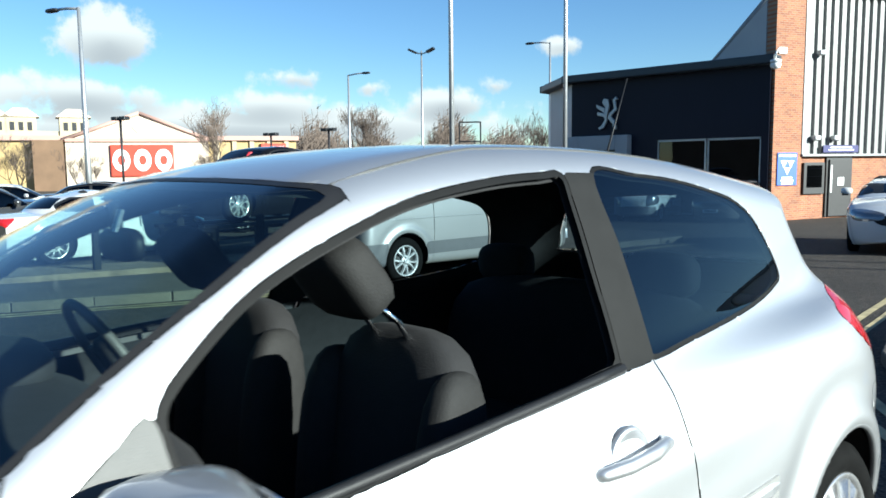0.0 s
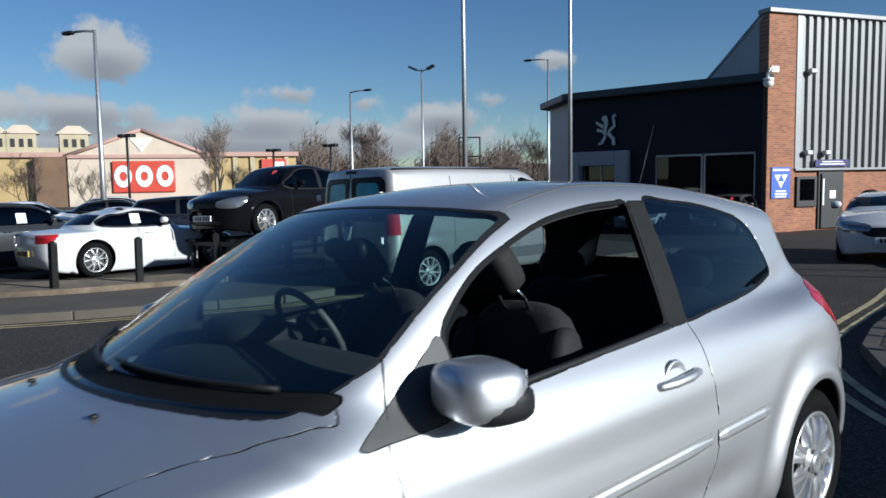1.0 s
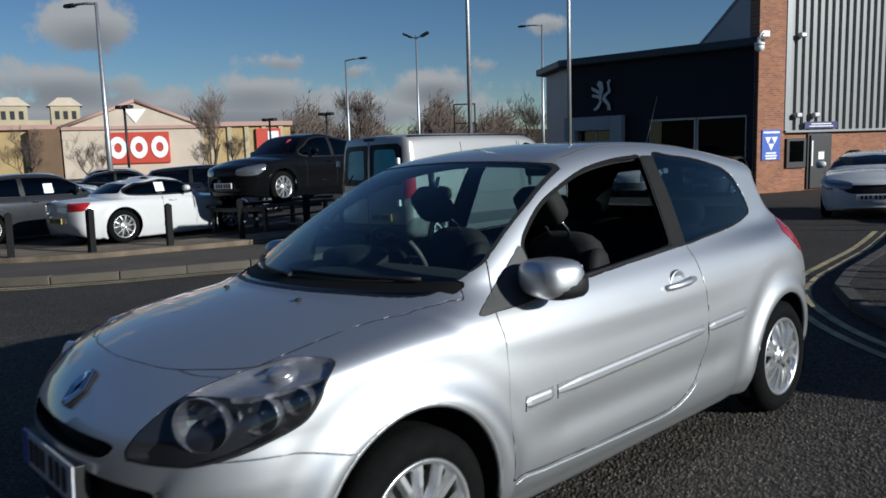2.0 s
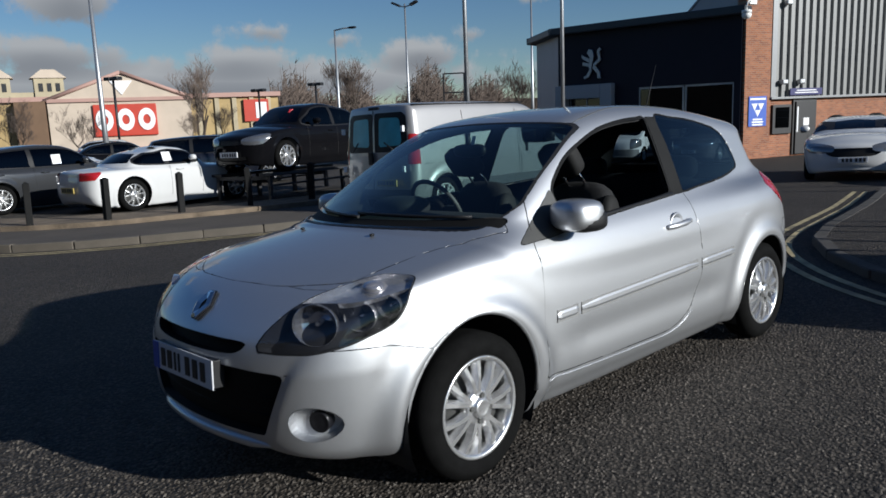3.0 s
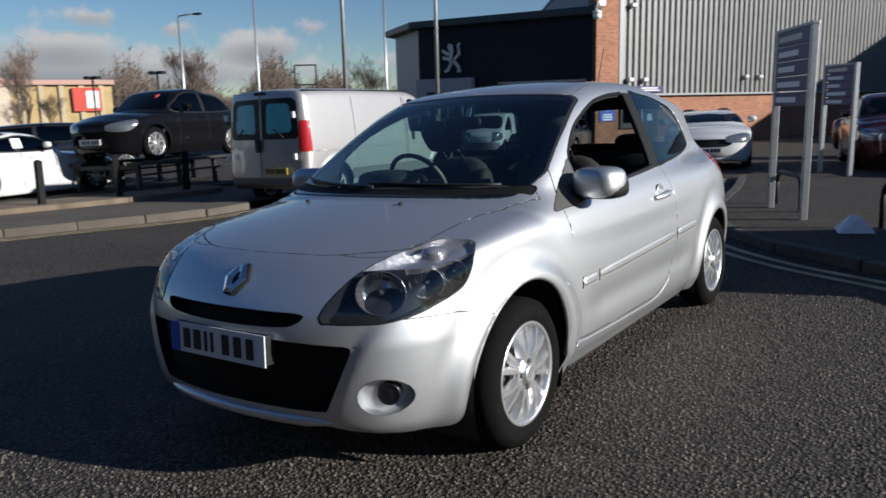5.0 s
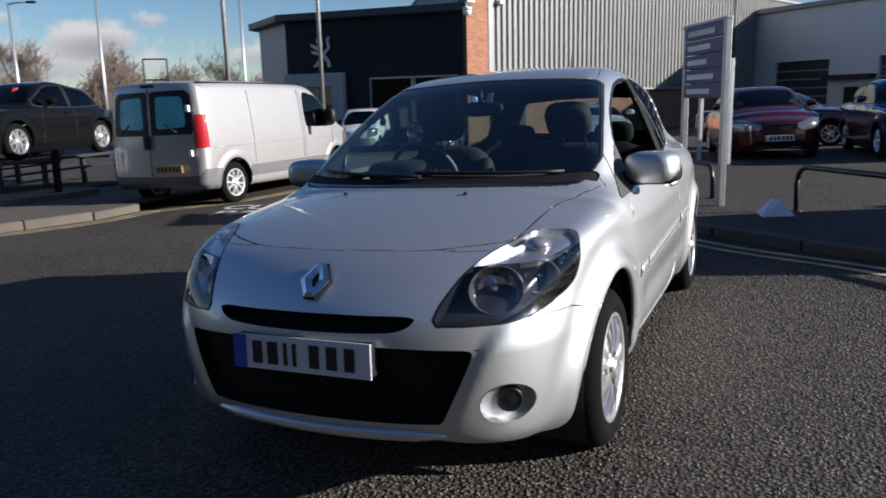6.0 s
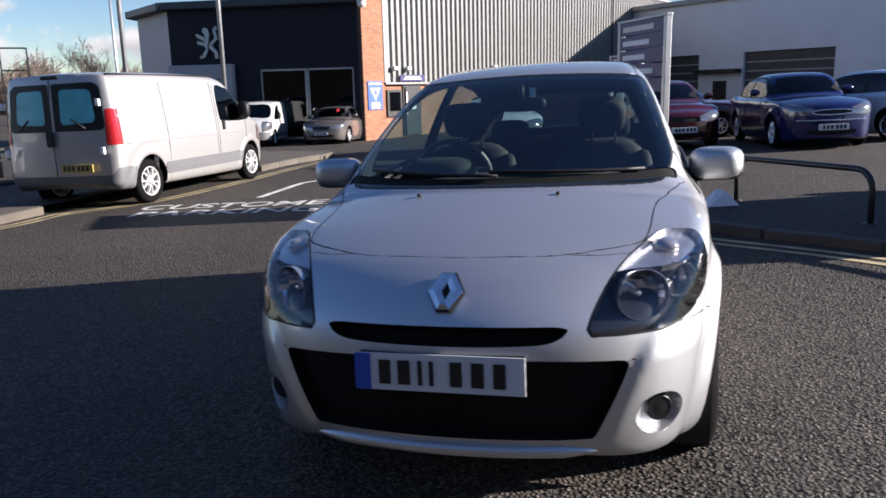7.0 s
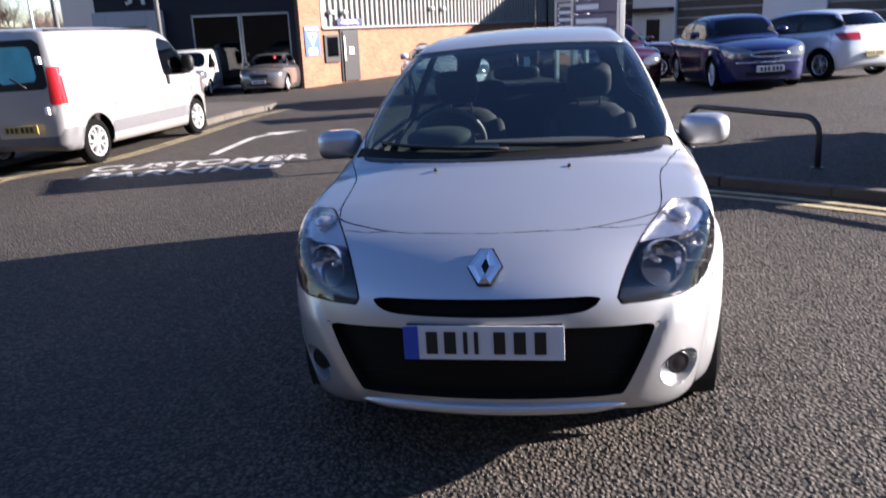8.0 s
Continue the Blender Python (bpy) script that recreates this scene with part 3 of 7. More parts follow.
def kerb_stones(line, height, owner_name, label, length=0.9, width=0.14, mat=KERB):
    """Kerb stones end to end along a line, each its own block, on one shared shape."""
    p = catmull(line, 10, False)
    seg = np.linalg.norm(np.diff(p, axis=0), axis=1)
    at = np.concatenate([[0], np.cumsum(seg)])
    owner = tagged(new(owner_name), label, "kerb", kind="structure")
    bm = box(-0.5, 0.5, -width / 2, width / 2, -0.15, height, 0.012, 1)
    me = bpy.data.meshes.new("kerb_stone")
    bm.to_mesh(me)
    bm.free()
    me.materials.append(mat)
    n = int(at[-1] / length)
    for i in range(n):
        s0, s1 = at[-1] * i / n, at[-1] * (i + 1) / n
        a = np.array([np.interp(s0, at, p[:, k]) for k in (0, 1)])
        b = np.array([np.interp(s1, at, p[:, k]) for k in (0, 1)])
        c, d = (a + b) / 2, b - a
        ob = new("kerb_stone", me)
        ob.parent = owner
        za, zb = gap_z(*a), gap_z(*b)
        L = np.linalg.norm(d)
        ob.matrix_local = Matrix.Translation((c[0], c[1], (za + zb) / 2)) @ pose(0, 0, 0, 0, 0, math.degrees(math.atan2(d[1], d[0]))) @ pose(0, 0, random.uniform(-0.006, 0.006), 0, -math.degrees(math.atan2(zb - za, L)), random.uniform(-0.4, 0.4)) @ Matrix.Diagonal((L - 0.006, 1, 1, 1))
    return owner


ground()
KERB_LEFT = [(-22, -5.5), (-14, -1.6), (-10.1, 0.75), (-8.96, 2.0), (-8.3, 3.4), (-7.7, 4.8), (-7.75, 5.9)]
KERB_VAN = [(-7.9, 6.0), (-8.6, 6.3), (-9.3, 7.0), (-9.35, 9.0), (-9.3, 10.6), (-8.3, 11.1), (-7.45, 11.4)]
KERB_FAR = [(-7.35, 11.5), (-7.4, 13.0), (-7.2, 14.4), (-7.3, 15.2), (-7.9, 15.9), (-9.5, 16.6), (-13, 17.6), (-20, 18.4), (-30, 18.6)]
# pavement with the display bed and the lot behind it
slab("pavement", KERB_LEFT + KERB_VAN + KERB_FAR + [(-60, 18.0), (-60, -20)], -0.2, 0.115, PAVING, "worn brownish asphalt pavement along the road", "pavement", smooth=0)
kerb_stones(KERB_LEFT, 0.12, "kerb", "pale worn concrete kerb")
kerb_stones(KERB_VAN, 0.12, "kerb", "pale worn concrete kerb behind the van")
kerb_stones(KERB_FAR, 0.12, "kerb", "pale worn concrete kerb by the entrance")
BED = [(-19, -1.8), (-14.5, 0.3), (-12.2, 1.35), (-11.0, 2.6), (-10.55, 4.0), (-10.2, 5.4), (-10.0, 7.2), (-11.2, 7.4), (-11.5, 5.6), (-11.9, 4.2), (-12.5, 3.2), (-13.5, 2.2), (-15.5, 1.2), (-19.6, -0.8)]
slab("planting_bed", BED, 0.0, 0.205, MULCH, "sunlit bed of pale gravel and bark behind the pavement", "gravel bed")
slab("display_lot", [(-11.3, 7.6), (-11.4, 5.7), (-11.8, 4.3), (-12.4, 3.3), (-13.4, 2.3), (-15.4, 1.3), (-20, -1), (-40, -6), (-60, 0), (-60, 40), (-30, 19), (-13, 17.4), (-10.2, 14)], 0.0, 0.16, ASPHALT, "asphalt of the raised used-car lot", "pavement", smooth=0)

# double yellow lines
def double_lines(name, line, off, gap=0.17, width=0.075):
    owner = tagged(new(name), "worn double yellow lines painted along the kerb", "road marking", kind="structure")
    for d in (off, off + gap if off > 0 else off - gap):
        part("yellow_line", ribbon(shift_line(line, d), width, 0.006), YELLOW, owner)


double_lines("yellow_lines", KERB_LEFT[1:], -0.28)
double_lines("yellow_lines", [(-7.6, 5.9), (-6.95, 7.2), (-6.9, 9.5), (-7.0, 11.4), (-7.05, 13.0), (-6.85, 14.6)], -0.16)
ISLAND = [(4.6, 1.75), (3.1, 2.95), (2.1, 3.75), (1.2, 4.35), (0.5, 5.05), (-0.1, 5.95), (-0.42, 6.9), (-0.62, 8.2), (-0.85, 9.8), (-1.3, 12.0)]
double_lines("yellow_lines", ISLAND, 0.30)

# island with its kerb
slab("island", ISLAND + [(-1.2, 12.6), (0.4, 11.2), (1.6, 9.0), (3.0, 7.0), (5.0, 5.0), (9, 1.8), (8, 0.4)], -0.2, 0.075, ASPHALT, "dark asphalt island with a low kerb", "pavement", smooth=0)
kerb_stones(ISLAND, 0.085, "kerb", "dirty kerb of the island, darkened for the shade on it", mat=SHADED_DIRTY_KERB)


# road lettering
def road_text(word, x, y, wide, tall, turn):
    cu = bpy.data.curves.new("lettering", "FONT")
    cu.body, cu.size, cu.align_x, cu.offset = word, 1.0, "LEFT", 0.012
    probe = new("lettering", cu)
    bpy.context.view_layer.update()
    me = bpy.data.meshes.new_from_object(probe)
    bpy.data.objects.remove(probe)
    xs, ys = [v.co.x for v in me.vertices], [v.co.y for v in me.vertices]
    for v in me.vertices:
        v.co.x = (v.co.x - min(xs)) / (max(xs) - min(xs)) * wide
        v.co.y = (v.co.y - min(ys)) / (max(ys) - min(ys)) * tall
    me.materials.clear()
    me.materials.append(WHITE_PAINT)
    ob = new("road_lettering", me)
    ob.matrix_world = laid(x, y, turn, 0.007)
    return tagged(ob, "white painted road lettering reading " + word.lower(), "road marking", kind="structure")


road_text("CUSTOMER", -6.36, 6.14, 3.05, 0.46, 9)
road_text("PARKING", -6.08, 5.56, 2.6, 0.44, 9)
arrow = bmesh.new()
for loop in ([(-0.06, 0), (0.06, 0), (0.06, 1.8), (-0.06, 1.8)], [(-0.06, 1.8), (0.06, 1.8), (0.25, 2.15), (0.17, 2.25)], [(0.05, 2.35), (0.35, 2.05), (0.75, 2.5)]):
    f = arrow.faces.new([arrow.verts.new((x, y, 0)) for x, y in loop])
    if f.normal.z < 0:
        f.normal_flip()
tagged(part("road_arrow", arrow, WHITE_PAINT, None), "white painted bent direction arrow", "road marking", kind="structure").matrix_world = laid(-5.08, 7.32, 5, 0.007)


def chippings():
    """Loose relief of the near tarmac: stones of many sizes, pressed in."""
    rng = np.random.default_rng(5)
    n = 66000
    x = rng.uniform(-2.6, 4.2, n)
    y = rng.uniform(-3.2, 4.6, n)
    keep = rng.uniform(0, 1, n) < np.clip(1.15 - np.hypot(x - 1.2, y + 0.6) / 5.5, 0.12, 1)
    x, y = x[keep], y[keep]
    r = rng.uniform(0.004, 0.0105, len(x))
    turn = rng.uniform(0, 6.28, len(x))
    verts, faces = [], []
    for i in range(len(x)):
        c, s = math.cos(turn[i]), math.sin(turn[i])
        k = len(verts)
        z = gap_z(x[i], y[i])
        for a, b, h in ((1, 0.2, 0), (0.1, 1, 0), (-1, -0.1, 0), (-0.2, -0.9, 0), (0.35, 0.25, 0.75), (-0.35, -0.2, 0.7)):
            verts.append((x[i] + r[i] * (a * c - b * s), y[i] + r[i] * (a * s + b * c), z - 0.001 + r[i] * h))
        faces += [(k, k + 1, k + 4), (k + 1, k + 2, k + 5, k + 4), (k + 2, k + 3, k + 5), (k + 3, k, k + 4, k + 5)]
    ob = new("road_chippings", mesh_of("road_chippings", verts, faces, STONE_CHIP, False))
    tagged(ob, "coarse stone chippings bedded in the near asphalt", "gravel", kind="stuff")


chippings()

# ---- buildings ----


def brick_skin(name):
    """Small brickwork seen from afar: courses by the material, with joints and a change from brick to brick."""
    mt = material(name, (0.25, 0.085, 0.042), 0.85, 0, 0.2, 4, 0.002, 60)
    nodes, links = mt.node_tree.nodes, mt.node_tree.links
    coord, mapping, tex = nodes.new("ShaderNodeTexCoord"), nodes.new("ShaderNodeMapping"), nodes.new("ShaderNodeTexBrick")
    mapping.inputs["Rotation"].default_value = (radians(90), 0, 0)
    links.new(coord.outputs["Object"], mapping.inputs["Vector"])
    links.new(mapping.outputs[0], tex.inputs["Vector"])
    for key, v in (("Scale", 1.0), ("Mortar Size", 0.008), ("Brick Width", 0.225), ("Row Height", 0.075), ("Bias", -0.1)):
        tex.inputs[key].default_value = v
    tex.inputs["Color1"].default_value, tex.inputs["Color2"].default_value, tex.inputs["Mortar"].default_value = (0.31, 0.115, 0.052, 1), (0.18, 0.062, 0.034, 1), (0.24, 0.17, 0.12, 1)
    noise_b = nodes.new("ShaderNodeTexNoise")
    noise_b.inputs["Scale"].default_value = 1.1
    links.new(coord.outputs["Object"], noise_b.inputs["Vector"])
    mul = nodes.new("ShaderNodeMapRange")
    mul.inputs["To Min"].default_value, mul.inputs["To Max"].default_value = 0.7, 1.3
    links.new(noise_b.outputs[0], mul.inputs["Value"])
    hsv = nodes.new("ShaderNodeHueSaturation")
    links.new(tex.outputs["Color"], hsv.inputs["Color"])
    links.new(mul.outputs[0], hsv.inputs["Value"])
    links.new(hsv.outputs[0], nodes["Principled BSDF"].inputs["Base Color"])
    return mt


BRICKWORK = brick_skin("red_brickwork")
CLADDING = material("pale_corrugated_steel", (0.195, 0.195, 0.19), 0.45, 0.1, 0.08, 0.8, tint=(0.20, 0.195, 0.185), stain=0.4)
NAVY = material("navy_cladding", (0.006, 0.007, 0.016), 0.55, 0.0, 0.15, 0.7, spec=0.25)
NAVY_TRIM = material("dark_fascia", (0.02, 0.03, 0.04), 0.45, 0.0, 0.1)
PALE_PANEL = material("grey_panel", (0.30, 0.31, 0.33), 0.5, 0.1, 0.1, 0.6)
ANNEX_SKIN = material("light_grey_sheet", (0.62, 0.64, 0.67), 0.5, 0.1, 0.08, 0.5)
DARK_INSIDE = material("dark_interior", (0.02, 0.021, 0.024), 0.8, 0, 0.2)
ROLLER = material("roller_door_steel", (0.05, 0.052, 0.055), 0.5, 0.3, 0.2, 3)
FLASHING = material("white_flashing", (0.24, 0.245, 0.25), 0.4, 0.1, 0.08)
STEEL = material("galvanised_steel", (0.38, 0.39, 0.40), 0.4, 0.7, 0.12, 8)
DARK_STEEL = material("dark_painted_steel", (0.013, 0.013, 0.015), 0.45, 0.1, 0.2, 8)
PLASTIC_WHITE = material("white_plastic", (0.7, 0.7, 0.68), 0.4, 0, 0.06)
SIGN_BLUE = material("blue_sign", (0.03, 0.09, 0.42), 0.4, 0, 0.06)
SIGN_PURPLE = material("indigo_sign", (0.035, 0.035, 0.12), 0.35, 0, 0.08)
SIGN_WHITE = material("sign_white", (0.75, 0.75, 0.76), 0.45, 0, 0.04)
SHOP_GLASS = glass("shop_glass", (0.16, 0.17, 0.18), 1.6)
CREAM = material("cream_render", (0.38, 0.32, 0.215), 0.85, 0, 0.15, 0.4)
BUFF = material("buff_brick", (0.36, 0.26, 0.12), 0.85, 0, 0.2, 0.6)
ROOF_PINK = material("pinkish_roof_sheet", (0.38, 0.235, 0.195), 0.7, 0, 0.12, 0.3)
GABLE_CREAM = material("cream_gable", (0.47, 0.39, 0.31), 0.8, 0, 0.12, 0.4)
STORE_RED = material("store_red", (0.43, 0.042, 0.022), 0.5, 0, 0.1, 1)
BROWN_WALL = material("brown_wall", (0.14, 0.085, 0.05), 0.85, 0, 0.2, 0.6)

# skin of the added unseen wall, dark blue-grey to keep its bounce low
UNSEEN_WALL_SKIN = material("unseen_wall_skin", (0.028, 0.030, 0.035), 0.9, 0, 0.3, 0.8)

GROUND_B = -0.55   # level of the ground along the main building


def wall_frame(x0, y0, x1, y1, z):
    """A frame whose x runs along a wall, y goes into it, z up."""
    return pose(x0, y0, z, 0, 0, math.degrees(math.atan2(y1 - y0, x1 - x0)))


def bars(parent, x0, x1, z0, rows, mat, y=-0.012, height=0.05, step=0.11, seed=3):
    """Plain bars in place of writing that cannot be read."""
    r = random.Random(seed)
    for i in range(rows):
        w = (x1 - x0) * r.uniform(0.6, 1.0)
        m = (x0 + x1) / 2
        part("writing_bar", box(m - w / 2, m + w / 2, y, y + 0.006, z0 - i * step, z0 - i * step + height), mat, parent)


# main hall: brick pier, corrugated wall over a brick plinth
HALL = wall_frame(-10.8, 27.0, -10.8 + 0.363, 27.0 + 0.932, GROUND_B)
hall = thing("main_hall", HALL, "tall hall of pale corrugated steel with a brick pier and plinth", "building", kind="structure")
PIER, LONG, TOP, SILL = 1.33, 40.0, 8.08, 2.28
part("pier", box(0, PIER, 0.02, 0.5, -0.6, TOP - 0.15), BRICKWORK, hall)
part("plinth", box(PIER, LONG, 0.15, 0.5, -0.6, SILL), BRICKWORK, hall)


def corrugated(x0, x1, z0, z1, pitch=0.37, depth=0.10):
    bm = bmesh.new()
    rows = []
    x = x0
    while x < x1:
        for dx, d in ((0, 0.0), (0.36, 0.0), (0.44, -depth), (0.86, -depth), (0.94, 0.0)):
            rows.append([bm.verts.new((x + dx * pitch, d, z)) for z in (z0, z1)])
        x += pitch
    for a, b in zip(rows, rows[1:]):
        bm.faces.new((a[0], b[0], b[1], a[1]))
    return bm


part("corrugated_wall", corrugated(PIER, LONG, SILL, TOP - 0.1), CLADDING, hall).matrix_local = pose(0, 0.1, 0)
part("wall_core", box(PIER, LONG, 0.14, 0.45, SILL, TOP - 0.1), DARK_INSIDE, hall)
part("eaves_flashing", box(-0.1, LONG, -0.12, 0.5, TOP - 0.16, TOP, 0.02), FLASHING, hall)
part("drip_flashing", box(PIER - 0.02, LONG, -0.06, 0.1, SILL - 0.06, SILL + 0.03, 0.01), FLASHING, hall)
part("corner_flashing", box(PIER - 0.02, PIER + 0.22, -0.01, 0.1, SILL, TOP - 0.16), FLASHING, hall)
end_wall = bmesh.new()
loop = [(0.45, 4.9), (0.45, TOP - 0.1), (4.9, 4.9)]
rows = [[end_wall.verts.new((x, y, z)) for y, z in loop] for x in (0.0, 0.25)]
end_wall.faces.new(rows[0]), end_wall.faces.new(rows[1])
for i in range(3):
    end_wall.faces.new((rows[0][i], rows[0][(i + 1) % 3], rows[1][(i + 1) % 3], rows[1][i]))
bmesh.ops.recalc_face_normals(end_wall, faces=end_wall.faces)
part("hall_end_wall", end_wall, PALE_PANEL, hall)
part("end_verge", tube([(0.05, 0.1, TOP - 0.05), (0.05, 5.0, 4.85)], 0.09, 6), FLASHING, hall)
slope = bmesh.new()
slope.faces.new([slope.verts.new(q) for q in ((0, 0.4, TOP - 0.1), (LONG, 0.4, TOP - 0.1), (LONG, 5.0, 4.8), (0, 5.0, 4.8))])
made = bmesh.ops.extrude_face_region(slope, geom=slope.faces[:])
bmesh.ops.translate(slope, vec=(0, 0, -0.12), verts=[q for q in made["geom"] if isinstance(q, bmesh.types.BMVert)])
bmesh.ops.recalc_face_normals(slope, faces=slope.faces)
part("hall_roof", slope, PALE_PANEL, hall)
part("downpipe", tube([(24.0, -0.12, 0), (24.0, -0.12, TOP - 0.2)], 0.06, 8), DARK_STEEL, hall)
door = part("hall_door", box(2.7, 3.75, 0.02, 0.14, 0.02, 2.1, 0.01), DARK_STEEL, hall, "dark personnel door with a white notice")
part("door_notice", box(3.1, 3.4, 0.012, 0.02, 1.15, 1.45), SIGN_WHITE, door)
part("door_frame", box(2.6, 3.85, 0.08, 0.149, 0.0, 2.18), DARK_STEEL, hall)
part("push_plate", box(2.75, 2.82, 0.012, 0.02, 0.9, 1.9), SIGN_WHITE, door)
hatch = part("wall_hatch", box(1.5, 2.5, 0.05, 0.148, 0.85, 2.0, 0.02), DARK_STEEL, hall, "dark framed service window")
part("hatch_glass", box(1.65, 2.35, 0.03, 0.05, 1.1, 1.9), SHOP_GLASS, hatch)
name_board = part("name_board", box(2.2, 3.9, -0.12, -0.08, 2.35, 2.62, 0.01), SIGN_PURPLE, hall, "small dark name board over the door")
bars(name_board, 2.3, 3.8, 2.52, 2, SIGN_WHITE, -0.128, 0.04, 0.09)
mot = part("blue_notice", box(0.2, 1.1, -0.02, 0.0, 1.2, 2.36, 0.01), SIGN_BLUE, hall, "blue wall sign with a white emblem of triangles")
for cx, cz, up in ((0.49, 1.95, 1), (0.81, 1.95, 1), (0.65, 1.70, 1)):
    part("emblem_triangle", prism([(cx - 0.15, cz + 0.13), (cx + 0.15, cz + 0.13), (cx, cz - 0.13)], 0.006), SIGN_WHITE, mot).matrix_local = pose(0, -0.027, 0)
part("sign_border", box(0.26, 1.04, -0.026, -0.018, 2.22, 2.29), SIGN_WHITE, mot)
bars(mot, 0.3, 1.0, 1.44, 3, SIGN_WHITE, -0.027, 0.06, 0.1)
# lamps and a dome camera on the wall
for x, z in ((1.7, 5.75), (1.6, 2.75), (2.5, 2.75), (9.5, 2.9), (10.6, 2.9)):
    lamp = part("wall_lamp", box(x + 0.06, x + 0.36, -0.26, -0.05, z + 0.03, z + 0.22, 0.05), STEEL, hall)
    part("lamp_arm", box(x + 0.18, x + 0.28, -0.08, 0.1, z + 0.06, z + 0.2), STEEL, lamp)
cctv = part("dome_camera", blob((-0.35, -0.35, 5.35), (0.17, 0.17, 0.15), 2.2), PLASTIC_WHITE, hall, "white dome camera on a swan-neck bracket")
part("camera_ring", lathe([(5.42, 0.18), (5.52, 0.185), (5.56, 0.05)], 20, "Z"), PLASTIC_WHITE, cctv).matrix_local = pose(-0.35, -0.35, 0)
part("camera_arm", tube([(-0.35, -0.35, 5.55), (-0.35, -0.35, 5.75), (-0.2, -0.3, 5.9), (0.1, -0.1, 5.92), (0.2, 0.02, 5.92)], 0.035, 8), PLASTIC_WHITE, cctv)
part("camera_plate", box(0.1, 0.45, -0.03, 0.02, 5.8, 6.02, 0.01), PLASTIC_WHITE, cctv)

# showroom: dark, faceted front with a fascia
CORNERS = [(-10.95, 26.95), (-15.4, 26.6), (-19.2, 26.25), (-22.3, 28.5), (-24.0, 38.0), (-14.0, 40.0)]
ROOF_Z, FASCIA = 5.75, 0.32
show = thing("showroom", pose(0, 0, GROUND_B), "dark navy car showroom with a faceted front and wide windows", "building", kind="structure")


def facet(name, a, b, holes, mat, z1=ROOF_Z, thick=0.22):
    """A wall piece from a to b with rectangular openings (x0, x1, z0, z1) that go through it."""
    length = math.dist(a, b)
    m = wall_frame(*a, *b, 0) if a[0] < b[0] else wall_frame(*b, *a, 0)
    cuts = sorted({0.0, length, *[h for hole in holes for h in hole[:2]]})
    first = None
    for x0, x1 in zip(cuts, cuts[1:]):
        mid = (x0 + x1) / 2
        over = [h for h in holes if h[0] <= mid <= h[1]]
        spans = [(-0.6, z1)] if not over else [s for s in ((-0.6, over[0][2]), (over[0][3], z1)) if s[1] - s[0] > 0.01]
        for z0, zz in spans:
            ob = part(name, box(x0, x1, 0, thick, z0, zz), mat, show)
            ob.matrix_local = m
            first = first or ob
    return m, length, first


m1, l1, o1 = facet("front_wall", CORNERS[1], CORNERS[0], [(0.15, 4.2, 0.05, 2.95)], NAVY)
m2, l2, o2 = facet("entrance_wall", CORNERS[2], CORNERS[1], [(0.55, 2.3, 0.0, 2.6)], NAVY)
m3, l3, o3 = facet("end_wall", CORNERS[3], CORNERS[2], [], PALE_PANEL)
facet("side_wall", CORNERS[4], CORNERS[3], [], NAVY)
for x0, x1 in ((0.15, 2.15), (2.2, 4.2)):
    w = part("shop_window", box(x0 + 0.05, x1 - 0.05, 0.08, 0.10, 0.1, 2.9), SHOP_GLASS, o1)
    for q in ((x0, x0 + 0.06, 0.05, 2.95), (x1 - 0.06, x1, 0.05, 2.95), (x0, x1, 0.05, 0.14), (x0, x1, 2.87, 2.95)):
        part("window_frame", box(q[0], q[1], 0.04, 0.14, q[2], q[3], 0.008), STEEL, w)
portal = bmesh.new()
for q in ((0.0, 0.55, 0, 3.2), (2.3, 2.85, 0, 3.2), (0.55, 2.3, 2.6, 3.2)):
    box(q[0], q[1], -0.35, 0.1, q[2], q[3], 0.02, 1, into=portal)
part("entrance_portal", portal, PALE_PANEL, o2, "grey portal frame round the entrance")
part("entrance_glass", box(0.56, 2.29, 0.1, 0.12, 0.02, 2.58), SHOP_GLASS, o2)
for x in (0.56, 1.4, 2.24):
    part("entrance_frame", box(x, x + 0.05, 0.06, 0.14, 0.02, 2.58), STEEL, o2)
for i, (a, b) in enumerate(zip(CORNERS[:4], CORNERS[1:5])):
    a, b = (b, a) if b[0] < a[0] else (a, b)
    L = math.dist(a, b)
    f = part("fascia", box(-0.25, L + 0.25, -0.45, 0.3, ROOF_Z - FASCIA, ROOF_Z, 0.05), NAVY_TRIM, show)
    f.matrix_local = wall_frame(*a, *b, 0)
roof = bmesh.new()
ring = [roof.verts.new((x, y, ROOF_Z - 0.12)) for x, y in CORNERS]
roof.faces.new(ring)
made = bmesh.ops.extrude_face_region(roof, geom=roof.faces[:])
bmesh.ops.translate(roof, vec=(0, 0, 0.1), verts=[v for v in made["geom"] if isinstance(v, bmesh.types.BMVert)])
bmesh.ops.recalc_face_normals(roof, faces=roof.faces)
part("showroom_roof", roof, NAVY_TRIM, show)
# the unlit room's darkness is put into the colour of floor and back wall
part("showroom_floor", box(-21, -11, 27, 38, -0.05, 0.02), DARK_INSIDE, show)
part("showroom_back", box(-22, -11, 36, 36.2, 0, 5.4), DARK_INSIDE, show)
# emblem: an upright figure reduced to bright bars
emblem = part("wall_emblem", prism([(-0.06, -0.2), (0.10, 0.45), (0.02, 0.75), (-0.2, 0.8), (-0.3, 0.62), (-0.14, 0.4), (-0.2, -0.1)], 0.1, 0.02), STEEL, o2, "bright metal emblem of upright angular strokes")
emblem.matrix_local = pose(1.8, -0.12, 4.0) @ Matrix.Diagonal((0.85, 1, 0.9, 1))
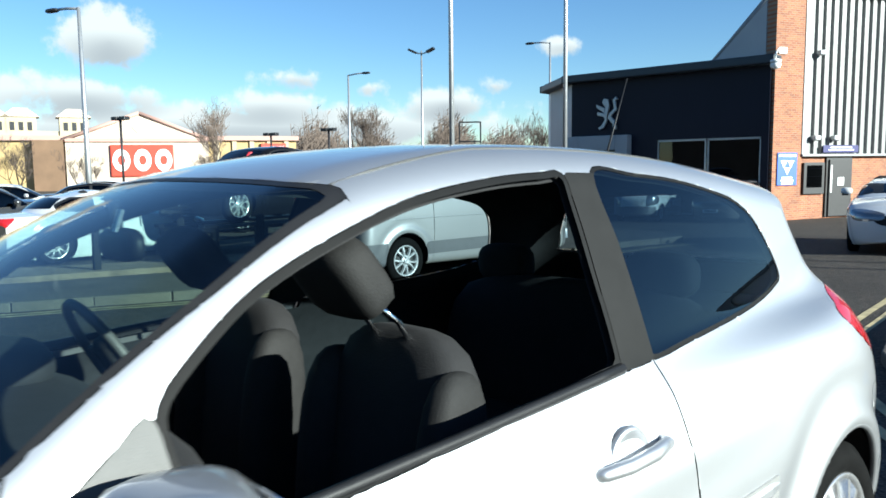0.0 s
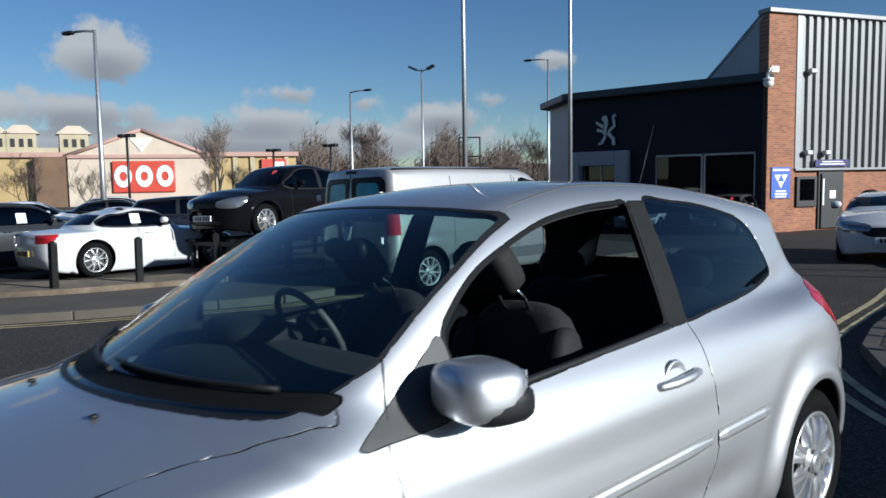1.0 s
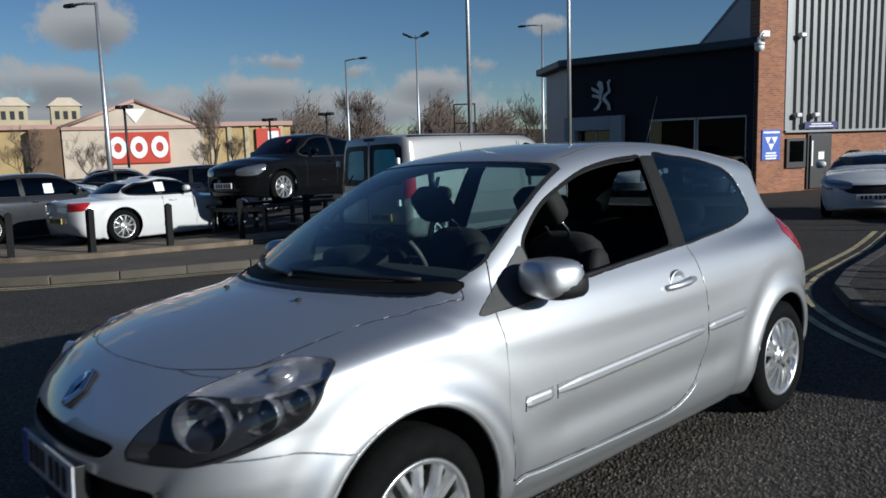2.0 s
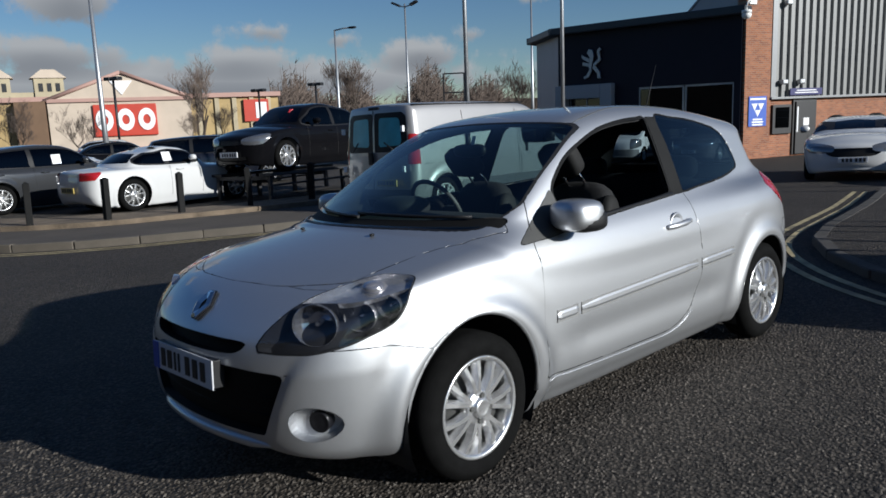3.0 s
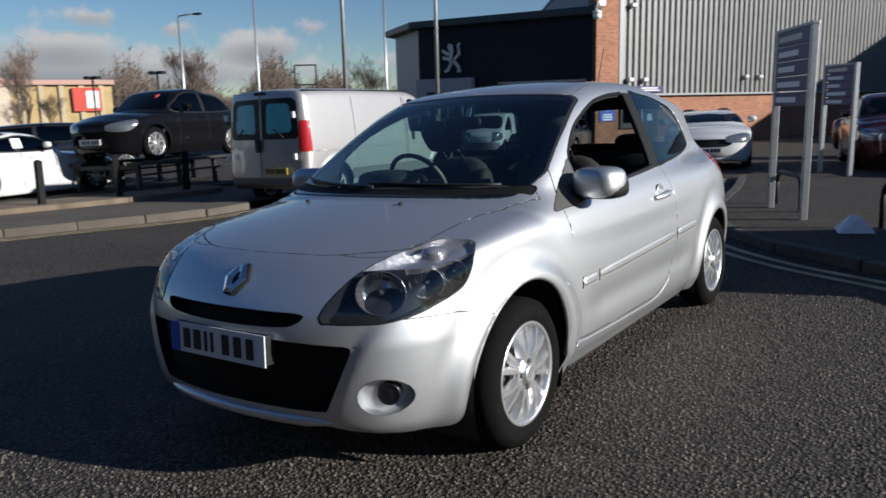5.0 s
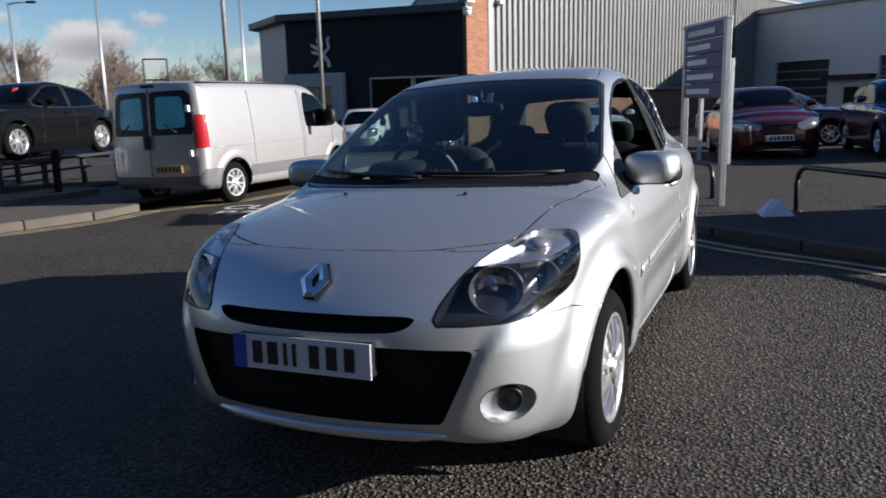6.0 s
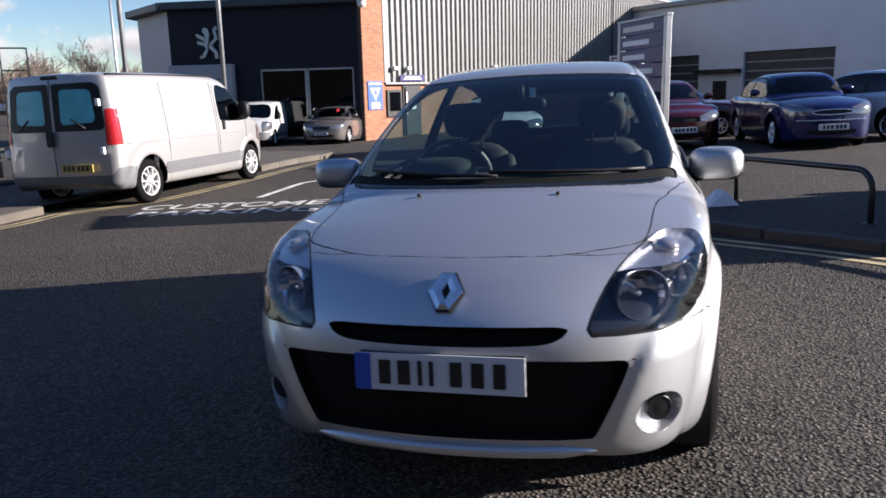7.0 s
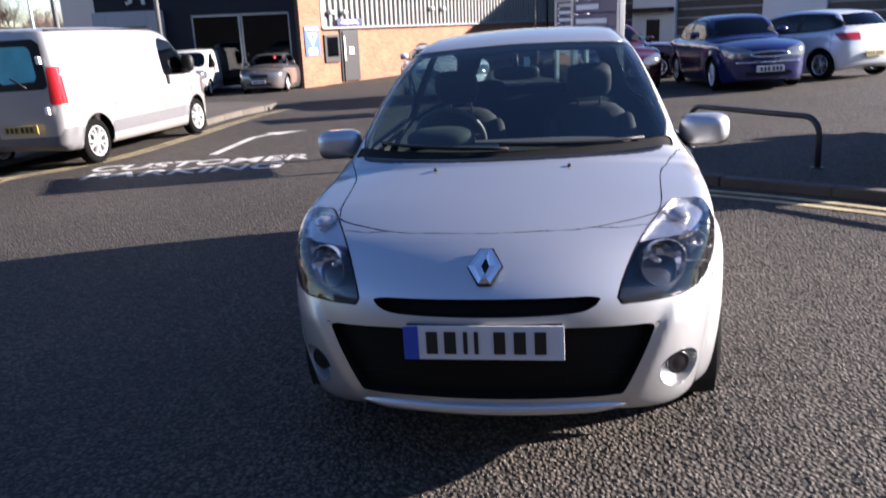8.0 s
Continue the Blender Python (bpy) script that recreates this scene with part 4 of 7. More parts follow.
for pts in ([(-0.15, 0.35), (-0.62, 0.55), (-0.6, 0.38), (-0.18, 0.15)], [(-0.15, 0.12), (-0.55, 0.2), (-0.58, 0.05), (-0.16, -0.05)], [(-0.1, -0.1), (-0.35, -0.45), (-0.5, -0.5), (-0.45, -0.62), (-0.2, -0.55), (0.0, -0.2)],
            [(0.0, -0.1), (0.3, -0.4), (0.3, -0.62), (0.5, -0.62), (0.45, -0.3), (0.1, 0.1)], [(0.08, 0.1), (0.35, 0.3), (0.28, 0.7), (0.45, 0.85), (0.55, 0.7), (0.42, 0.68), (0.5, 0.25), (0.15, -0.05)]):
    part("emblem_stroke", prism(pts, 0.09, 0.015), STEEL, emblem)

# workshop with its roller doors
A0, A1 = (-2.0, 53.7), (26.0, 29.1)
LA = math.dist(A0, A1)
shop = thing("workshop", wall_frame(*A0, *A1, GROUND_B), "grey sheet-clad workshop with dark roller doors, in shade", "building", kind="structure")
DOORS = [(3.2, 7.2), (10.4, 16.0), (19.5, 25.0), (28, 33)]
edges = [0.0] + [v for d in DOORS for v in d] + [LA]
for i in range(0, len(edges), 2):
    part("workshop_wall", box(edges[i], edges[i + 1], 0, 0.3, -0.5, 6.9), ANNEX_SKIN, shop)
for x0, x1 in DOORS:
    part("door_lintel", box(x0, x1, 0, 0.3, 3.75, 6.9), ANNEX_SKIN, shop)
part("workshop_eaves", box(-0.2, LA, -0.3, 0.4, 6.85, 7.15, 0.03), FLASHING, shop)
part("workshop_roof", box(0, LA, 0.3, 18, 6.6, 6.8), PALE_PANEL, shop)
for x0, x1 in DOORS:
    d = part("roller_door", box(x0, x1, 0.2, 0.26, -0.2, 3.75), ROLLER, shop)
    for k in range(1, 7):
        part("door_rail", box(x0, x1, 0.17, 0.21, 0.52 * k, 0.52 * k + 0.07), PALE_PANEL, d)
for x in (8.3, 17.2):
    part("workshop_door", box(x, x + 1.0, -0.02, 0.05, -0.1, 2.1, 0.01), DARK_STEEL, shop)
part("canopy", box(7.2, 10.3, -0.6, 0.0, 2.55, 2.8, 0.02), DARK_STEEL, shop)

# unseen wall behind the camera, added to dim fill and reflections on the car
close = tagged(new("wall_south"), "unseen plain dark wall added to dim the light on the car's front", "wall", kind="structure")
part("range_wall", box(-32, 26, -0.4, 0.0, -3, 8.0), UNSEEN_WALL_SKIN, close).matrix_local = pose(0, -15, 0)

# ---- poles, signs, hoops ----
def flag_pole(x, y, h, r=0.055):
    t = thing("flag_pole", upright(x, y), "tall bare galvanised flag pole", "pole", "flag poles on the forecourt")
    part("shaft", tube([(0, 0, 0.0), (0, 0, h * 0.5), (0, 0, h)], [r, r * 0.85, r * 0.6], 14), STEEL, t)
    part("base_collar", lathe([(0, r * 2.2), (0.05, r * 2.2), (0.06, r * 1.4), (0.3, r * 1.25), (0.32, r)], 16, "Z"), STEEL, t)
    part("finial", blob((0, 0, h + 0.05), (0.07, 0.07, 0.07), 2, None, 12, 8), STEEL, t)


flag_pole(-9.63, 10.57, 9.5)
flag_pole(-9.24, 13.6, 9.5)


def street_lamp(x, y, h, turn, heads=1, arm=1.2, r=0.08, z=0.0):
    t = thing("street_lamp", upright(x, y, turn, z), "grey steel lighting column" + (" with twin floodlights" if heads == 2 else " with one arm"), "street lamp", "lighting columns")
    part("column", tube([(0, 0, -0.5), (0, 0, h * 0.3), (0, 0, h)], [r * 1.3, r, r * 0.6], 12), STEEL, t)
    if heads == 1:
        part("arm", tube([(0, 0, h - 0.05), (-arm * 0.5, 0, h + 0.03), (-arm, 0, h + 0.05)], r * 0.5, 8), STEEL, t)
        part("lantern", blob((-arm - 0.25, 0, h + 0.04), (0.38, 0.14, 0.09), 3, None, 16, 8), DARK_STEEL, t)
    else:
        part("cross_arm", tube([(-0.7, 0, h - 0.1), (0, 0, h - 0.25), (0.7, 0, h - 0.1)], r * 0.5, 8), STEEL, t)
        for s in (-1, 1):
            part("floodlight", box(-0.35, 0.35, -0.25, 0.25, -0.08, 0.1, 0.03, m=pose(s * 0.8, 0, h, 0, s * -25, 0)), DARK_STEEL, t)
    return t


def along(px_bearing, d):
    """A place d metres off on a bearing (degrees clockwise from +y) from the middle of the walk."""
    return 2.5 + d * math.sin(radians(px_bearing)), -1.6 + d * math.cos(radians(px_bearing))


LAMPS = [(-70.7, 36, 8.6, 20, 1), (-54.2, 62, 9.6, 200, 1), (-49.0, 66, 12.0, 30, 2), (-39.8, 62, 11.8, 20, 1)]
for b, d, h, turn, heads in LAMPS:
    street_lamp(*along(b, d), h, turn, heads, 1.4 if heads == 1 else 1, 0.11)
for b, d, h in ((-69.6, 62, 6.0), (-59.9, 72, 5.5), (-55.8, 70, 5.8)):
    x, y = along(b, d)
    t = thing("floodlight_post", upright(x, y, 20), "thin dark post with floodlights on top", "post", "floodlight posts")
    part("post_shaft", tube([(0, 0, -0.5), (0, 0, h)], 0.09, 8), DARK_STEEL, t)
    for s in (-1, 1):
        part("floodlight", box(s * 0.42 - 0.3, s * 0.42 + 0.3, -0.25, 0.25, h - 0.08, h + 0.18, 0.04), DARK_STEEL, t)
x, y = along(-45.6, 70)
t = thing("sign_frame", upright(x, y, 40), "empty dark sign frame on two posts", "sign frame")
for q in ((-1, -0.88, -1, 6.4), (0.88, 1, -1, 6.4)):
    part("frame_post", box(q[0], q[1], -0.06, 0.06, q[2], q[3]), DARK_STEEL, t)
for z in (4.6, 6.3):
    part("frame_rail", box(-0.88, 0.88, -0.06, 0.06, z, z + 0.12), DARK_STEEL, t)

# totem sign
def totem(x0, y0, x1, y1, top, bottom, name):
    L = math.dist((x0, y0), (x1, y1))
    t = thing("totem_sign", pose(x0, y0, gap_z(x0, y0), 0, 0, math.degrees(math.atan2(y1 - y0, x1 - x0))), "indigo service sign board on two pale steel posts", "sign")
    for x in (0.0, L):
        part("sign_post", box(x - 0.035, x + 0.035, -0.035, 0.035, 0.0, top + 0.03, 0.006), STEEL, t)
    n = 5
    for i in range(n):
        z1 = top - (top - bottom) * i / n
        z0 = top - (top - bottom) * (i + 1) / n
        b = part("sign_panel", box(0.045, L - 0.045, -0.03, 0.03, z0 + 0.012, z1, 0.006), SIGN_PURPLE, t)
        for side, yy in ((1, -0.037), (-1, 0.031)):
            part("writing_bar", box(0.12, L - 0.25 - 0.1 * (i % 3), yy, yy + 0.006, (z0 + z1) / 2 - 0.03, (z0 + z1) / 2 + 0.03), SIGN_WHITE if i != 0 else STEEL, b)
    part("sign_cap", box(-0.04, L + 0.04, -0.04, 0.04, top, top + 0.035, 0.008), STEEL, t)
    return t


totem(0.16, 7.30, 0.70, 6.30, 2.12, 1.28, "a")
totem(-0.25, 13.4, 0.35, 12.6, 1.95, 1.25, "b")


# cycle hoops on the island
def hoop(x, y, turn, span=1.35, h=0.41, r=0.028):
    t = thing("steel_hoop", laid(x, y, turn, 0.07), "black painted tubular steel hoop barrier", "barrier", "hoop barriers on the island")
    k = 0.17
    pts = [(-span / 2, 0, -0.1), (-span / 2, 0, h - k)]
    pts += [(-span / 2 + k * (1 - math.cos(a)), 0, h - k + k * math.sin(a)) for a in np.linspace(0.3, math.pi / 2, 5)]
    pts += [(span / 2 - k * (1 - math.cos(a)), 0, h - k + k * math.sin(a)) for a in np.linspace(math.pi / 2, 0.3, 5)]
    pts += [(span / 2, 0, h - k), (span / 2, 0, -0.1)]
    part("hoop_tube", tube(pts, r, 10), DARK_STEEL, t)
    for s in (-1, 1):
        part("hoop_foot", lathe([(0, 0.06), (0.012, 0.06), (0.014, 0.03)], 14, "Z"), DARK_STEEL, t).matrix_local = pose(s * span / 2, 0, 0.0)


hoop(1.95, 5.13, -58, 1.78, 0.47)
hoop(3.55, 3.15, -47)
hoop(0.35, 7.35, -62, 0.9)
paper = bmesh.new()
v = [paper.verts.new(q) for q in ((-0.16, -0.1, 0.004), (0.16, -0.11, 0.004), (0.15, 0.1, 0.02), (-0.02, 0.04, 0.17), (-0.15, 0.1, 0.03), (0.05, -0.04, 0.15))]
for f in ((0, 1, 5, 3), (0, 3, 4), (1, 2, 5), (5, 2, 3)):
    paper.faces.new([v[i] for i in f])
sheet = part("paper_sheet", paper, SIGN_WHITE, None)
solid = sheet.modifiers.new("thickness", "SOLIDIFY")
solid.thickness = 0.002
sheet.matrix_world = laid(1.28, 5.55, 20, 0.075)
tagged(sheet, "crumpled white sheet of paper lying on the island", "paper")

# bollards along the bed
BLACK_TIMBER = material("black_stained_timber", (0.007, 0.007, 0.007), 0.7, 0, 0.3, 12, 0.001, 90, spec=0.2)
for i, (x, y) in enumerate([(-13.4, 0.8), (-11.8, 1.75), (-11.15, 2.85), (-10.85, 4.1), (-10.6, 5.4), (-10.4, 6.7)]):
    t = thing("bollard", pose(x, y, gap_z(x, y) + 0.2, 0, random.uniform(-2, 2), random.uniform(0, 90)), "square black timber bollard in the gravel bed", "bollard", "bollards along the bed")
    part("bollard_post", box(-0.055, 0.055, -0.055, 0.055, -0.1, 0.74, 0.012), BLACK_TIMBER, t)
    part("bollard_cap", lathe([(0.738, 0.05), (0.76, 0.03), (0.765, 0.0)], 4, "Z", smooth=False), BLACK_TIMBER, t).matrix_local = pose(0, 0, 0, 0, 0, 45)

# ---- the far side: store, flats, woods ----
def far_frame(b0, d0, b1, d1, z=-1.2):
    a, b = along(b0, d0), along(b1, d1)
    return wall_frame(*a, *b, z), math.dist(a, b)


mf, LF = far_frame(-77.5, 112, -58.5, 112)
store = thing("retail_store", mf, "long cream retail store with a gabled front and a red sign panel", "building", kind="structure")
def at_b(b):
    """Distance along the store's front for a bearing."""
    a0, a1 = along(-77.5, 112), along(-58.5, 112)
    w = (math.sin(radians(b)), math.cos(radians(b)))
    ex, ey = a1[0] - a0[0], a1[1] - a0[1]
    den = ex * w[1] - ey * w[0]
    return ((2.5 - a0[0]) * w[1] - (-1.6 - a0[1]) * w[0]) / den * LF


g0, gm, g1 = at_b(-73.6), at_b(-69.0), at_b(-64.6)
part("store_wall", box(-6, LF, 0.0, 0.4, -2, 6.6), BUFF, store)
part("store_roof", box(-6, LF + 0.3, -0.6, 20, 6.6, 7.2), ROOF_PINK, store)
part("gable", prism([(g0, -2), (g1, -2), (g1, 6.6), (gm, 10.0), (g0, 6.6)], 0.8), GABLE_CREAM, store).matrix_local = pose(0, -1.2, 0)
for a, b in (((g0 - 0.4, 6.6), (gm, 10.1)), ((gm, 10.1), (g1 + 0.4, 6.6))):
    part("gable_verge", tube([(a[0], -1.25, a[1]), (b[0], -1.25, b[1])], 0.28, 6), ROOF_PINK, store)
part("gable_band", box(g0, g1, -1.5, -1.2, 6.4, 6.85), ROOF_PINK, store)
part("gable_mark", prism([(gm - 1.4, 9.0), (gm + 1.4, 9.0), (gm, 7.2)], 0.1), SIGN_WHITE, store).matrix_local = pose(0, -1.32, 0)
s0, s1 = at_b(-70.9), at_b(-66.9)
sign = part("store_sign", box(s0, s1, -1.6, -1.25, 1.9, 6.0, 0.1), STORE_RED, store, "red sign panel with plain white marks")
w = (s1 - s0) / 3
for k in range(3):
    c = s0 + w * (k + 0.5)
    ring = lathe([(-0.05, 1.25), (0.05, 1.25), (0.05, 0.55), (-0.05, 0.55)], 20, "Y", close=True, smooth=False)
    part("sign_mark", ring, SIGN_WHITE, sign).matrix_local = pose(c, -1.66, 4.0) @ Matrix.Diagonal((0.85, 1, 1.15, 1))
part("store_porch", box(s0 - 1.5, s1 + 1.5, -3.0, -1.2, -2, 0.4), STORE_RED, store)
part("brown_link", box(at_b(-75.5), g0 - 0.2, -1.6, 0.0, -2, 6.6), BROWN_WALL, store)
for b in np.arange(-64, -58.6, 1.2):
    part("pilaster", box(at_b(b) - 0.3, at_b(b) + 0.3, -0.3, 0.0, -2, 6.6), CREAM, store)
for b in (-60.1,):
    part("side_sign", box(at_b(b) - 1.7, at_b(b) + 1.7, -0.5, -0.1, 3.2, 6.2), STORE_RED, store)
    part("side_mark", box(at_b(b) - 0.1, at_b(b) + 1.4, -0.56, -0.5, 3.6, 5.8), SIGN_WHITE, store)
part("canopy_sign", box(at_b(-62.8) - 1, at_b(-62.8) + 1, -0.5, -0.1, 0.8, 1.6), DARK_STEEL, store)

flats_frame, LFL = far_frame(-80, 170, -72.6, 170)
flats = thing("yellow_flats", flats_frame, "pale yellow flats with hipped turret roofs beyond the store", "building", kind="structure")
part("flats_wall", box(-10, LFL, 0, 12, -3, 10.5), CREAM, flats)
for x in (LFL * 0.25, LFL * 0.48, LFL * 0.90):
    tw = part("turret", box(x - 2.6, x + 2.6, -0.5, 5, 8, 13.2), CREAM, flats)
    part("turret_roof", prism([(x - 3.2, 13.2), (x + 3.2, 13.2), (x + 1.2, 14.8), (x - 1.2, 14.8)], 6), GABLE_CREAM, tw).matrix_local = pose(0, -0.8, 0)
    for k in (-1.5, 0, 1.5):
        part("turret_window", box(x + k - 0.4, x + k + 0.4, -0.56, -0.45, 10.6, 12.2), DARK_INSIDE, tw)

BARK = material("bare_bark", (0.06, 0.045, 0.034), 0.9, 0, 0.3, 3)
TWIG = material("bare_twigs", (0.11, 0.082, 0.066), 0.9, 0, 0.35, 0.5)


def bare_tree(x, y, h, spread, seed, name="bare_tree", label="bare winter tree with a fine crown of twigs", fine=240):
    r = random.Random(seed)
    t = thing(name, upright(x, y, r.uniform(0, 360)), label, "tree", "bare winter trees")
    bm = bmesh.new()

    def limb(a, way, length, rad, depth, out):
        steps = 4
        pts, p, w = [a.copy()], a.copy(), way.copy()
        for _ in range(steps):
            w = (w + Vector((r.uniform(-1, 1), r.uniform(-1, 1), r.uniform(-0.3, 0.7))) * 0.22).normalized()
            p = p + w * (length / steps)
            pts.append(p.copy())
        out.append((pts, [rad * (1 - 0.6 * i / steps) for i in range(steps + 1)], depth))
        if depth:
            for i in range(4 if depth > 1 else 5):
                k = r.randint(2, steps)
                side = Vector((r.uniform(-1, 1), r.uniform(-1, 1), r.uniform(0.1, 0.9))).normalized()
                limb(pts[k], (w * 0.55 + side * spread).normalized(), length * r.uniform(0.55, 0.8), rad * 0.5, depth - 1, out)

    segs = []
    limb(Vector((0, 0, -0.3)), Vector((0, 0, 1)), h * 0.36, h * 0.020, 5, segs)
    trunk, twigs = bmesh.new(), bmesh.new()
    for pts, rads, depth in segs:
        target = trunk if depth >= 3 else twigs
        rings = []
        n = 6 if depth >= 3 else 3
        for p, q in zip(pts, rads):
            rings.append([target.verts.new(p + Vector((math.cos(6.283 * k / n), math.sin(6.283 * k / n), 0)) * max(q, h * 0.0012)) for k in range(n)])
        for a, b in zip(rings, rings[1:]):
            for k in range(n):
                target.faces.new((a[k], a[(k + 1) % n], b[(k + 1) % n], b[k]))
    part("trunk", trunk, BARK, t)
    part("crown", twigs, TWIG, t)
    return t


for b, d, h, sp, sd in ((-64.1, 88, 11.6, 0.9, 1), (-75.5, 58, 5.6, 1.0, 2), (-71.8, 60, 4.4, 0.8, 5), (-64.3, 74, 5.0, 0.8, 6), (-62.6, 80, 5.2, 0.8, 7), (-52.6, 92, 13.0, 0.7, 8), (-51.2, 85, 6.0, 0.5, 9), (-40.6, 95, 11.0, 0.9, 10), (-34.5, 80, 9.0, 0.9, 11), (-32, 85, 9, 0.9, 12)):
    x, y = along(b, d)
    bare_tree(x, y, h, sp, sd)


def far_woods():
    """A belt of bare far woodland: thousands of thin upright stems and twig fans."""
    rng = np.random.default_rng(9)
    verts, faces = [], []
    for _ in range(11000):
        b = rng.uniform(-64, -20)
        d = rng.uniform(150, 230)
        x, y = along(b, d)
        hump = 0.6 + 0.4 * math.sin(b * 0.9) * math.sin(b * 0.37 + 1)
        h = rng.uniform(6.0, 15.5) * hump + (2.5 if -57 < b < -46 else 0)
        z = -2.0
        k = len(verts)
        lean = rng.uniform(-1.5, 1.5, 2)
        w = rng.uniform(0.12, 0.3)
        px, py = -math.cos(radians(b)) * w, math.sin(radians(b)) * w
        verts += [(x - px, y - py, z), (x + px, y + py, z), (x + lean[0], y + lean[1], z + h)]
        faces.append((k, k + 1, k + 2))
        for _ in range(7):
            a = rng.uniform(0.35, 0.95)
            c = (x + lean[0] * a, y + lean[1] * a, z + h * a)
            o = rng.uniform(-1, 1, 3) * (2.2, 2.2, 1.0) * (1.2 - a * 0.6)
            k = len(verts)
            verts += [c, (c[0] + px * 0.5, c[1] + py * 0.5, c[2] + 0.15), (c[0] + o[0], c[1] + o[1], c[2] + abs(o[2]) + 0.7)]
            faces.append((k, k + 1, k + 2))
    tagged(new("far_woods", mesh_of("far_woods", verts, faces, TWIG, False)), "distant belt of bare brown winter woodland", "woods", kind="stuff")
    poly = [along(b, 240) for b in np.arange(-90, 91, 6)]
    bm = bmesh.new()
    rows = [[bm.verts.new((x, y, z)) for x, y in poly] for z in (-9, 3.5 )]
    for i in range(len(poly) - 1):
        rows[1][i].co.z = 5.2 + 1.6 * math.sin(i * 1.7)
        bm.faces.new((rows[0][i], rows[0][i + 1], rows[1][i + 1], rows[1][i]))
    made = bmesh.ops.extrude_face_region(bm, geom=bm.faces[:])
    bmesh.ops.translate(bm, vec=(0, 0, -0.5), verts=[q for q in made["geom"] if isinstance(q, bmesh.types.BMVert)])
    tagged(part("far_bank", bm, BARK_BANK, None), "low brown wooded rise on the horizon", "backdrop", kind="structure")


BARK_BANK = material("far_bank", (0.12, 0.09, 0.07), 0.95, 0, 0.3, 0.05)
far_woods()

# ---- the silver hatchback ----
def ring_points(r, n, x=0.0):
    return [(x, r * math.cos(2 * math.pi * i / n), r * math.sin(2 * math.pi * i / n)) for i in range(n)]


def alloy_wheel(parent, x, y, r, side, rim_r, spokes, width=0.19, tyre_mat=RUBBER, rim_mat=ALLOY, cover=False):
    """A wheel with its outer face at +x; side -1 turns it round. Spokes stand in pairs that close up towards the hub."""
    hub = new("wheel")
    hub.parent = parent
    hub.matrix_local = pose(x, y, r, random.uniform(0, 360), 0, 0) if side > 0 else pose(x, y, r, random.uniform(0, 360), 0, 180)
    w = width
    tyre = lathe([(-w, rim_r), (-w, rim_r + 0.03), (-w * 0.93, r - 0.025), (-w * 0.8, r - 0.004), (-w * 0.6, r), (-w * 0.3, r), (-w * 0.13, r - 0.004), (-0.004, r - 0.028),
                  (0.006, (r + rim_r) / 2 + 0.005), (0.002, rim_r + 0.018), (-0.008, rim_r + 0.004), (-0.02, rim_r)], 48, close=True)
    part("tyre", tyre, tyre_mat, hub)
    barrel = lathe([(-w, rim_r), (-0.015, rim_r + 0.001), (-0.004, rim_r + 0.006), (0.0, rim_r), (-0.006, rim_r - 0.013), (-0.04, rim_r - 0.022), (-w, rim_r - 0.03)], 48, close=True)
    part("rim", barrel, rim_mat, hub)
    part("brake_drum", lathe([(-0.11, rim_r * 0.78), (-0.06, rim_r * 0.78), (-0.055, 0.0)], 24), GREY_TRIM, hub)
    bm = bmesh.new()
    for i in range(spokes):
        pair, side_of = i // 2, 1 if i % 2 else -1
        centre = 4 * math.pi * pair / spokes
        near, far = side_of * 0.40 * math.pi / spokes, side_of * 0.92 * math.pi / spokes
        w0, w1 = rim_r * 0.066, rim_r * 0.078
        pts = [(rim_r * 0.25, w0 * 1.25, -0.004, near), (rim_r * 0.62, w0 * 0.95, 0.0, near * 0.35 + far * 0.65), (rim_r - 0.012, w1, -0.010, far)]
        top, low = [], []
        for d, half, x0, turned in pts:
            turn = Matrix.Rotation(centre + turned, 4, "X")
            top.append((bm.verts.new(turn @ Vector((x0, -half * 0.6, d))), bm.verts.new(turn @ Vector((x0, half * 0.6, d)))))
            low.append((bm.verts.new(turn @ Vector((x0 - 0.03, -half * 1.25, d))), bm.verts.new(turn @ Vector((x0 - 0.03, half * 1.25, d)))))
        for k in (0, 1):
            bm.faces.new((top[k][0], top[k][1], top[k + 1][1], top[k + 1][0]))
            bm.faces.new((top[k][0], top[k + 1][0], low[k + 1][0], low[k][0]))
            bm.faces.new((top[k][1], low[k][1], low[k + 1][1], top[k + 1][1]))
    bmesh.ops.recalc_face_normals(bm, faces=bm.faces)
    part("spokes", bm, rim_mat, hub)
    part("hub_cap", lathe([(-0.04, rim_r * 0.40), (-0.010, rim_r * 0.37), (-0.003, rim_r * 0.30), (-0.006, rim_r * 0.21), (0.008, rim_r * 0.20), (0.014, rim_r * 0.15), (0.011, rim_r * 0.12), (0.012, 0.0)], 32), rim_mat, hub)
    for i in range(4):
        t = Matrix.Rotation(2 * math.pi * (i + 0.5) / 4, 4, "X")
        bolt = bmesh.new()
        bmesh.ops.create_cone(bolt, cap_ends=True, segments=8, radius1=0.011, radius2=0.011, depth=0.02, matrix=t @ Matrix.Translation((-0.006, 0, rim_r * 0.255)) @ Matrix.Rotation(radians(90), 4, "Y"))
        part("wheel_bolt", bolt, GREY_TRIM, hub)
    return hub


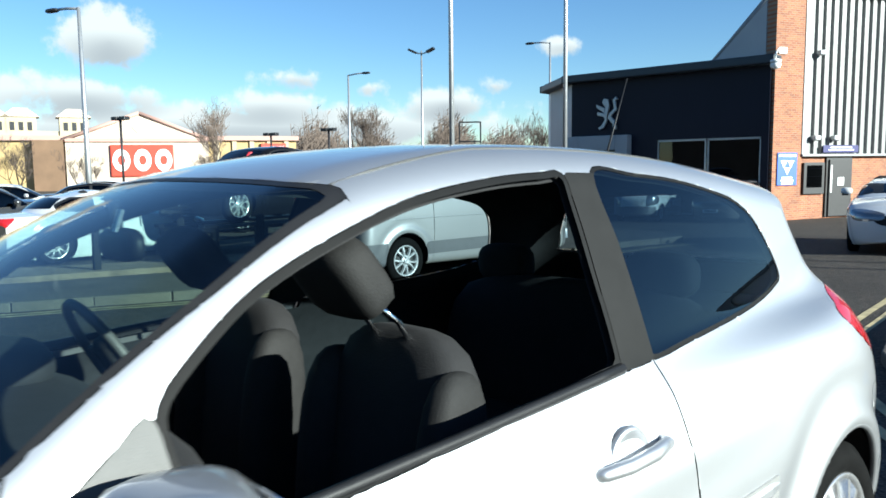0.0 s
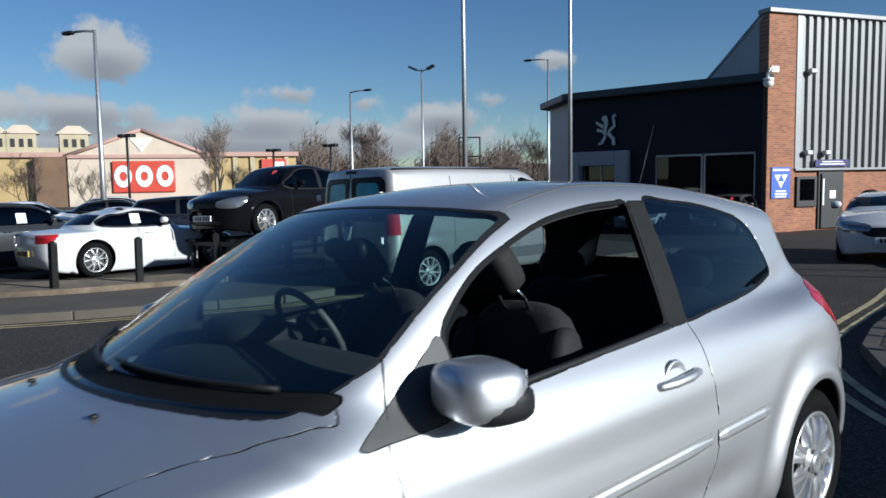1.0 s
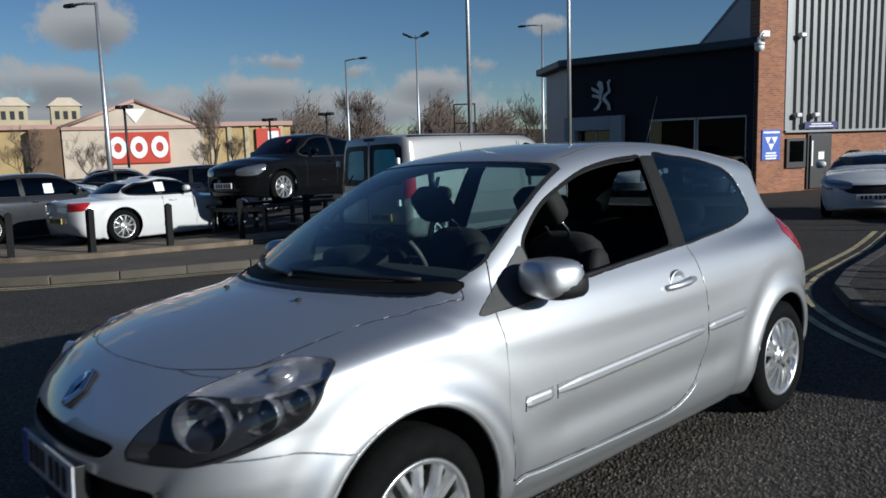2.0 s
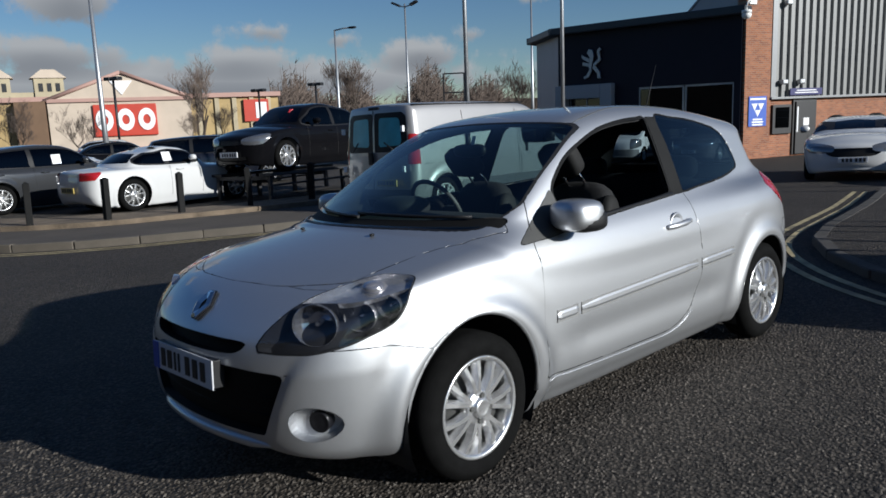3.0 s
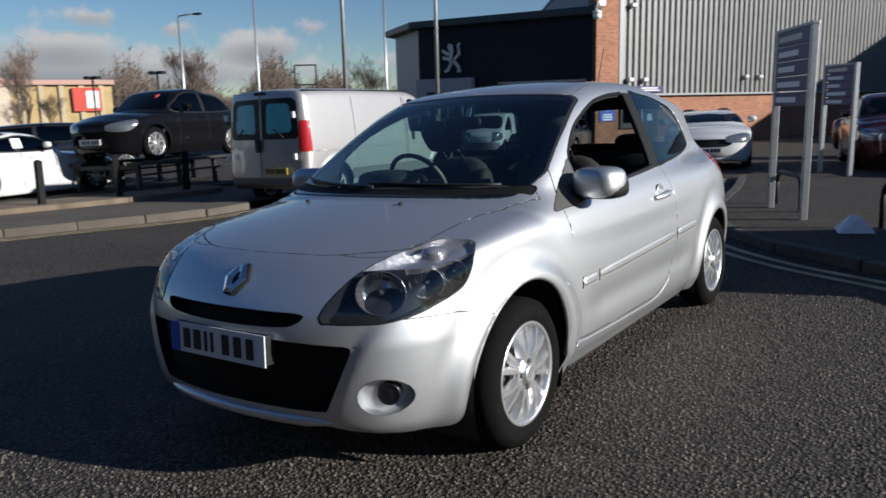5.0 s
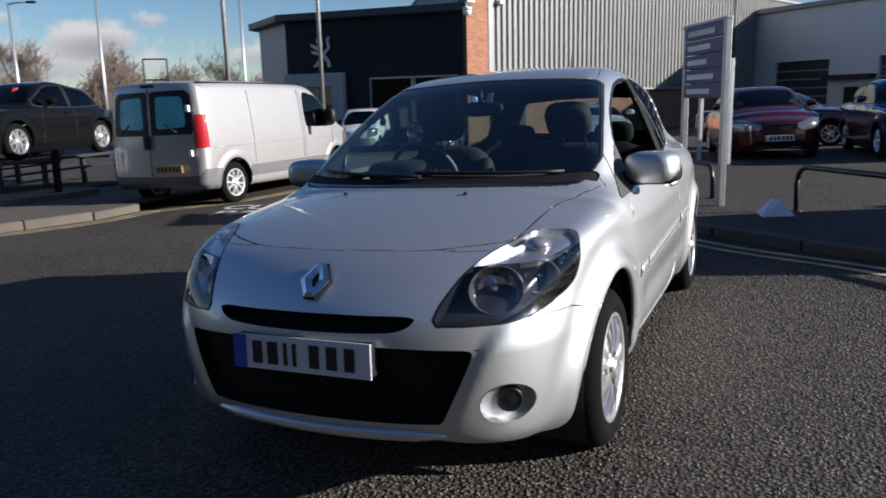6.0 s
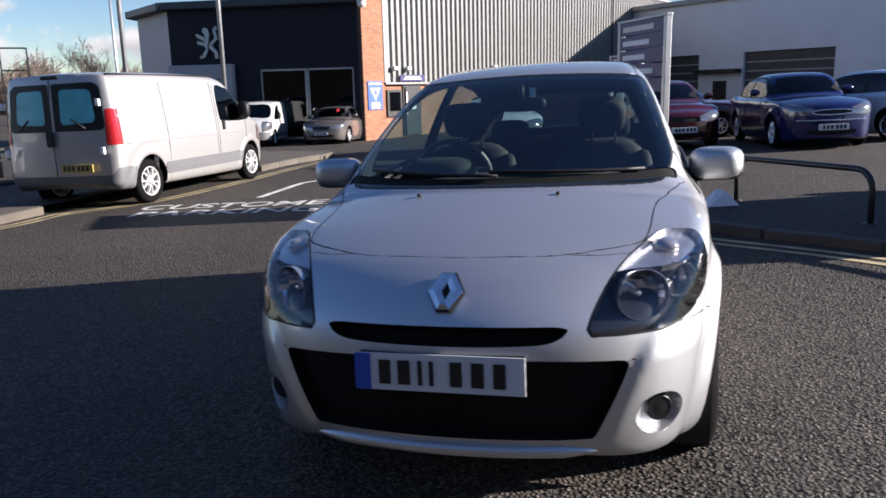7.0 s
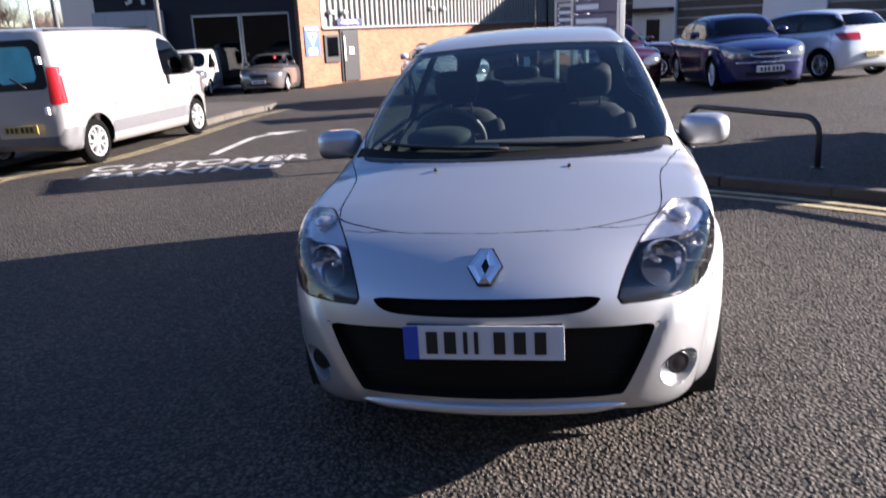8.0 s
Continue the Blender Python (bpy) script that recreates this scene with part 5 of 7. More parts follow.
def seat(parent, x, y, z, tilt=7):
    s = new("seat")
    s.parent = parent
    s.matrix_local = pose(x, y, z)
    part("cushion", blob((0, 0.0, 0.02), (0.25, 0.27, 0.10), 4), SEAT_CLOTH, s)
    back = pose(0, 0.27, 0.08, -tilt, 0, 0)
    part("backrest", blob((0, 0, 0), (0.235, 0.075, 0.31), 3.4, None, 24, 16), SEAT_CLOTH, s).matrix_local = back @ pose(0, 0, 0.28)
    for sx in (-1, 1):
        part("side_bolster", blob((0, 0, 0), (0.05, 0.095, 0.27), 3), SEAT_EDGE_LIT, s, "leatherette bolster, its grey lightened for the sun on it").matrix_local = back @ pose(sx * 0.205, -0.03, 0.25, 0, 0, sx * 12)
    rest = part("headrest", blob((0, 0, 0), (0.118, 0.052, 0.092), 4.2), SEAT_EDGE_LIT, s, "padded headrest, its grey lightened for the sun on it")
    rest.matrix_local = pose(0, 0.165, 0.795, 36)
    for sx in (-1, 1):
        part("headrest_post", tube([(sx * 0.06, 0.21, 0.74), (sx * 0.06, 0.27, 0.69), (sx * 0.06, 0.33, 0.60)], 0.007), CHROME, s)
    return s


CLIO = dict(
    mid=1.3, bow=0.24, crown=0.125, crown_nose=0.055, bow_up=0.34, crown_up=0.10, round=0.06, round_up=0.085, blend=0.06,
    low=[(-0.52, 0.232), (-0.70, 0.256), (-0.775, 0.285), (-0.808, 0.34), (-0.826, 0.43), (-0.834, 0.52), (-0.826, 0.60), (-0.80, 0.665), (-0.762, 0.72), (-0.715, 0.768),
         (-0.66, 0.812), (-0.58, 0.853), (-0.42, 0.903), (-0.22, 0.948), (0.0, 0.988), (0.2, 1.012), (0.5, 1.02), (1.1, 1.03), (2.0, 1.045), (2.7, 1.05), (2.98, 1.03), (3.09, 0.96),
         (3.15, 0.84), (3.19, 0.68), (3.20, 0.52), (3.17, 0.36), (3.08, 0.27), (2.85, 0.25), (2.0, 0.235), (1.0, 0.225), (0.0, 0.22)],
    plan=[(0.0, -0.845), (0.16, -0.838), (0.30, -0.815), (0.43, -0.778), (0.55, -0.718), (0.65, -0.638), (0.725, -0.53), (0.775, -0.40), (0.81, -0.25), (0.832, -0.05), (0.844, 0.2),
          (0.852, 0.6), (0.853, 1.3), (0.853, 2.2), (0.845, 2.6), (0.82, 2.85), (0.765, 3.02), (0.66, 3.13), (0.48, 3.19), (0.25, 3.215), (0.0, 3.22)],
    section=[(0.10, 0.87), (0.20, 0.912), (0.27, 0.955), (0.36, 0.98), (0.46, 0.993), (0.58, 0.998), (0.68, 0.997), (0.78, 0.985), (0.86, 0.968), (0.93, 0.933), (0.98, 0.898), (1.04, 0.85), (1.10, 0.80), (1.6, 0.7)],
    up=[(0.02, 0.96), (0.06, 1.005), (0.2, 1.085), (0.4, 1.19), (0.62, 1.30), (0.82, 1.392), (0.98, 1.445), (1.15, 1.477), (1.4, 1.500), (1.7, 1.505), (2.05, 1.492), (2.4, 1.459), (2.75, 1.408),
        (2.93, 1.378), (2.99, 1.345), (2.99, 1.27), (3.03, 1.15), (3.08, 1.0), (3.1, 0.9), (2.8, 0.84), (1.5, 0.82), (0.3, 0.84)],
    lean=[(0.8, 0.82), (0.92, 0.778), (1.0, 0.748), (1.1, 0.710), (1.2, 0.668), (1.3, 0.622), (1.4, 0.570), (1.5, 0.51), (1.6, 0.45)],
    taper=[(-0.5, 0.90), (0.0, 0.935), (0.3, 0.975), (0.7, 1.0), (1.2, 1.01), (1.7, 1.0), (2.1, 0.965), (2.5, 0.907), (2.8, 0.852), (3.1, 0.79), (3.4, 0.72)],
    flares=[(0.0, 0.30, 0.395, 0.022), (2.575, 0.30, 0.38, 0.018)], waist=(0.45, 0.012, 0.45, 2.1), cheek=((0.468, 0.32), (0.60, 0.60), 0.022), swells=[(2.93, 1.01, 0.18, 0.06, 0.030)])


def side_view(p):
    return p[:, [1, 2]]


def front_view(p):
    return p[:, [0, 2]]


def top_view(p):
    return p[:, [0, 1]]


def corner_view(p):
    return np.stack([(np.abs(p[:, 0]) + p[:, 1]) * 0.7071, p[:, 2]], 1)


DOOR_GLASS = [(0.668, 0.945), (0.652, 1.03), (0.645, 1.108), (0.70, 1.168), (0.83, 1.254), (1.01, 1.324), (1.20, 1.378), (1.42, 1.408), (1.58, 1.417), (1.652, 1.416), (1.642, 1.34), (1.622, 1.20), (1.604, 1.008), (1.56, 1.0), (1.15, 0.972), (0.83, 0.950)]
QUARTER = [(1.77, 1.412), (1.95, 1.404), (2.15, 1.384), (2.34, 1.348), (2.45, 1.318), (2.525, 1.272), (2.565, 1.20), (2.582, 1.13), (2.578, 1.092), (2.54, 1.078), (2.41, 1.054), (2.22, 1.036), (1.90, 1.018), (1.74, 1.008), (1.735, 1.03), (1.75, 1.22)]
PILLAR = [(1.657, 1.417), (1.776, 1.414), (1.748, 1.235), (1.732, 1.0), (1.602, 0.994), (1.626, 1.20), (1.646, 1.34)]
DOOR = [(0.412, 0.93), (0.402, 0.80), (0.400, 0.64), (0.402, 0.45), (0.404, 0.335), (0.42, 0.316), (0.8, 0.306), (1.25, 0.300), (1.44, 0.304), (1.55, 0.334), (1.64, 0.388), (1.70, 0.47), (1.738, 0.55), (1.750, 0.64), (1.744, 0.74), (1.724, 0.86), (1.722, 0.99),
        (1.70, 1.03), (1.62, 1.03), (1.60, 1.0), (0.66, 0.94)]
SAIL = [(0.318, 0.913), (0.443, 0.984), (0.56, 1.062), (0.622, 1.108), (0.640, 1.104), (0.650, 1.04), (0.668, 0.950), (0.62, 0.930), (0.52, 0.919), (0.40, 0.914)]
SCREEN = [(-0.614, 0.985), (-0.35, 0.995), (0.0, 1.0), (0.35, 0.995), (0.614, 0.985), (0.664, 1.012), (0.686, 1.06), (0.682, 1.09), (0.648, 1.195), (0.620, 1.275), (0.578, 1.365), (0.552, 1.394), (0.50, 1.406), (0.3, 1.419), (0.0, 1.427), (-0.3, 1.419), (-0.50, 1.406), (-0.552, 1.394), (-0.578, 1.365), (-0.620, 1.275), (-0.648, 1.195), (-0.682, 1.09), (-0.686, 1.06), (-0.664, 1.012)]
BONNET = [(0.0, -0.597), (0.24, -0.574), (0.35, -0.545), (0.458, -0.490), (0.53, -0.445), (0.582, -0.395), (0.602, -0.30), (0.612, -0.15), (0.628, 0.0), (0.665, 0.12), (0.712, 0.25), (0.712, 0.32), (0.4, 0.30), (0.0, 0.25)]


def cowl_line(x):
    """Where the bonnet ends before the windscreen."""
    return 0.018 + 0.55 * x * x


LAMP = [(-0.222, 0.655), (-0.225, 0.72), (-0.1, 0.88), (0.1, 1.0), (0.40, 1.0), (0.365, 0.88), (0.346, 0.835), (0.332, 0.79), (0.30, 0.742), (0.262, 0.718), (0.20, 0.696), (0.12, 0.672), (0.0, 0.652), (-0.12, 0.648), (-0.19, 0.65)]
LAMP_TOP = [(-0.10, 0.800), (-0.01, 0.806), (0.14, 0.809), (0.235, 0.818), (0.40, 0.846), (0.40, 0.95), (-0.10, 0.95)]
SLOT = [(-0.365, 0.672), (-0.2, 0.676), (0.0, 0.677), (0.2, 0.676), (0.365, 0.672), (0.345, 0.642), (0.27, 0.628), (0.0, 0.624), (-0.27, 0.628), (-0.345, 0.642)]
LOWER_GRILLE = [(-0.548, 0.565), (-0.54, 0.57), (-0.27, 0.582), (0.0, 0.585), (0.27, 0.582), (0.54, 0.57), (0.548, 0.565), (0.515, 0.48), (0.45, 0.345), (0.43, 0.332), (0.2, 0.330), (0.0, 0.329), (-0.2, 0.330), (-0.43, 0.332), (-0.45, 0.345), (-0.515, 0.48)]
REAR_SCREEN = [(-0.5, 1.09), (0.0, 1.08), (0.5, 1.09), (0.52, 1.12), (0.44, 1.29), (0.40, 1.31), (0.0, 1.325), (-0.40, 1.31), (-0.44, 1.29), (-0.52, 1.12)]
TAIL_LAMP = [(2.745, 0.955), (2.80, 0.992), (2.90, 1.03), (3.02, 1.01), (3.12, 0.93), (3.2, 0.85), (3.2, 0.72), (3.05, 0.76), (2.92, 0.82), (2.82, 0.885)]


def lamp_edge(p):
    """Signed distance to the lamp's rim: its foot drawn from the corner, its upper edges along the bonnet and the wing from above."""
    d = np.full(len(p), 9.0)
    near = (p[:, 1] < 0.0) & (np.abs(p[:, 0]) > 0.25) & (p[:, 2] > 0.5)
    q = p[near]
    x, y = np.abs(q[:, 0]), q[:, 1]
    foot = outline_distance(catmull(LAMP, 5), corner_view(q))
    bonnet = (0.436 + (y + 0.735) * 0.462 - x) * 0.9
    wing = (y + 0.310 - (x - 0.624) * 0.62) * 0.85
    d[near] = smax(smax(foot, bonnet, 0.012), wing, 0.022)
    return d


def disc(y, z, ry, rz, n=28):
    return [(y + ry * math.cos(2 * math.pi * i / n), z + rz * math.sin(2 * math.pi * i / n)) for i in range(n)]


def hatchback():
    car = thing("hatchback_car", SITE @ Matrix.Translation((-0.022, 0, 0)), "silver metallic three-door hatchback with its door window down", "car")
    b = Bodywork(CLIO, 0.019)
    flank = lambda m: np.abs(m[:, 0]) > 0.35
    nose = lambda m: m[:, 1] < -0.2
    # wheel openings and glass first, then the panels
    b.drawn(disc(0.0, 0.305, 0.352, 0.385), side_view, lambda m: (np.abs(m[:, 0]) > 0.45) & (m[:, 2] < 0.75), "gone")
    b.drawn(disc(2.575, 0.305, 0.345, 0.355), side_view, lambda m: (np.abs(m[:, 0]) > 0.45) & (m[:, 2] < 0.75), "gone")
    b.drawn(DOOR_GLASS, side_view, flank, "door_glass", grow=-0.012)
    b.drawn(QUARTER, side_view, flank, "quarter_glass")
    b.drawn(DOOR_GLASS, side_view, flank, "seal", grow=0.002)
    b.drawn(PILLAR, side_view, flank, "pillar_trim", smooth=False)
    b.drawn(QUARTER, side_view, flank, "seal", grow=0.008)
    b.drawn(SAIL, side_view, flank, "sail", ("body", "seal"))
    ahead = lambda m: (m[:, 1] < 1.05) & (m[:, 1] > -0.05) & (m[:, 2] > 0.96)
    b.drawn(SCREEN, front_view, ahead, "screen")
    b.drawn(SCREEN, front_view, ahead, "screen_seal", grow=0.006)
    x, y = np.abs(b.p[:, 0]), b.p[:, 1]
    b.cut(np.maximum(np.maximum(y - cowl_line(x) - 0.062, cowl_line(x) - y), x - 0.705), lambda m: m[:, 2] > 0.90, "cowl", ("body", "screen", "screen_seal"))
    b.drawn(REAR_SCREEN, front_view, lambda m: m[:, 1] > 2.7, "rear_screen")
    at_lamp = lambda m: (m[:, 1] < -0.1) & (np.abs(m[:, 0]) > 0.3) & (m[:, 2] > 0.55)
    b.cut(lamp_edge(b.p), at_lamp, "lamp")
    b.drawn(LAMP_TOP, corner_view, at_lamp, "lamp_top", ("lamp",), smooth=False)
    b.cut(lamp_edge(b.p) - 0.0045, at_lamp, "lamp_rim")
    b.drawn(SLOT, front_view, nose, "slot")
    b.drawn(LOWER_GRILLE, front_view, nose, "lower_grille")
    for sx in (-1, 1):
        b.drawn(disc(sx * 0.632, 0.39, 0.068, 0.066), front_view, nose, "fog")
    b.drawn(TAIL_LAMP, side_view, lambda m: np.abs(m[:, 0]) > 0.3, "tail_lamp")
    b.drawn(DOOR, side_view, lambda m: np.abs(m[:, 0]) > 0.55, "door")
    b.drawn([(-x, y) for x, y in BONNET[::-1]] + BONNET[1:], top_view, lambda m: (m[:, 2] > 0.72) & (m[:, 1] < 0.35), "bonnet")
    b.drawn([(-1.2, 0.20), (-0.23, 0.20), (-0.215, 0.60), (-0.40, 0.645), (-0.60, 0.655), (-0.9, 0.74), (-1.2, 0.9)], side_view, lambda m: (m[:, 1] < -0.15) & (m[:, 2] < 0.80), "bumper", smooth=False)
    b.drawn([(-1.2, 0.7), (1.2, 0.7), (1.2, 0.85), (0.45, 0.84), (0.2, 0.88), (0, 0.895), (-0.2, 0.88), (-0.45, 0.84), (-1.2, 0.85)], front_view, lambda m: (m[:, 1] < -0.5) & (np.abs(m[:, 0]) < 0.75), "bumper")
    b.drawn([(2.93, 0.18), (2.88, 0.72), (3.3, 0.74), (3.3, 0.18)], side_view, lambda m: m[:, 1] > 2.8, "rear_bumper", smooth=False)
    G = 0.0024
    part("body_shell", b.panel("body_shell", "body", SILVER, gap=G), SILVER, car)
    part("bonnet", b.panel("bonnet", "bonnet", SILVER, gap=G), SILVER, car)
    front = part("front_bumper", b.panel("front_bumper", "bumper", SILVER, gap=G * 0.6), SILVER, car)
    part("rear_bumper", b.panel("rear_bumper", "rear_bumper", SILVER, gap=G * 0.6), SILVER, car)
    part("windscreen", b.panel("windscreen", "screen", WINDSCREEN, offset=-0.003), WINDSCREEN, car, "blue-tinted reflecting windscreen")
    part("rear_window", b.panel("rear_window", "rear_screen", TINTED, offset=-0.003), TINTED, car)
    part("cowl_panel", b.panel("cowl_panel", "cowl", MESH_BLACK, offset=-0.008), MESH_BLACK, car, "black plastic scuttle under the windscreen")
    part("screen_seal", b.panel("screen_seal", "screen_seal", TRIM, offset=-0.002), TRIM, car)
    for sx in (-1, 1):
        part("window_seal", b.panel("window_seal", "seal", MESH_BLACK, sx, offset=-0.002), MESH_BLACK, car)
    part("grille_slot", b.recess("grille_slot", "slot", MESH_BLACK, 0.05), MESH_BLACK, front, "narrow black upper grille")
    part("lower_grille", b.recess("lower_grille", "lower_grille", MESH_BLACK, 0.035), MESH_BLACK, front, "wide black lower grille")
    for sx, word in ((1, ""), (-1, "")):
        door = part("door", b.panel("door", "door", SILVER, sx, gap=G), SILVER, car)
        if sx < 0:
            part("door_window", b.panel("door_window", "door_glass", WINDSCREEN, sx, -0.004), WINDSCREEN, door)
        part("quarter_window", b.panel("quarter_window", "quarter_glass", TINTED, sx, -0.003), TINTED, car, "dark tinted rear side window")
        part("pillar_trim", b.panel("pillar_trim", "pillar_trim", PILLAR_TRIM, sx, -0.001), PILLAR_TRIM, car)
        part("sail_panel", b.panel("sail_panel", "sail", GREY_TRIM, sx, 0.002), GREY_TRIM, car)
        part("tail_lamp", b.panel("tail_lamp", "tail_lamp", RED_LENS, sx), RED_LENS, car)
        lamp = part("headlamp", b.panel("headlamp", "lamp", CLEAR, sx, 0.001), CLEAR, car, "clear headlamp lens over chrome reflectors")
        part("lamp_housing", b.recess("lamp_housing", "lamp", LAMP_BEZEL, 0.075, sx), LAMP_BEZEL, lamp, "black inner bezel")
        signal = part("indicator", b.panel("indicator", "lamp_top", CLEAR, sx, 0.001), CLEAR, car, "clear lens over a bright indicator reflector")
        part("indicator_reflector", b.recess("indicator_reflector", "lamp_top", LAMP_GREY, 0.024, sx), LAMP_GREY, signal)
        dome = part("indicator_bulb", blob((0, 0, 0), (0.046, 0.050, 0.026), 2.2, None, 20, 12), LAMP_SMOKE, signal)
        dome.matrix_local = pose(sx * 0.650, -0.356, 0.838)
        part("lamp_rim", b.panel("lamp_rim", "lamp_rim", TRIM, sx, -0.001), TRIM, lamp)
        for cx, cy, cz, r, mat in ((0.584, -0.588, 0.732, 0.088, REFLECTOR), (0.690, -0.462, 0.752, 0.062, LAMP_GREY), (0.742, -0.366, 0.778, 0.046, REFLECTOR)):
            way = Vector((0.52, -0.85, 0.06)).normalized()
            bowl = lathe([(-0.075, 0.0), (-0.074, r * 0.3), (-0.064, r * 0.62), (-0.046, r * 0.88), (-0.018, r * 0.99), (0.0, r * 1.015), (0.001, r), (-0.016, r * 0.95), (-0.040, r * 0.80), (-0.058, r * 0.55), (-0.066, 0.17 * r), (-0.036, 0.15 * r), (-0.026, 0.10 * r), (-0.024, 0.0)], 22, "Z", None, False)
            ob = part("reflector", bowl, mat, lamp)
            ob.matrix_local = Matrix.Translation((sx * cx, cy, cz)) @ Vector((sx * way.x, way.y, way.z)).to_track_quat("Z", "Y").to_matrix().to_4x4() @ Matrix.Diagonal((1, 0.88, 1, 1))
        fog = part("fog_lamp", b.recess("fog_lamp", "fog", SILVER, 0.045, sx), SILVER, front)
        fog_glass = lathe([(-0.03, 0.042), (0.012, 0.042), (0.016, 0.038), (0.013, 0.033), (0.016, 0.02), (0.017, 0.0)], 24, "Z")
        ob = part("fog_lens", fog_glass, LAMP_BLACK, fog)
        seat_of = b.settle(np.array([[sx * 0.636, -0.63, 0.392]]), 8)
        out = Vector(b.slope(seat_of)[0]).normalized()
        ob.matrix_local = Matrix.Translation(Vector(seat_of[0]) - out * 0.036) @ (out * 0.5 + Vector((0, -0.5, 0))).to_track_quat("Z", "Y").to_matrix().to_4x4()
        # mirror
        mirror = part("door_mirror", blob((0, 0, 0), (0.110, 0.092, 0.068), 3.5, pose(0, 0, 0, 0, 0, -12 * sx)), SILVER, car)
        mirror.matrix_local = pose(sx * 0.876, 0.598, 1.010)
        part("mirror_base", blob((sx * 0.008, 0.022, -0.026), (0.106, 0.088, 0.050), 3.5, pose(0, 0, 0, 0, 0, -12 * sx)), TRIM, mirror)
        part("mirror_glass", box(-0.062, 0.062, 0.100, 0.104, -0.036, 0.036, 0.002), CHROME, mirror)
        part("mirror_arm", tube([(-sx * 0.13, 0.0, -0.05), (-sx * 0.06, 0.0, -0.05), (0, 0, -0.045)], [0.035, 0.03, 0.03], 10), TRIM, mirror)
        # handle
        handle = part("door_handle", tube([(0, -0.085, -0.004), (0.022, -0.075, 0), (0.034, -0.03, 0.002), (0.036, 0.03, 0.006), (0.026, 0.078, 0.010), (0, 0.088, 0.010)], [0.010, 0.013, 0.014, 0.015, 0.013, 0.010], 10), SILVER, door)
        handle.matrix_local = pose(sx * 0.824, 1.515, 0.849) @ Matrix.Diagonal((sx, 1.32, 1.1, 1))
        cup = part("handle_cup", lathe([(-0.006, 0.066), (0.003, 0.062), (0.004, 0.056), (-0.004, 0.046), (-0.007, 0.02), (-0.007, 0.0)], 24, "X"), SILVER, door)
        cup.matrix_local = pose(sx * 0.829, 1.515, 0.849) @ Matrix.Diagonal((sx, 1, 1, 1))
        # rubbing strips with a bright insert
        for y0, y1, owner in ((0.475, 0.62, door), (0.645, 1.69, door), (1.735, 2.11, car)):
            n = 8
            pts = np.array([[sx * 0.86, y0 + (y1 - y0) * i / n, 0.578 + (y0 + (y1 - y0) * i / n - 0.47) * 0.03] for i in range(n + 1)])
            g = b.slope(pts)
            on = b.settle(pts.copy(), 6)
            on[:, 1:] = pts[:, 1:]
            bm = bmesh.new()
            rings = []
            for k, (x, y, z) in enumerate(on):
                end = 0.6 if k in (0, n) else 1.0
                prof = [(-0.006, -0.021), (0.006, -0.018 * end), (0.010, -0.008 * end), (0.010, 0.010 * end), (0.005, 0.019 * end), (-0.006, 0.022)]
                rings.append([bm.verts.new((x + sx * dx * end, y, z + dz)) for dx, dz in prof])
            for p, q in zip(rings, rings[1:]):
                for i in range(5):
                    bm.faces.new((p[i], p[i + 1], q[i + 1], q[i]))
            bm.faces.new(rings[0]), bm.faces.new(rings[-1])
            bmesh.ops.recalc_face_normals(bm, faces=bm.faces)
            strip = part("rubbing_strip", bm, SILVER, owner)
            base = bmesh.new()
            rings = [[base.verts.new((x + sx * dx, y, z + dz)) for dx, dz in ((-0.006, -0.029), (0.004, -0.027), (0.004, 0.027), (-0.006, 0.029))] for x, y, z in on]
            for p, q in zip(rings, rings[1:]):
                for i in range(3):
                    base.faces.new((p[i], p[i + 1], q[i + 1], q[i]))
            base.faces.new(rings[0]), base.faces.new(rings[-1])
            bmesh.ops.recalc_face_normals(base, faces=base.faces)
            part("strip_base", base, STRIP_GREY, strip, "grey moulding under the bright insert")
    # pressed edge under the door, turning up behind it
    for sx in (-1, 1):
        way = catmull([(0.42, 0.300), (0.8, 0.289), (1.25, 0.282), (1.45, 0.286), (1.575, 0.322), (1.67, 0.380)], 4, False)
        pts = np.array([[sx * 0.84, y, z] for y, z in way])
        on = b.settle(pts.copy(), 6)
        on[:, 1:] = pts[:, 1:]
        part("sill_edge", tube([tuple(v) for v in on], [0.001] + [0.0028] * (len(on) - 4) + [0.002, 0.001, 0.0005], 6), SILVER, car)
    # joint between the wing and the windscreen pillar
    for sx in (-1, 1):
        pts = np.array([[sx * (0.77 - 0.07 * i / 5), 0.418 + 0.045 * i / 5, 0.955 + 0.125 * i / 5] for i in range(6)])
        on = b.settle(pts.copy(), 6)
        part("wing_joint", tube([tuple(v) for v in on], 0.0026, 5), SEAM, car)
    # roof joints
    for sx in (-1, 1):
        pts = np.array([[sx * (0.545 - 0.06 * min(i / 4, 1)), 1.03 + 0.10 * i, 1.41 + 0.02 * min(i, 4)] for i in range(13)])
        on = b.settle(pts.copy(), 8)
        part("roof_joint", tube([tuple(v) for v in on], [0.001] + [0.0035] * 11 + [0.001], 5), GREY_TRIM, car)
    # belt trim along the foot of the door window
    for sx in (-1, 1):
        pts = np.array([[sx * 0.76, y, 0.946 + (y - 0.66) * 0.060] for y in np.linspace(0.66, 1.6, 12)])
        on = b.settle(pts.copy(), 5)
        on[:, 1:] = pts[:, 1:]
        part("belt_seal", tube([tuple(v) for v in on], 0.012, 6), TRIM, car)
    # cabin lining: the painted shell again, drawn in
    inner = [b.take(t, 0, -0.022) for t in ("body", "pillar_trim", "bonnet", "sail", "seal", "screen_seal", "cowl", "tail_lamp", "bumper", "rear_bumper")]
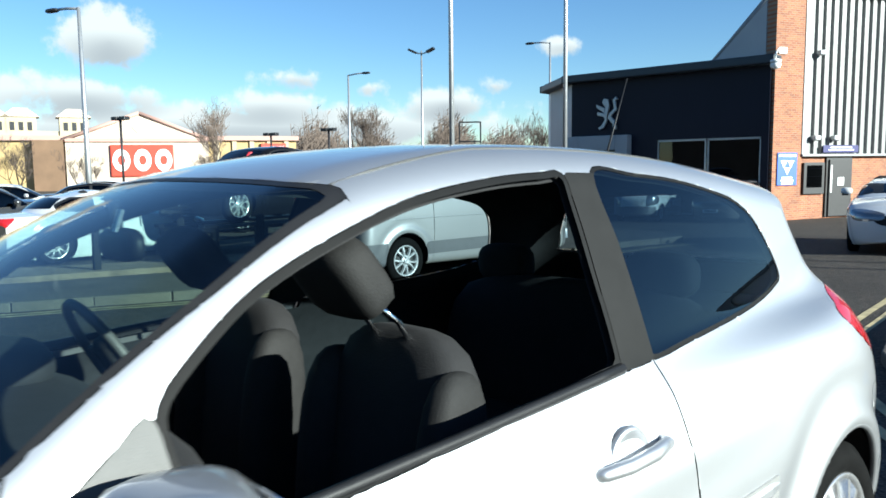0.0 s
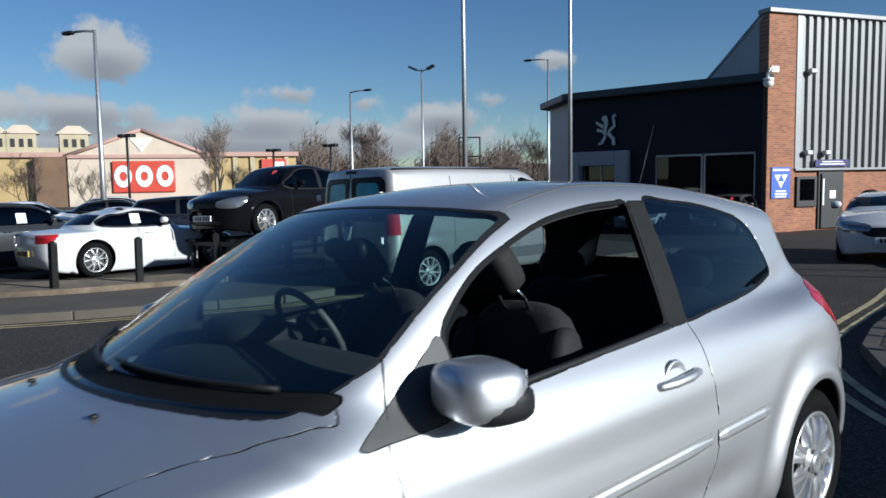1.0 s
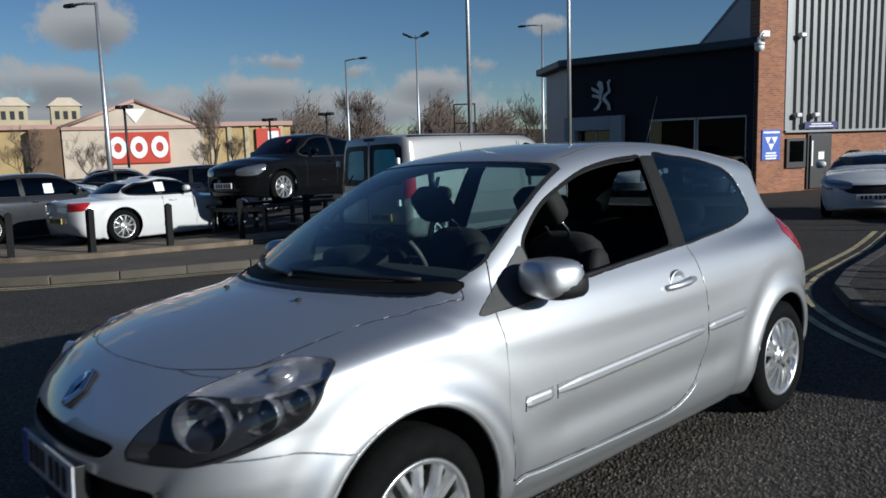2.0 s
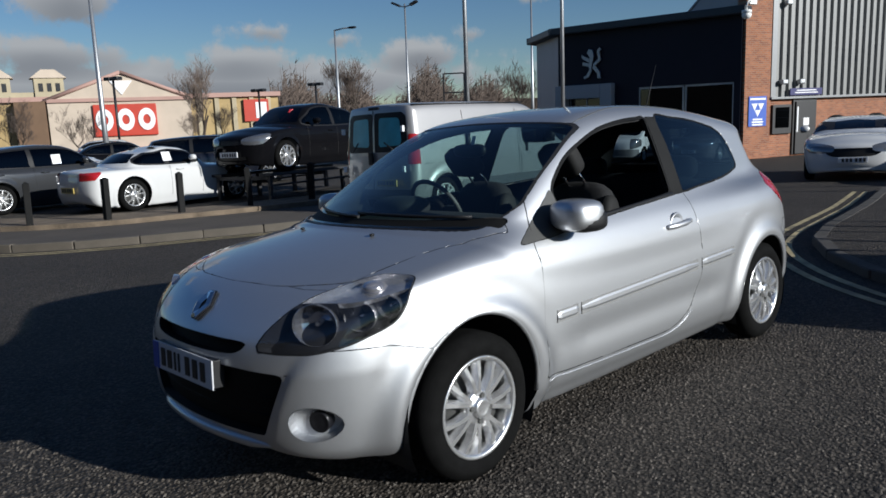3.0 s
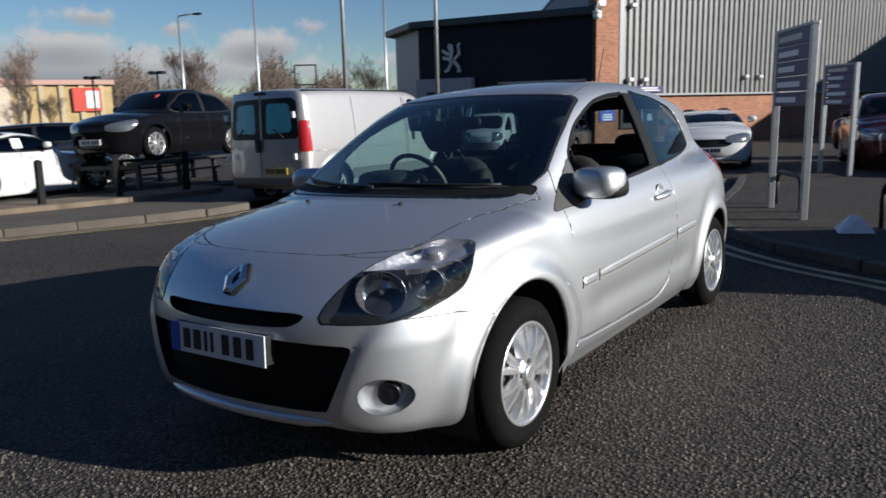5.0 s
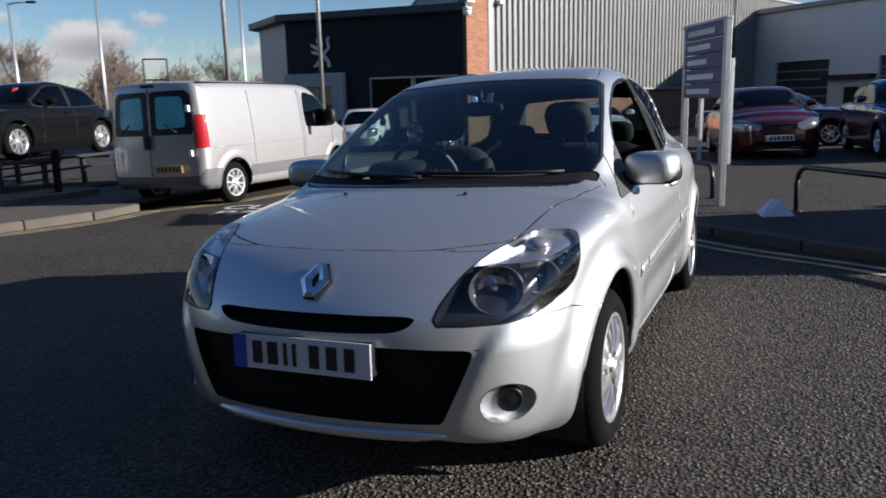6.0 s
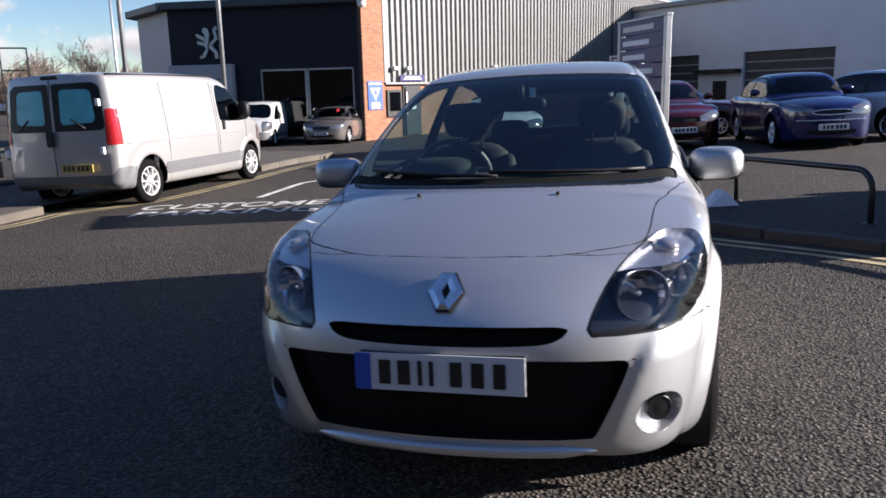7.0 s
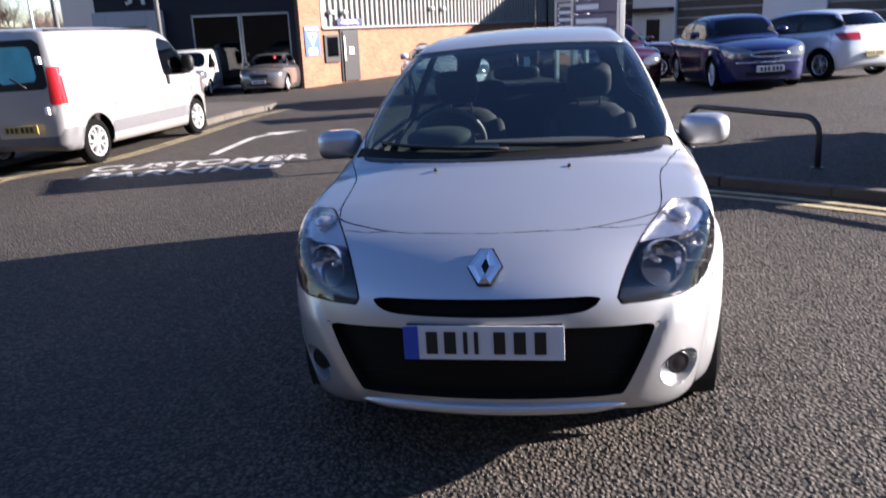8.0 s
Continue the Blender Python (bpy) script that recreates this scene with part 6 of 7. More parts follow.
    verts, faces = [], []
    for got in inner:
        n = len(verts)
        verts += [tuple(v) for v in got[0]]
        faces += [tuple(i + n for i in reversed(f)) for f in got[1]]
    part("cabin_lining", mesh_of("cabin_lining", verts, faces, LINING), LINING, car)
    for sx in (-1, 1):
        got = b.take("door", sx, -0.05)
        part("door_card", mesh_of("door_card", got[0], [tuple(reversed(f)) for f in got[1]], LINING), LINING, car)
    # wheel wells and lips
    for y, ry, rz in ((0.0, 0.352, 0.385), (2.575, 0.345, 0.355)):
        for sx in (-1, 1):
            bm = bmesh.new()
            rings = []
            for i in range(25):
                a = math.pi * (1.14 - 1.28 * i / 24)
                yy, zz = y + (ry + 0.012) * math.cos(a), 0.305 + (rz + 0.012) * math.sin(a)
                rings.append([bm.verts.new((sx * x, yy, zz)) for x in (0.80, 0.46)] + [bm.verts.new((sx * 0.46, y, 0.3))])
            for p, q in zip(rings, rings[1:]):
                bm.faces.new((p[0], p[1], q[1], q[0]))
                bm.faces.new((p[1], p[2], q[1]))
            part("wheel_well", bm, SEAM, car)
            arc = np.array([[sx * 0.84, y + (ry + 0.002) * math.cos(a), 0.305 + (rz + 0.002) * math.sin(a)] for a in np.linspace(math.radians(182), math.radians(-4), 30)])
            on = b.settle(arc.copy(), 5)
            on[:, 1:] = arc[:, 1:]
            on[:, 0] -= sx * 0.012
            part("arch_lip", tube([tuple(v) for v in on if v[2] > 0.27], 0.012, 8), SILVER, car)
    for y in (0.0, 2.575):
        for sx in (-1, 1):
            alloy_wheel(car, sx * 0.826, y, 0.302, sx, 0.205, 14)
    # number plate: plain bars stand for its characters
    plate = part("number_plate", box(-0.26, 0.26, -0.0045, 0.001, -0.057, 0.057, 0.001), PLATE_WHITE, front, "white number plate with a blue band")
    plate.matrix_local = pose(0, -0.838, 0.548, -3)
    part("plate_band", box(-0.259, -0.21, -0.0085, -0.004, -0.056, 0.056), PLATE_BLUE, plate)
    for i, (x, w) in enumerate(((-0.165, 0.036), (-0.105, 0.038), (-0.055, 0.013), (-0.020, 0.013), (0.055, 0.036), (0.12, 0.038), (0.185, 0.036))):
        part("plate_bar", box(x - w / 2, x + w / 2, -0.0085, -0.004, -0.037, 0.037), INK, plate)
    part("plate_holder", box(-0.255, 0.255, 0.002, 0.05, -0.054, 0.054, 0.004), TRIM, plate)
    # lozenge badge: an open diamond with folded edges
    badge = bmesh.new()
    outer = [(-0.014, 0.050), (0.018, 0.050), (0.048, 0.0), (0.018, -0.050), (-0.014, -0.050), (-0.046, 0.0)]
    mid = [(-0.006, 0.040), (0.010, 0.040), (0.032, 0.0), (0.010, -0.040), (-0.006, -0.040), (-0.029, 0.0)]
    innr = [(0.001, 0.021), (0.005, 0.021), (0.014, 0.0), (0.005, -0.021), (0.001, -0.021), (-0.009, 0.0)]
    rows = [[badge.verts.new((x, h, z)) for x, z in loop] for loop, h in ((outer, 0.0), (outer, -0.008), (mid, -0.014), (innr, -0.007), (innr, 0.002))]
    for p, q in zip(rows, rows[1:]):
        for i in range(6):
            badge.faces.new((p[i], p[(i + 1) % 6], q[(i + 1) % 6], q[i]))
    bmesh.ops.recalc_face_normals(badge, faces=badge.faces)
    part("badge", badge, BADGE_METAL, front, "chrome diamond badge").matrix_local = pose(0.004, -0.724, 0.765, -47) @ Matrix.Diagonal((1.18, 1.2, 1.30, 1))
    # added dark plate: the badge's outline and shadow drawn as a shape
    part("badge_back", prism([(-0.020, 0.070), (0.026, 0.070), (0.061, 0), (0.026, -0.070), (-0.020, -0.070), (-0.058, 0)], 0.004), TRIM, front).matrix_local = pose(0.004, -0.722, 0.765, -47) @ pose(0, -0.003, 0)
    # chin bar, slats, jets, wipers, aerial
    part("chin_bar", tube([(x, -0.792 + 0.30 * x * x, 0.288) for x in np.linspace(-0.47, 0.47, 17)], [0.004, 0.014] + [0.021] * 13 + [0.014, 0.004], 12), SILVER, front)
    for z in (0.40, 0.47):
        part("grille_slat", tube([(x, -0.778 + 0.28 * x * x, z) for x in np.linspace(-0.46, 0.46, 11)], 0.006, 6), MESH_BLACK, front)
    for x in (-0.268, 0.272):
        part("washer_jet", blob((x, -0.056, 0.975), (0.009, 0.012, 0.006), 2.5, None, 10, 6), TRIM, car)
    for xs in (np.linspace(0.58, -0.02, 9), np.linspace(0.02, -0.58, 9)):
        rest = b.settle(np.array([[x, cowl_line(x) + 0.050 + 0.030 * k / 8, 1.03 + 0.022 * k / 8] for k, x in enumerate(xs)]), 6)
        rest += b.slope(rest) * 0.008
        wiper = part("wiper", tube([tuple(q) for q in rest], 0.0075, 6), TRIM, car)
        part("wiper_blade", tube([tuple(q) for q in rest[2:] - b.slope(rest[2:]) * 0.005], 0.005, 6), TRIM, wiper)
    # cabin
    part("dashboard", blob((0, 0.58, 0.87), (0.62, 0.27, 0.11), 4), LINING, car)
    part("instrument_hood", blob((-0.37, 0.66, 1.0), (0.17, 0.12, 0.06), 3), LINING, car)
    part("cabin_floor", box(-0.68, 0.68, 0.35, 2.8, 0.28, 0.33), LINING, car)
    part("parcel_shelf", box(-0.55, 0.55, 2.42, 2.85, 0.96, 0.98, 0.01), LINING, car)
    wheel = new("steering_wheel")
    wheel.parent = car
    wheel.matrix_local = pose(-0.37, 0.93, 0.965, 118, 0, 0)
    part("wheel_ring", lathe([(-0.013 * math.cos(a), 0.182 + 0.014 * math.sin(a)) for a in np.linspace(0, 2 * math.pi, 9)[:-1]], 36, "Z", close=True), GREY_TRIM, wheel)
    part("wheel_boss", blob((0, 0, -0.01), (0.075, 0.065, 0.03), 3), LINING, wheel)
    for a in (0, 180, 270):
        part("wheel_spoke", box(0.05, 0.18, -0.018, 0.018, -0.012, 0.004, 0.005, m=pose(0, 0, 0, 0, 0, a)), GREY_TRIM, wheel)
    for x in (-0.36, 0.36):
        seat(car, x, 1.0, 0.42)
    part("rear_bench", blob((0, 2.02, 0.52), (0.60, 0.25, 0.11), 4), SEAT_CLOTH, car)
    part("rear_backrest", blob((0, 2.33, 0.78), (0.58, 0.09, 0.28), 4, pose(0, 0, 0, -16)), SEAT_CLOTH, car)
    for x in (-0.34, 0.34):
        part("rear_headrest", blob((x, 2.40, 1.09), (0.13, 0.05, 0.075), 3.2), SEAT_CLOTH, car)
    part("inner_mirror", blob((0, 0.85, 1.292), (0.115, 0.022, 0.036), 3.2), TRIM, car)
    part("mirror_stalk", tube([(0, 0.84, 1.385), (0, 0.845, 1.31)], 0.014, 8), TRIM, car)
    part("screen_label", box(-0.014, 0.014, -0.001, 0.001, -0.024, 0.024, m=pose(0.055, 0.828, 1.345, -20)), PLATE_WHITE, car, "small white paper label behind the mirror")
    part("aerial", tube([(0, 0, 0), (0, 0.16, 0.34)], [0.005, 0.002], 6), TRIM, car).matrix_local = pose(0.0, 2.56, 1.43)
    part("aerial_foot", blob((0.0, 2.56, 1.43), (0.018, 0.03, 0.012), 2.5, None, 12, 8), TRIM, car)
    return car


LAMP_GREY = material("lamp_chrome", (0.60, 0.60, 0.62), 0.24, 0.85, 0.1, 25, 0.002, 60)
LAMP_SMOKE = material("smoked_bulb_cover", (0.45, 0.43, 0.44), 0.15, 0.7, 0.1, coat=1.0)
LAMP_BEZEL = material("dark_lamp_bezel", (0.030, 0.031, 0.036), 0.2, 0.4, 0.1)
STRIP_GREY = material("strip_grey", (0.22, 0.22, 0.215), 0.5, 0.2, 0.1, 20)
LAMP_BLACK = material("lamp_black", (0.010, 0.010, 0.012), 0.3, 0.0, 0.1)
hatchback()

# ---- parked vehicles ----
def paint(name, colour, metal=0.0, rough=0.2):
    return material(name, colour, rough, metal, 0.03, 2.0, coat=0.8)


P_WHITE = paint("white_paint", (0.56, 0.56, 0.555))
P_BLACK = material("black_paint", (0.005, 0.005, 0.006), 0.08, 0, 0.03, 2.0, spec=0.15)
P_GREY = paint("grey_paint", (0.05, 0.052, 0.056), 0.4)
P_DARK = paint("dark_blue_paint", (0.012, 0.014, 0.022), 0.2)
P_RED = paint("red_paint", (0.055, 0.004, 0.006), 0.2)
P_MAROON = paint("maroon_paint", (0.06, 0.010, 0.012), 0.2)
P_BLUE = paint("blue_paint", (0.009, 0.014, 0.085), 0.3)
P_PALE = paint("pale_blue_paint", (0.60, 0.64, 0.70), 0.2)
P_BRONZE = paint("grey_brown_paint", (0.16, 0.145, 0.14), 0.5)
VAN_SILVER = paint("pale_silver_paint", (0.37, 0.36, 0.355), 0.5, 0.4)
DARK_GLASS = glass("dark_car_glass", (0.06, 0.07, 0.08), 1.6)
RIBBON = material("red_ribbon", (0.5, 0.02, 0.03), 0.5, 0, 0.1)
GREEN_FILM = material("blue_green_window_film", (0.10, 0.48, 0.54), 0.35, 0, 0.25, 3)
LAMP_GLASS = material("lamp_glass", (0.20, 0.205, 0.22), 0.15, 0.6, 0.1, 20, coat=1.0)
BUMPER_GREY = material("unpainted_bumper", (0.10, 0.10, 0.105), 0.6, 0, 0.12, 12)


def car_spec(length, width, height, axle, front, nose, cowl, belt, ws0, ws1, rf, tail, boot, clear=0.17, tip=0.9):
    """Side outlines from a few heights and lengths. front: overhang; nose, cowl, belt: heights; ws0, ws1: foot and head of the windscreen;
    rf: where the roof ends; tail: where the rear window ends; boot: height there."""
    y0, y1 = -front, length - front
    w = width / 2
    low = [(y0 + 0.18, clear + 0.03), (y0 + 0.05, clear + 0.10), (y0, 0.42), (y0 + 0.02, nose - 0.12), (y0 + 0.10, nose), (y0 + 0.35, nose + 0.09), ((y0 + ws0) / 2, (nose + cowl) / 2 + 0.06), (ws0, cowl), (ws0 + 0.6, belt),
           (tail - 0.3, belt + 0.02), (tail, boot), (y1 - 0.12, boot - 0.03), (y1 - 0.02, boot - 0.18), (y1, 0.55), (y1 - 0.04, 0.36), (y1 - 0.2, clear + 0.06), (y1 - 0.9, clear), (0.5, clear)]
    up = [(ws0 - 0.06, cowl - 0.12), (ws0, cowl), ((ws0 * 0.5 + ws1 * 0.5), cowl * 0.46 + height * 0.54 - 0.02), (ws1, height - 0.06), (ws1 + 0.35, height - 0.005), ((ws1 + rf) / 2 + 0.1, height), (rf, height - 0.07), ((rf + tail) / 2, (height + boot) / 2 + 0.05 * tip), (tail, boot),
          (tail - 0.15, boot - 0.15), ((ws0 + tail) / 2, belt - 0.15)]
    plan = [(0, y0), (w * 0.35, y0 + 0.03), (w * 0.68, y0 + 0.14), (w * 0.88, y0 + 0.34), (w * 0.965, y0 + 0.65), (w, 0.4), (w, axle * 0.6), (w * 0.99, axle), (w * 0.95, y1 - 0.35), (w * 0.85, y1 - 0.14), (w * 0.6, y1 - 0.03), (0, y1)]
    section = [(0.0, 0.88), (clear, 0.91), (0.3, 0.965), (0.5, 0.995), (0.65, 1.0), (belt - 0.15, 0.985), (belt - 0.05, 0.95), (belt + 0.05, 0.87), (belt + 0.3, 0.75), (2.2, 0.6)]
    lean = [(0.5, w * 0.99), (belt - 0.1, w * 0.925), (belt, w * 0.88), ((belt + height) / 2, w * 0.79), (height - 0.05, w * 0.66), (height + 0.2, w * 0.5)]
    taper = [(y0 - 0.2, 0.88), (ws0, 0.95), (ws1, 1.0), (axle * 0.6, 1.0), (axle, 0.95), (y1, 0.84), (y1 + 0.4, 0.8)]
    s = dict(mid=(y0 + y1) / 2, bow=0.16, crown=0.10, bow_up=0.28, crown_up=0.08, round=0.07, round_up=0.10, blend=0.05, low=low, up=up, plan=plan, section=section, lean=lean, taper=taper,
             flares=[(0.0, 0.31, 0.40, 0.014), (axle, 0.31, 0.40, 0.014)])
    glass_side = [(ws0 + 0.34, belt + 0.02), ((ws0 + ws1) / 2 + 0.22, (belt + height) / 2 + 0.02), (ws1 + 0.18, height - 0.125), ((ws1 + rf) / 2, height - 0.10), (rf - 0.08, height - 0.15), ((rf + tail) / 2 - 0.16, (belt + height) / 2 + 0.02), (tail - 0.32, belt + 0.04)]
    return s, dict(y0=y0, y1=y1, w=w, axle=axle, height=height, belt=belt, cowl=cowl, boot=boot, nose=nose, ws0=ws0, ws1=ws1, rf=rf, tail=tail, glass=glass_side)


DRAWN = {}


def drawn_body(s, k, r, grille, lamp, mid):
    """The bodywork of one kind of car with its openings cut, kept for the next of its kind."""
    b = Bodywork(s, 0.044)
    w, belt, h, n = k["w"], k["belt"], k["height"], k["nose"]
    for y in (0.0, k["axle"]):
        b.drawn(disc(y, r, r + 0.045, r + 0.06), side_view, lambda q: (np.abs(q[:, 0]) > w * 0.5) & (q[:, 2] < 0.85), "gone")
    side = lambda q: np.abs(q[:, 0]) > w * 0.4
    b.drawn(k["glass"], side_view, side, "side_glass")
    b.drawn(k["glass"], side_view, side, "seal", grow=0.03)
    b.drawn([(mid - 0.05, belt), (mid - 0.04, h), (mid + 0.05, h), (mid + 0.06, belt)], side_view, side, "pillar", only=("side_glass",), smooth=False)
    wt, wb = w * 0.56, w * 0.74
    screen = [(-wb, k["cowl"] + 0.04), (0, k["cowl"] + 0.05), (wb, k["cowl"] + 0.04), (wt, h - 0.115), (0, h - 0.075), (-wt, h - 0.115)]
    b.drawn(screen, front_view, lambda q: (q[:, 1] < k["ws1"] + 0.25) & (q[:, 1] > k["ws0"] - 0.1), "screen", smooth=False)
    b.drawn([(-wb * 0.9, k["boot"] + 0.05), (wb * 0.9, k["boot"] + 0.05), (wt * 0.95, h - 0.14), (0, h - 0.12), (-wt * 0.95, h - 0.14)], front_view, lambda q: q[:, 1] > k["rf"] - 0.05, "rear_screen", smooth=False)
    b.drawn([(w * 0.50 * 0.7 + k["y0"] * 0.7 - 0.02, n - lamp[1]), (w * 0.45 * 0.7 + k["y0"] * 0.7 + 0.03, n - lamp[0]), (w * 0.7 + k["y0"] * 0.7 + 0.20, n + 0.04), (w * 0.7 + k["y0"] * 0.7 + 0.24, n - 0.05), (w * 0.7 + k["y0"] * 0.7 + 0.05, n - lamp[1] - 0.01)],
            corner_view, lambda q: (q[:, 1] < -0.25) & (np.abs(q[:, 0]) > w * 0.35), "lamp")
    g0, g1, gw = grille
    b.drawn([(-w * gw, g1), (0, g1 + 0.02), (w * gw, g1), (w * gw * 0.8, g0), (0, g0 - 0.02), (-w * gw * 0.8, g0)], front_view, lambda q: q[:, 1] < -0.3, "grille")
    b.drawn([(-w * 0.6, n - 0.09), (w * 0.6 * 0.0, n - 0.08), (w * 0.4, n - 0.09), (w * 0.36, n - 0.17), (0, n - 0.18), (-w * 0.36, n - 0.17)], front_view, lambda q: (q[:, 1] < -0.3) & (np.abs(q[:, 0]) < w * 0.42), "upper_grille")
    b.drawn([(k["y1"] - 0.34, k["boot"] - 0.08), (k["y1"] + 0.1, k["boot"] - 0.10), (k["y1"] + 0.1, k["boot"] - 0.26), (k["y1"] - 0.18, k["boot"] - 0.24)], side_view, lambda q: np.abs(q[:, 0]) > w * 0.45, "tail_lamp", smooth=False)
    return b


def parked_car(m, spec, coat, label, r=0.315, spokes=10, doors=2, group="", grille=(0.30, 0.36, 0.52), grille_mat=None, lamp=(0.05, 0.17), rear_plate=False, stickers=(), lit=False, rails=False):
    s, k = spec
    car = thing("car", m, label, "car", group)
    w, belt, h, n = k["w"], k["belt"], k["height"], k["nose"]
    mid = (k["ws1"] + k["rf"]) / 2 + 0.1
    key = (id(s), r, grille, lamp)
    if key not in DRAWN:
        DRAWN[key] = drawn_body(s, k, r, grille, lamp, mid)
    b = DRAWN[key]
    part("body_shell", b.panel("body_shell", "body", coat), coat, car)
    part("windscreen", b.panel("windscreen", "screen", DARK_GLASS, offset=-0.004), DARK_GLASS, car)
    if "rear_screen" in b.tags:
        part("rear_window", b.panel("rear_window", "rear_screen", DARK_GLASS, offset=-0.004), DARK_GLASS, car)
    if grille_mat is CHROME:
        loop = b.settle(np.array([[w * 0.41 * math.cos(a), k["y0"], n - 0.13 + 0.05 * math.copysign(abs(math.sin(a)) ** 0.6, math.sin(a))] for a in np.linspace(0, 2 * math.pi, 25)[:-1]]), 8)
        part("grille_surround", tube([tuple(v) for v in loop], 0.014, 6, True), CHROME, car)
        bar = b.settle(np.array([[x, k["y0"], 0.55] for x in np.linspace(-w * 0.8, w * 0.8, 13)]), 8)
        part("bumper_strip", tube([tuple(v) for v in bar], 0.014, 6), CHROME, car)
        grille_mat = None
    for name, tag, mat, depth in (("lower_grille", "grille", TRIM, 0.03), ("upper_grille", "upper_grille", grille_mat or TRIM, 0.015)):
        me = b.recess(name, tag, mat, depth)
        if me:
            part(name, me, mat, car)
    for sx in (-1, 1):
        part("window_seal", b.panel("window_seal", "seal", TRIM, sx, offset=-0.003), TRIM, car)
        part("side_window", b.panel("side_window", "side_glass", DARK_GLASS, sx, -0.004), DARK_GLASS, car)
        part("door_pillar", b.panel("door_pillar", "pillar", TRIM, sx, -0.002), TRIM, car)
        me = b.panel("headlamp", "lamp", LAMP_GLASS, sx, 0.002)
        if me:
            part("headlamp", me, LAMP_GLASS, car)
        me = b.panel("tail_lamp", "tail_lamp", RED_LENS, sx, 0.003)
        if me:
            part("tail_lamp", me, RED_LENS, car)
        mir = part("door_mirror", blob((0, 0, 0), (0.10, 0.07, 0.065), 2.6, None, 14, 10), coat, car)
        mir.matrix_local = pose(sx * (w + 0.04), k["ws0"] + 0.52, belt + 0.10)
        part("mirror_foot", box(-0.08, 0.03, -0.04, 0.04, -0.08, -0.03, 0.01), TRIM, mir)
        for i in range(doors):
            yh = mid - 0.22 + 0.95 * i
            pts = b.settle(np.array([[sx * w, yh + d, belt - 0.13] for d in (-0.09, 0, 0.09)]), 6)
            part("door_handle", tube([(q[0] + sx * e, yh + d, belt - 0.13) for q, d, e in zip(pts, (-0.09, 0, 0.09), (0.0, 0.03, 0.0))], 0.014, 6), coat, car)
        seams = [k["ws0"] + 0.28, mid, mid + 0.98][: doors + 1]
        for ys in seams:
            zs = np.linspace(0.27, belt - 0.03, 9)
            pts = b.settle(np.array([[sx * w, ys, z] for z in zs]), 6)
            pts[:, 1] = ys
            part("door_gap", tube([(q[0] - sx * 0.001, ys, z) for q, z in zip(pts, zs)], 0.0045, 4), SEAM, car)
        for y in (0.0, k["axle"]):
            alloy_wheel(car, sx * (w - 0.03), y, r, sx, r * 0.68, spokes)
    inner = b.take("body", 0, -0.03)
    part("cabin_lining", mesh_of("cabin_lining", inner[0], [tuple(reversed(f)) for f in inner[1]], LINING), LINING, car)
    for sx in (-1, 1):
        part("seat_back", blob((sx * w * 0.42, mid + 0.05, belt + 0.02), (0.22, 0.09, 0.36), 3.2, pose(0, 0, 0, -12), 12, 8), SEAT_CLOTH, car)
    for yy, zz, mat in ((k["y0"] - 0.012, 0.42 if not rails else 0.45, PLATE_WHITE), (k["y1"] + 0.012, 0.50, PLATE_YELLOW)):
        sgn = -1 if yy < 0 else 1
        pl = part("number_plate", box(-0.26, 0.26, -0.012, 0.012, -0.057, 0.057, 0.004), mat, car)
        pl.matrix_local = pose(0, yy, zz)
        for x in (-0.17, -0.1, -0.03, 0.06, 0.13, 0.2):
            part("plate_bar", box(x - 0.022, x + 0.022, sgn * 0.012, sgn * 0.016, -0.036, 0.036), INK, pl)
    for y, z, tall, colour in stickers:
        p = b.settle(np.array([[w * 0.8, y, z]]), 6)[0]
        p2 = b.settle(np.array([[w * 0.8, y, z + tall]]), 6)[0]
        tilt = math.degrees(math.atan2(p[0] - p2[0], tall))
        for sx in (1, -1):
            part("window_notice", box(-0.003, 0.003, -0.1, 0.1, 0, tall), colour, car, "white paper notice in the side window").matrix_local = pose(sx * (p[0] + 0.008), y, z, 0, -sx * tilt, 0)
    return car


def heading(x, y, hx, hy, z=0.0):
    """A pose on the ground for a vehicle that points along (hx, hy)."""
    return laid(x, y, math.degrees(math.atan2(hx, -hy)), z)


ROADSTER = car_spec(4.24, 1.79, 1.30, 2.5, 0.80, 0.66, 0.90, 0.92, 0.60, 1.12, 1.95, 2.62, 0.93, 0.14)
HATCH = car_spec(4.25, 1.80, 1.47, 2.6, 0.86, 0.76, 1.00, 0.98, 0.20, 0.95, 2.55, 3.25, 1.02)
BEETLE = car_spec(4.28, 1.81, 1.49, 2.54, 0.86, 0.80, 1.02, 0.98, 0.42, 1.02, 2.15, 3.05, 0.92, tip=2.4)
SALOON = car_spec(4.55, 1.77, 1.44, 2.6, 0.88, 0.80, 1.0, 0.97, 0.42, 1.05, 2.35, 3.05, 1.05)
ESTATE = car_spec(4.7, 1.82, 1.52, 2.7, 0.92, 0.78, 1.02, 1.02, 0.28, 1.0, 3.2, 3.62, 1.05)
TALL_SALOON = car_spec(4.78, 1.77, 1.48, 2.8, 0.88, 0.83, 1.01, 1.0, 0.50, 1.08, 2.65, 3.35, 1.06)
COUPE = car_spec(4.29, 1.85, 1.28, 2.6, 0.92, 0.72, 0.96, 0.95, 0.25, 1.05, 2.15, 3.05, 0.98)
SMALL = car_spec(3.97, 1.74, 1.46, 2.54, 0.80, 0.78, 1.02, 1.0, 0.12, 0.88, 2.55, 3.02, 1.03)

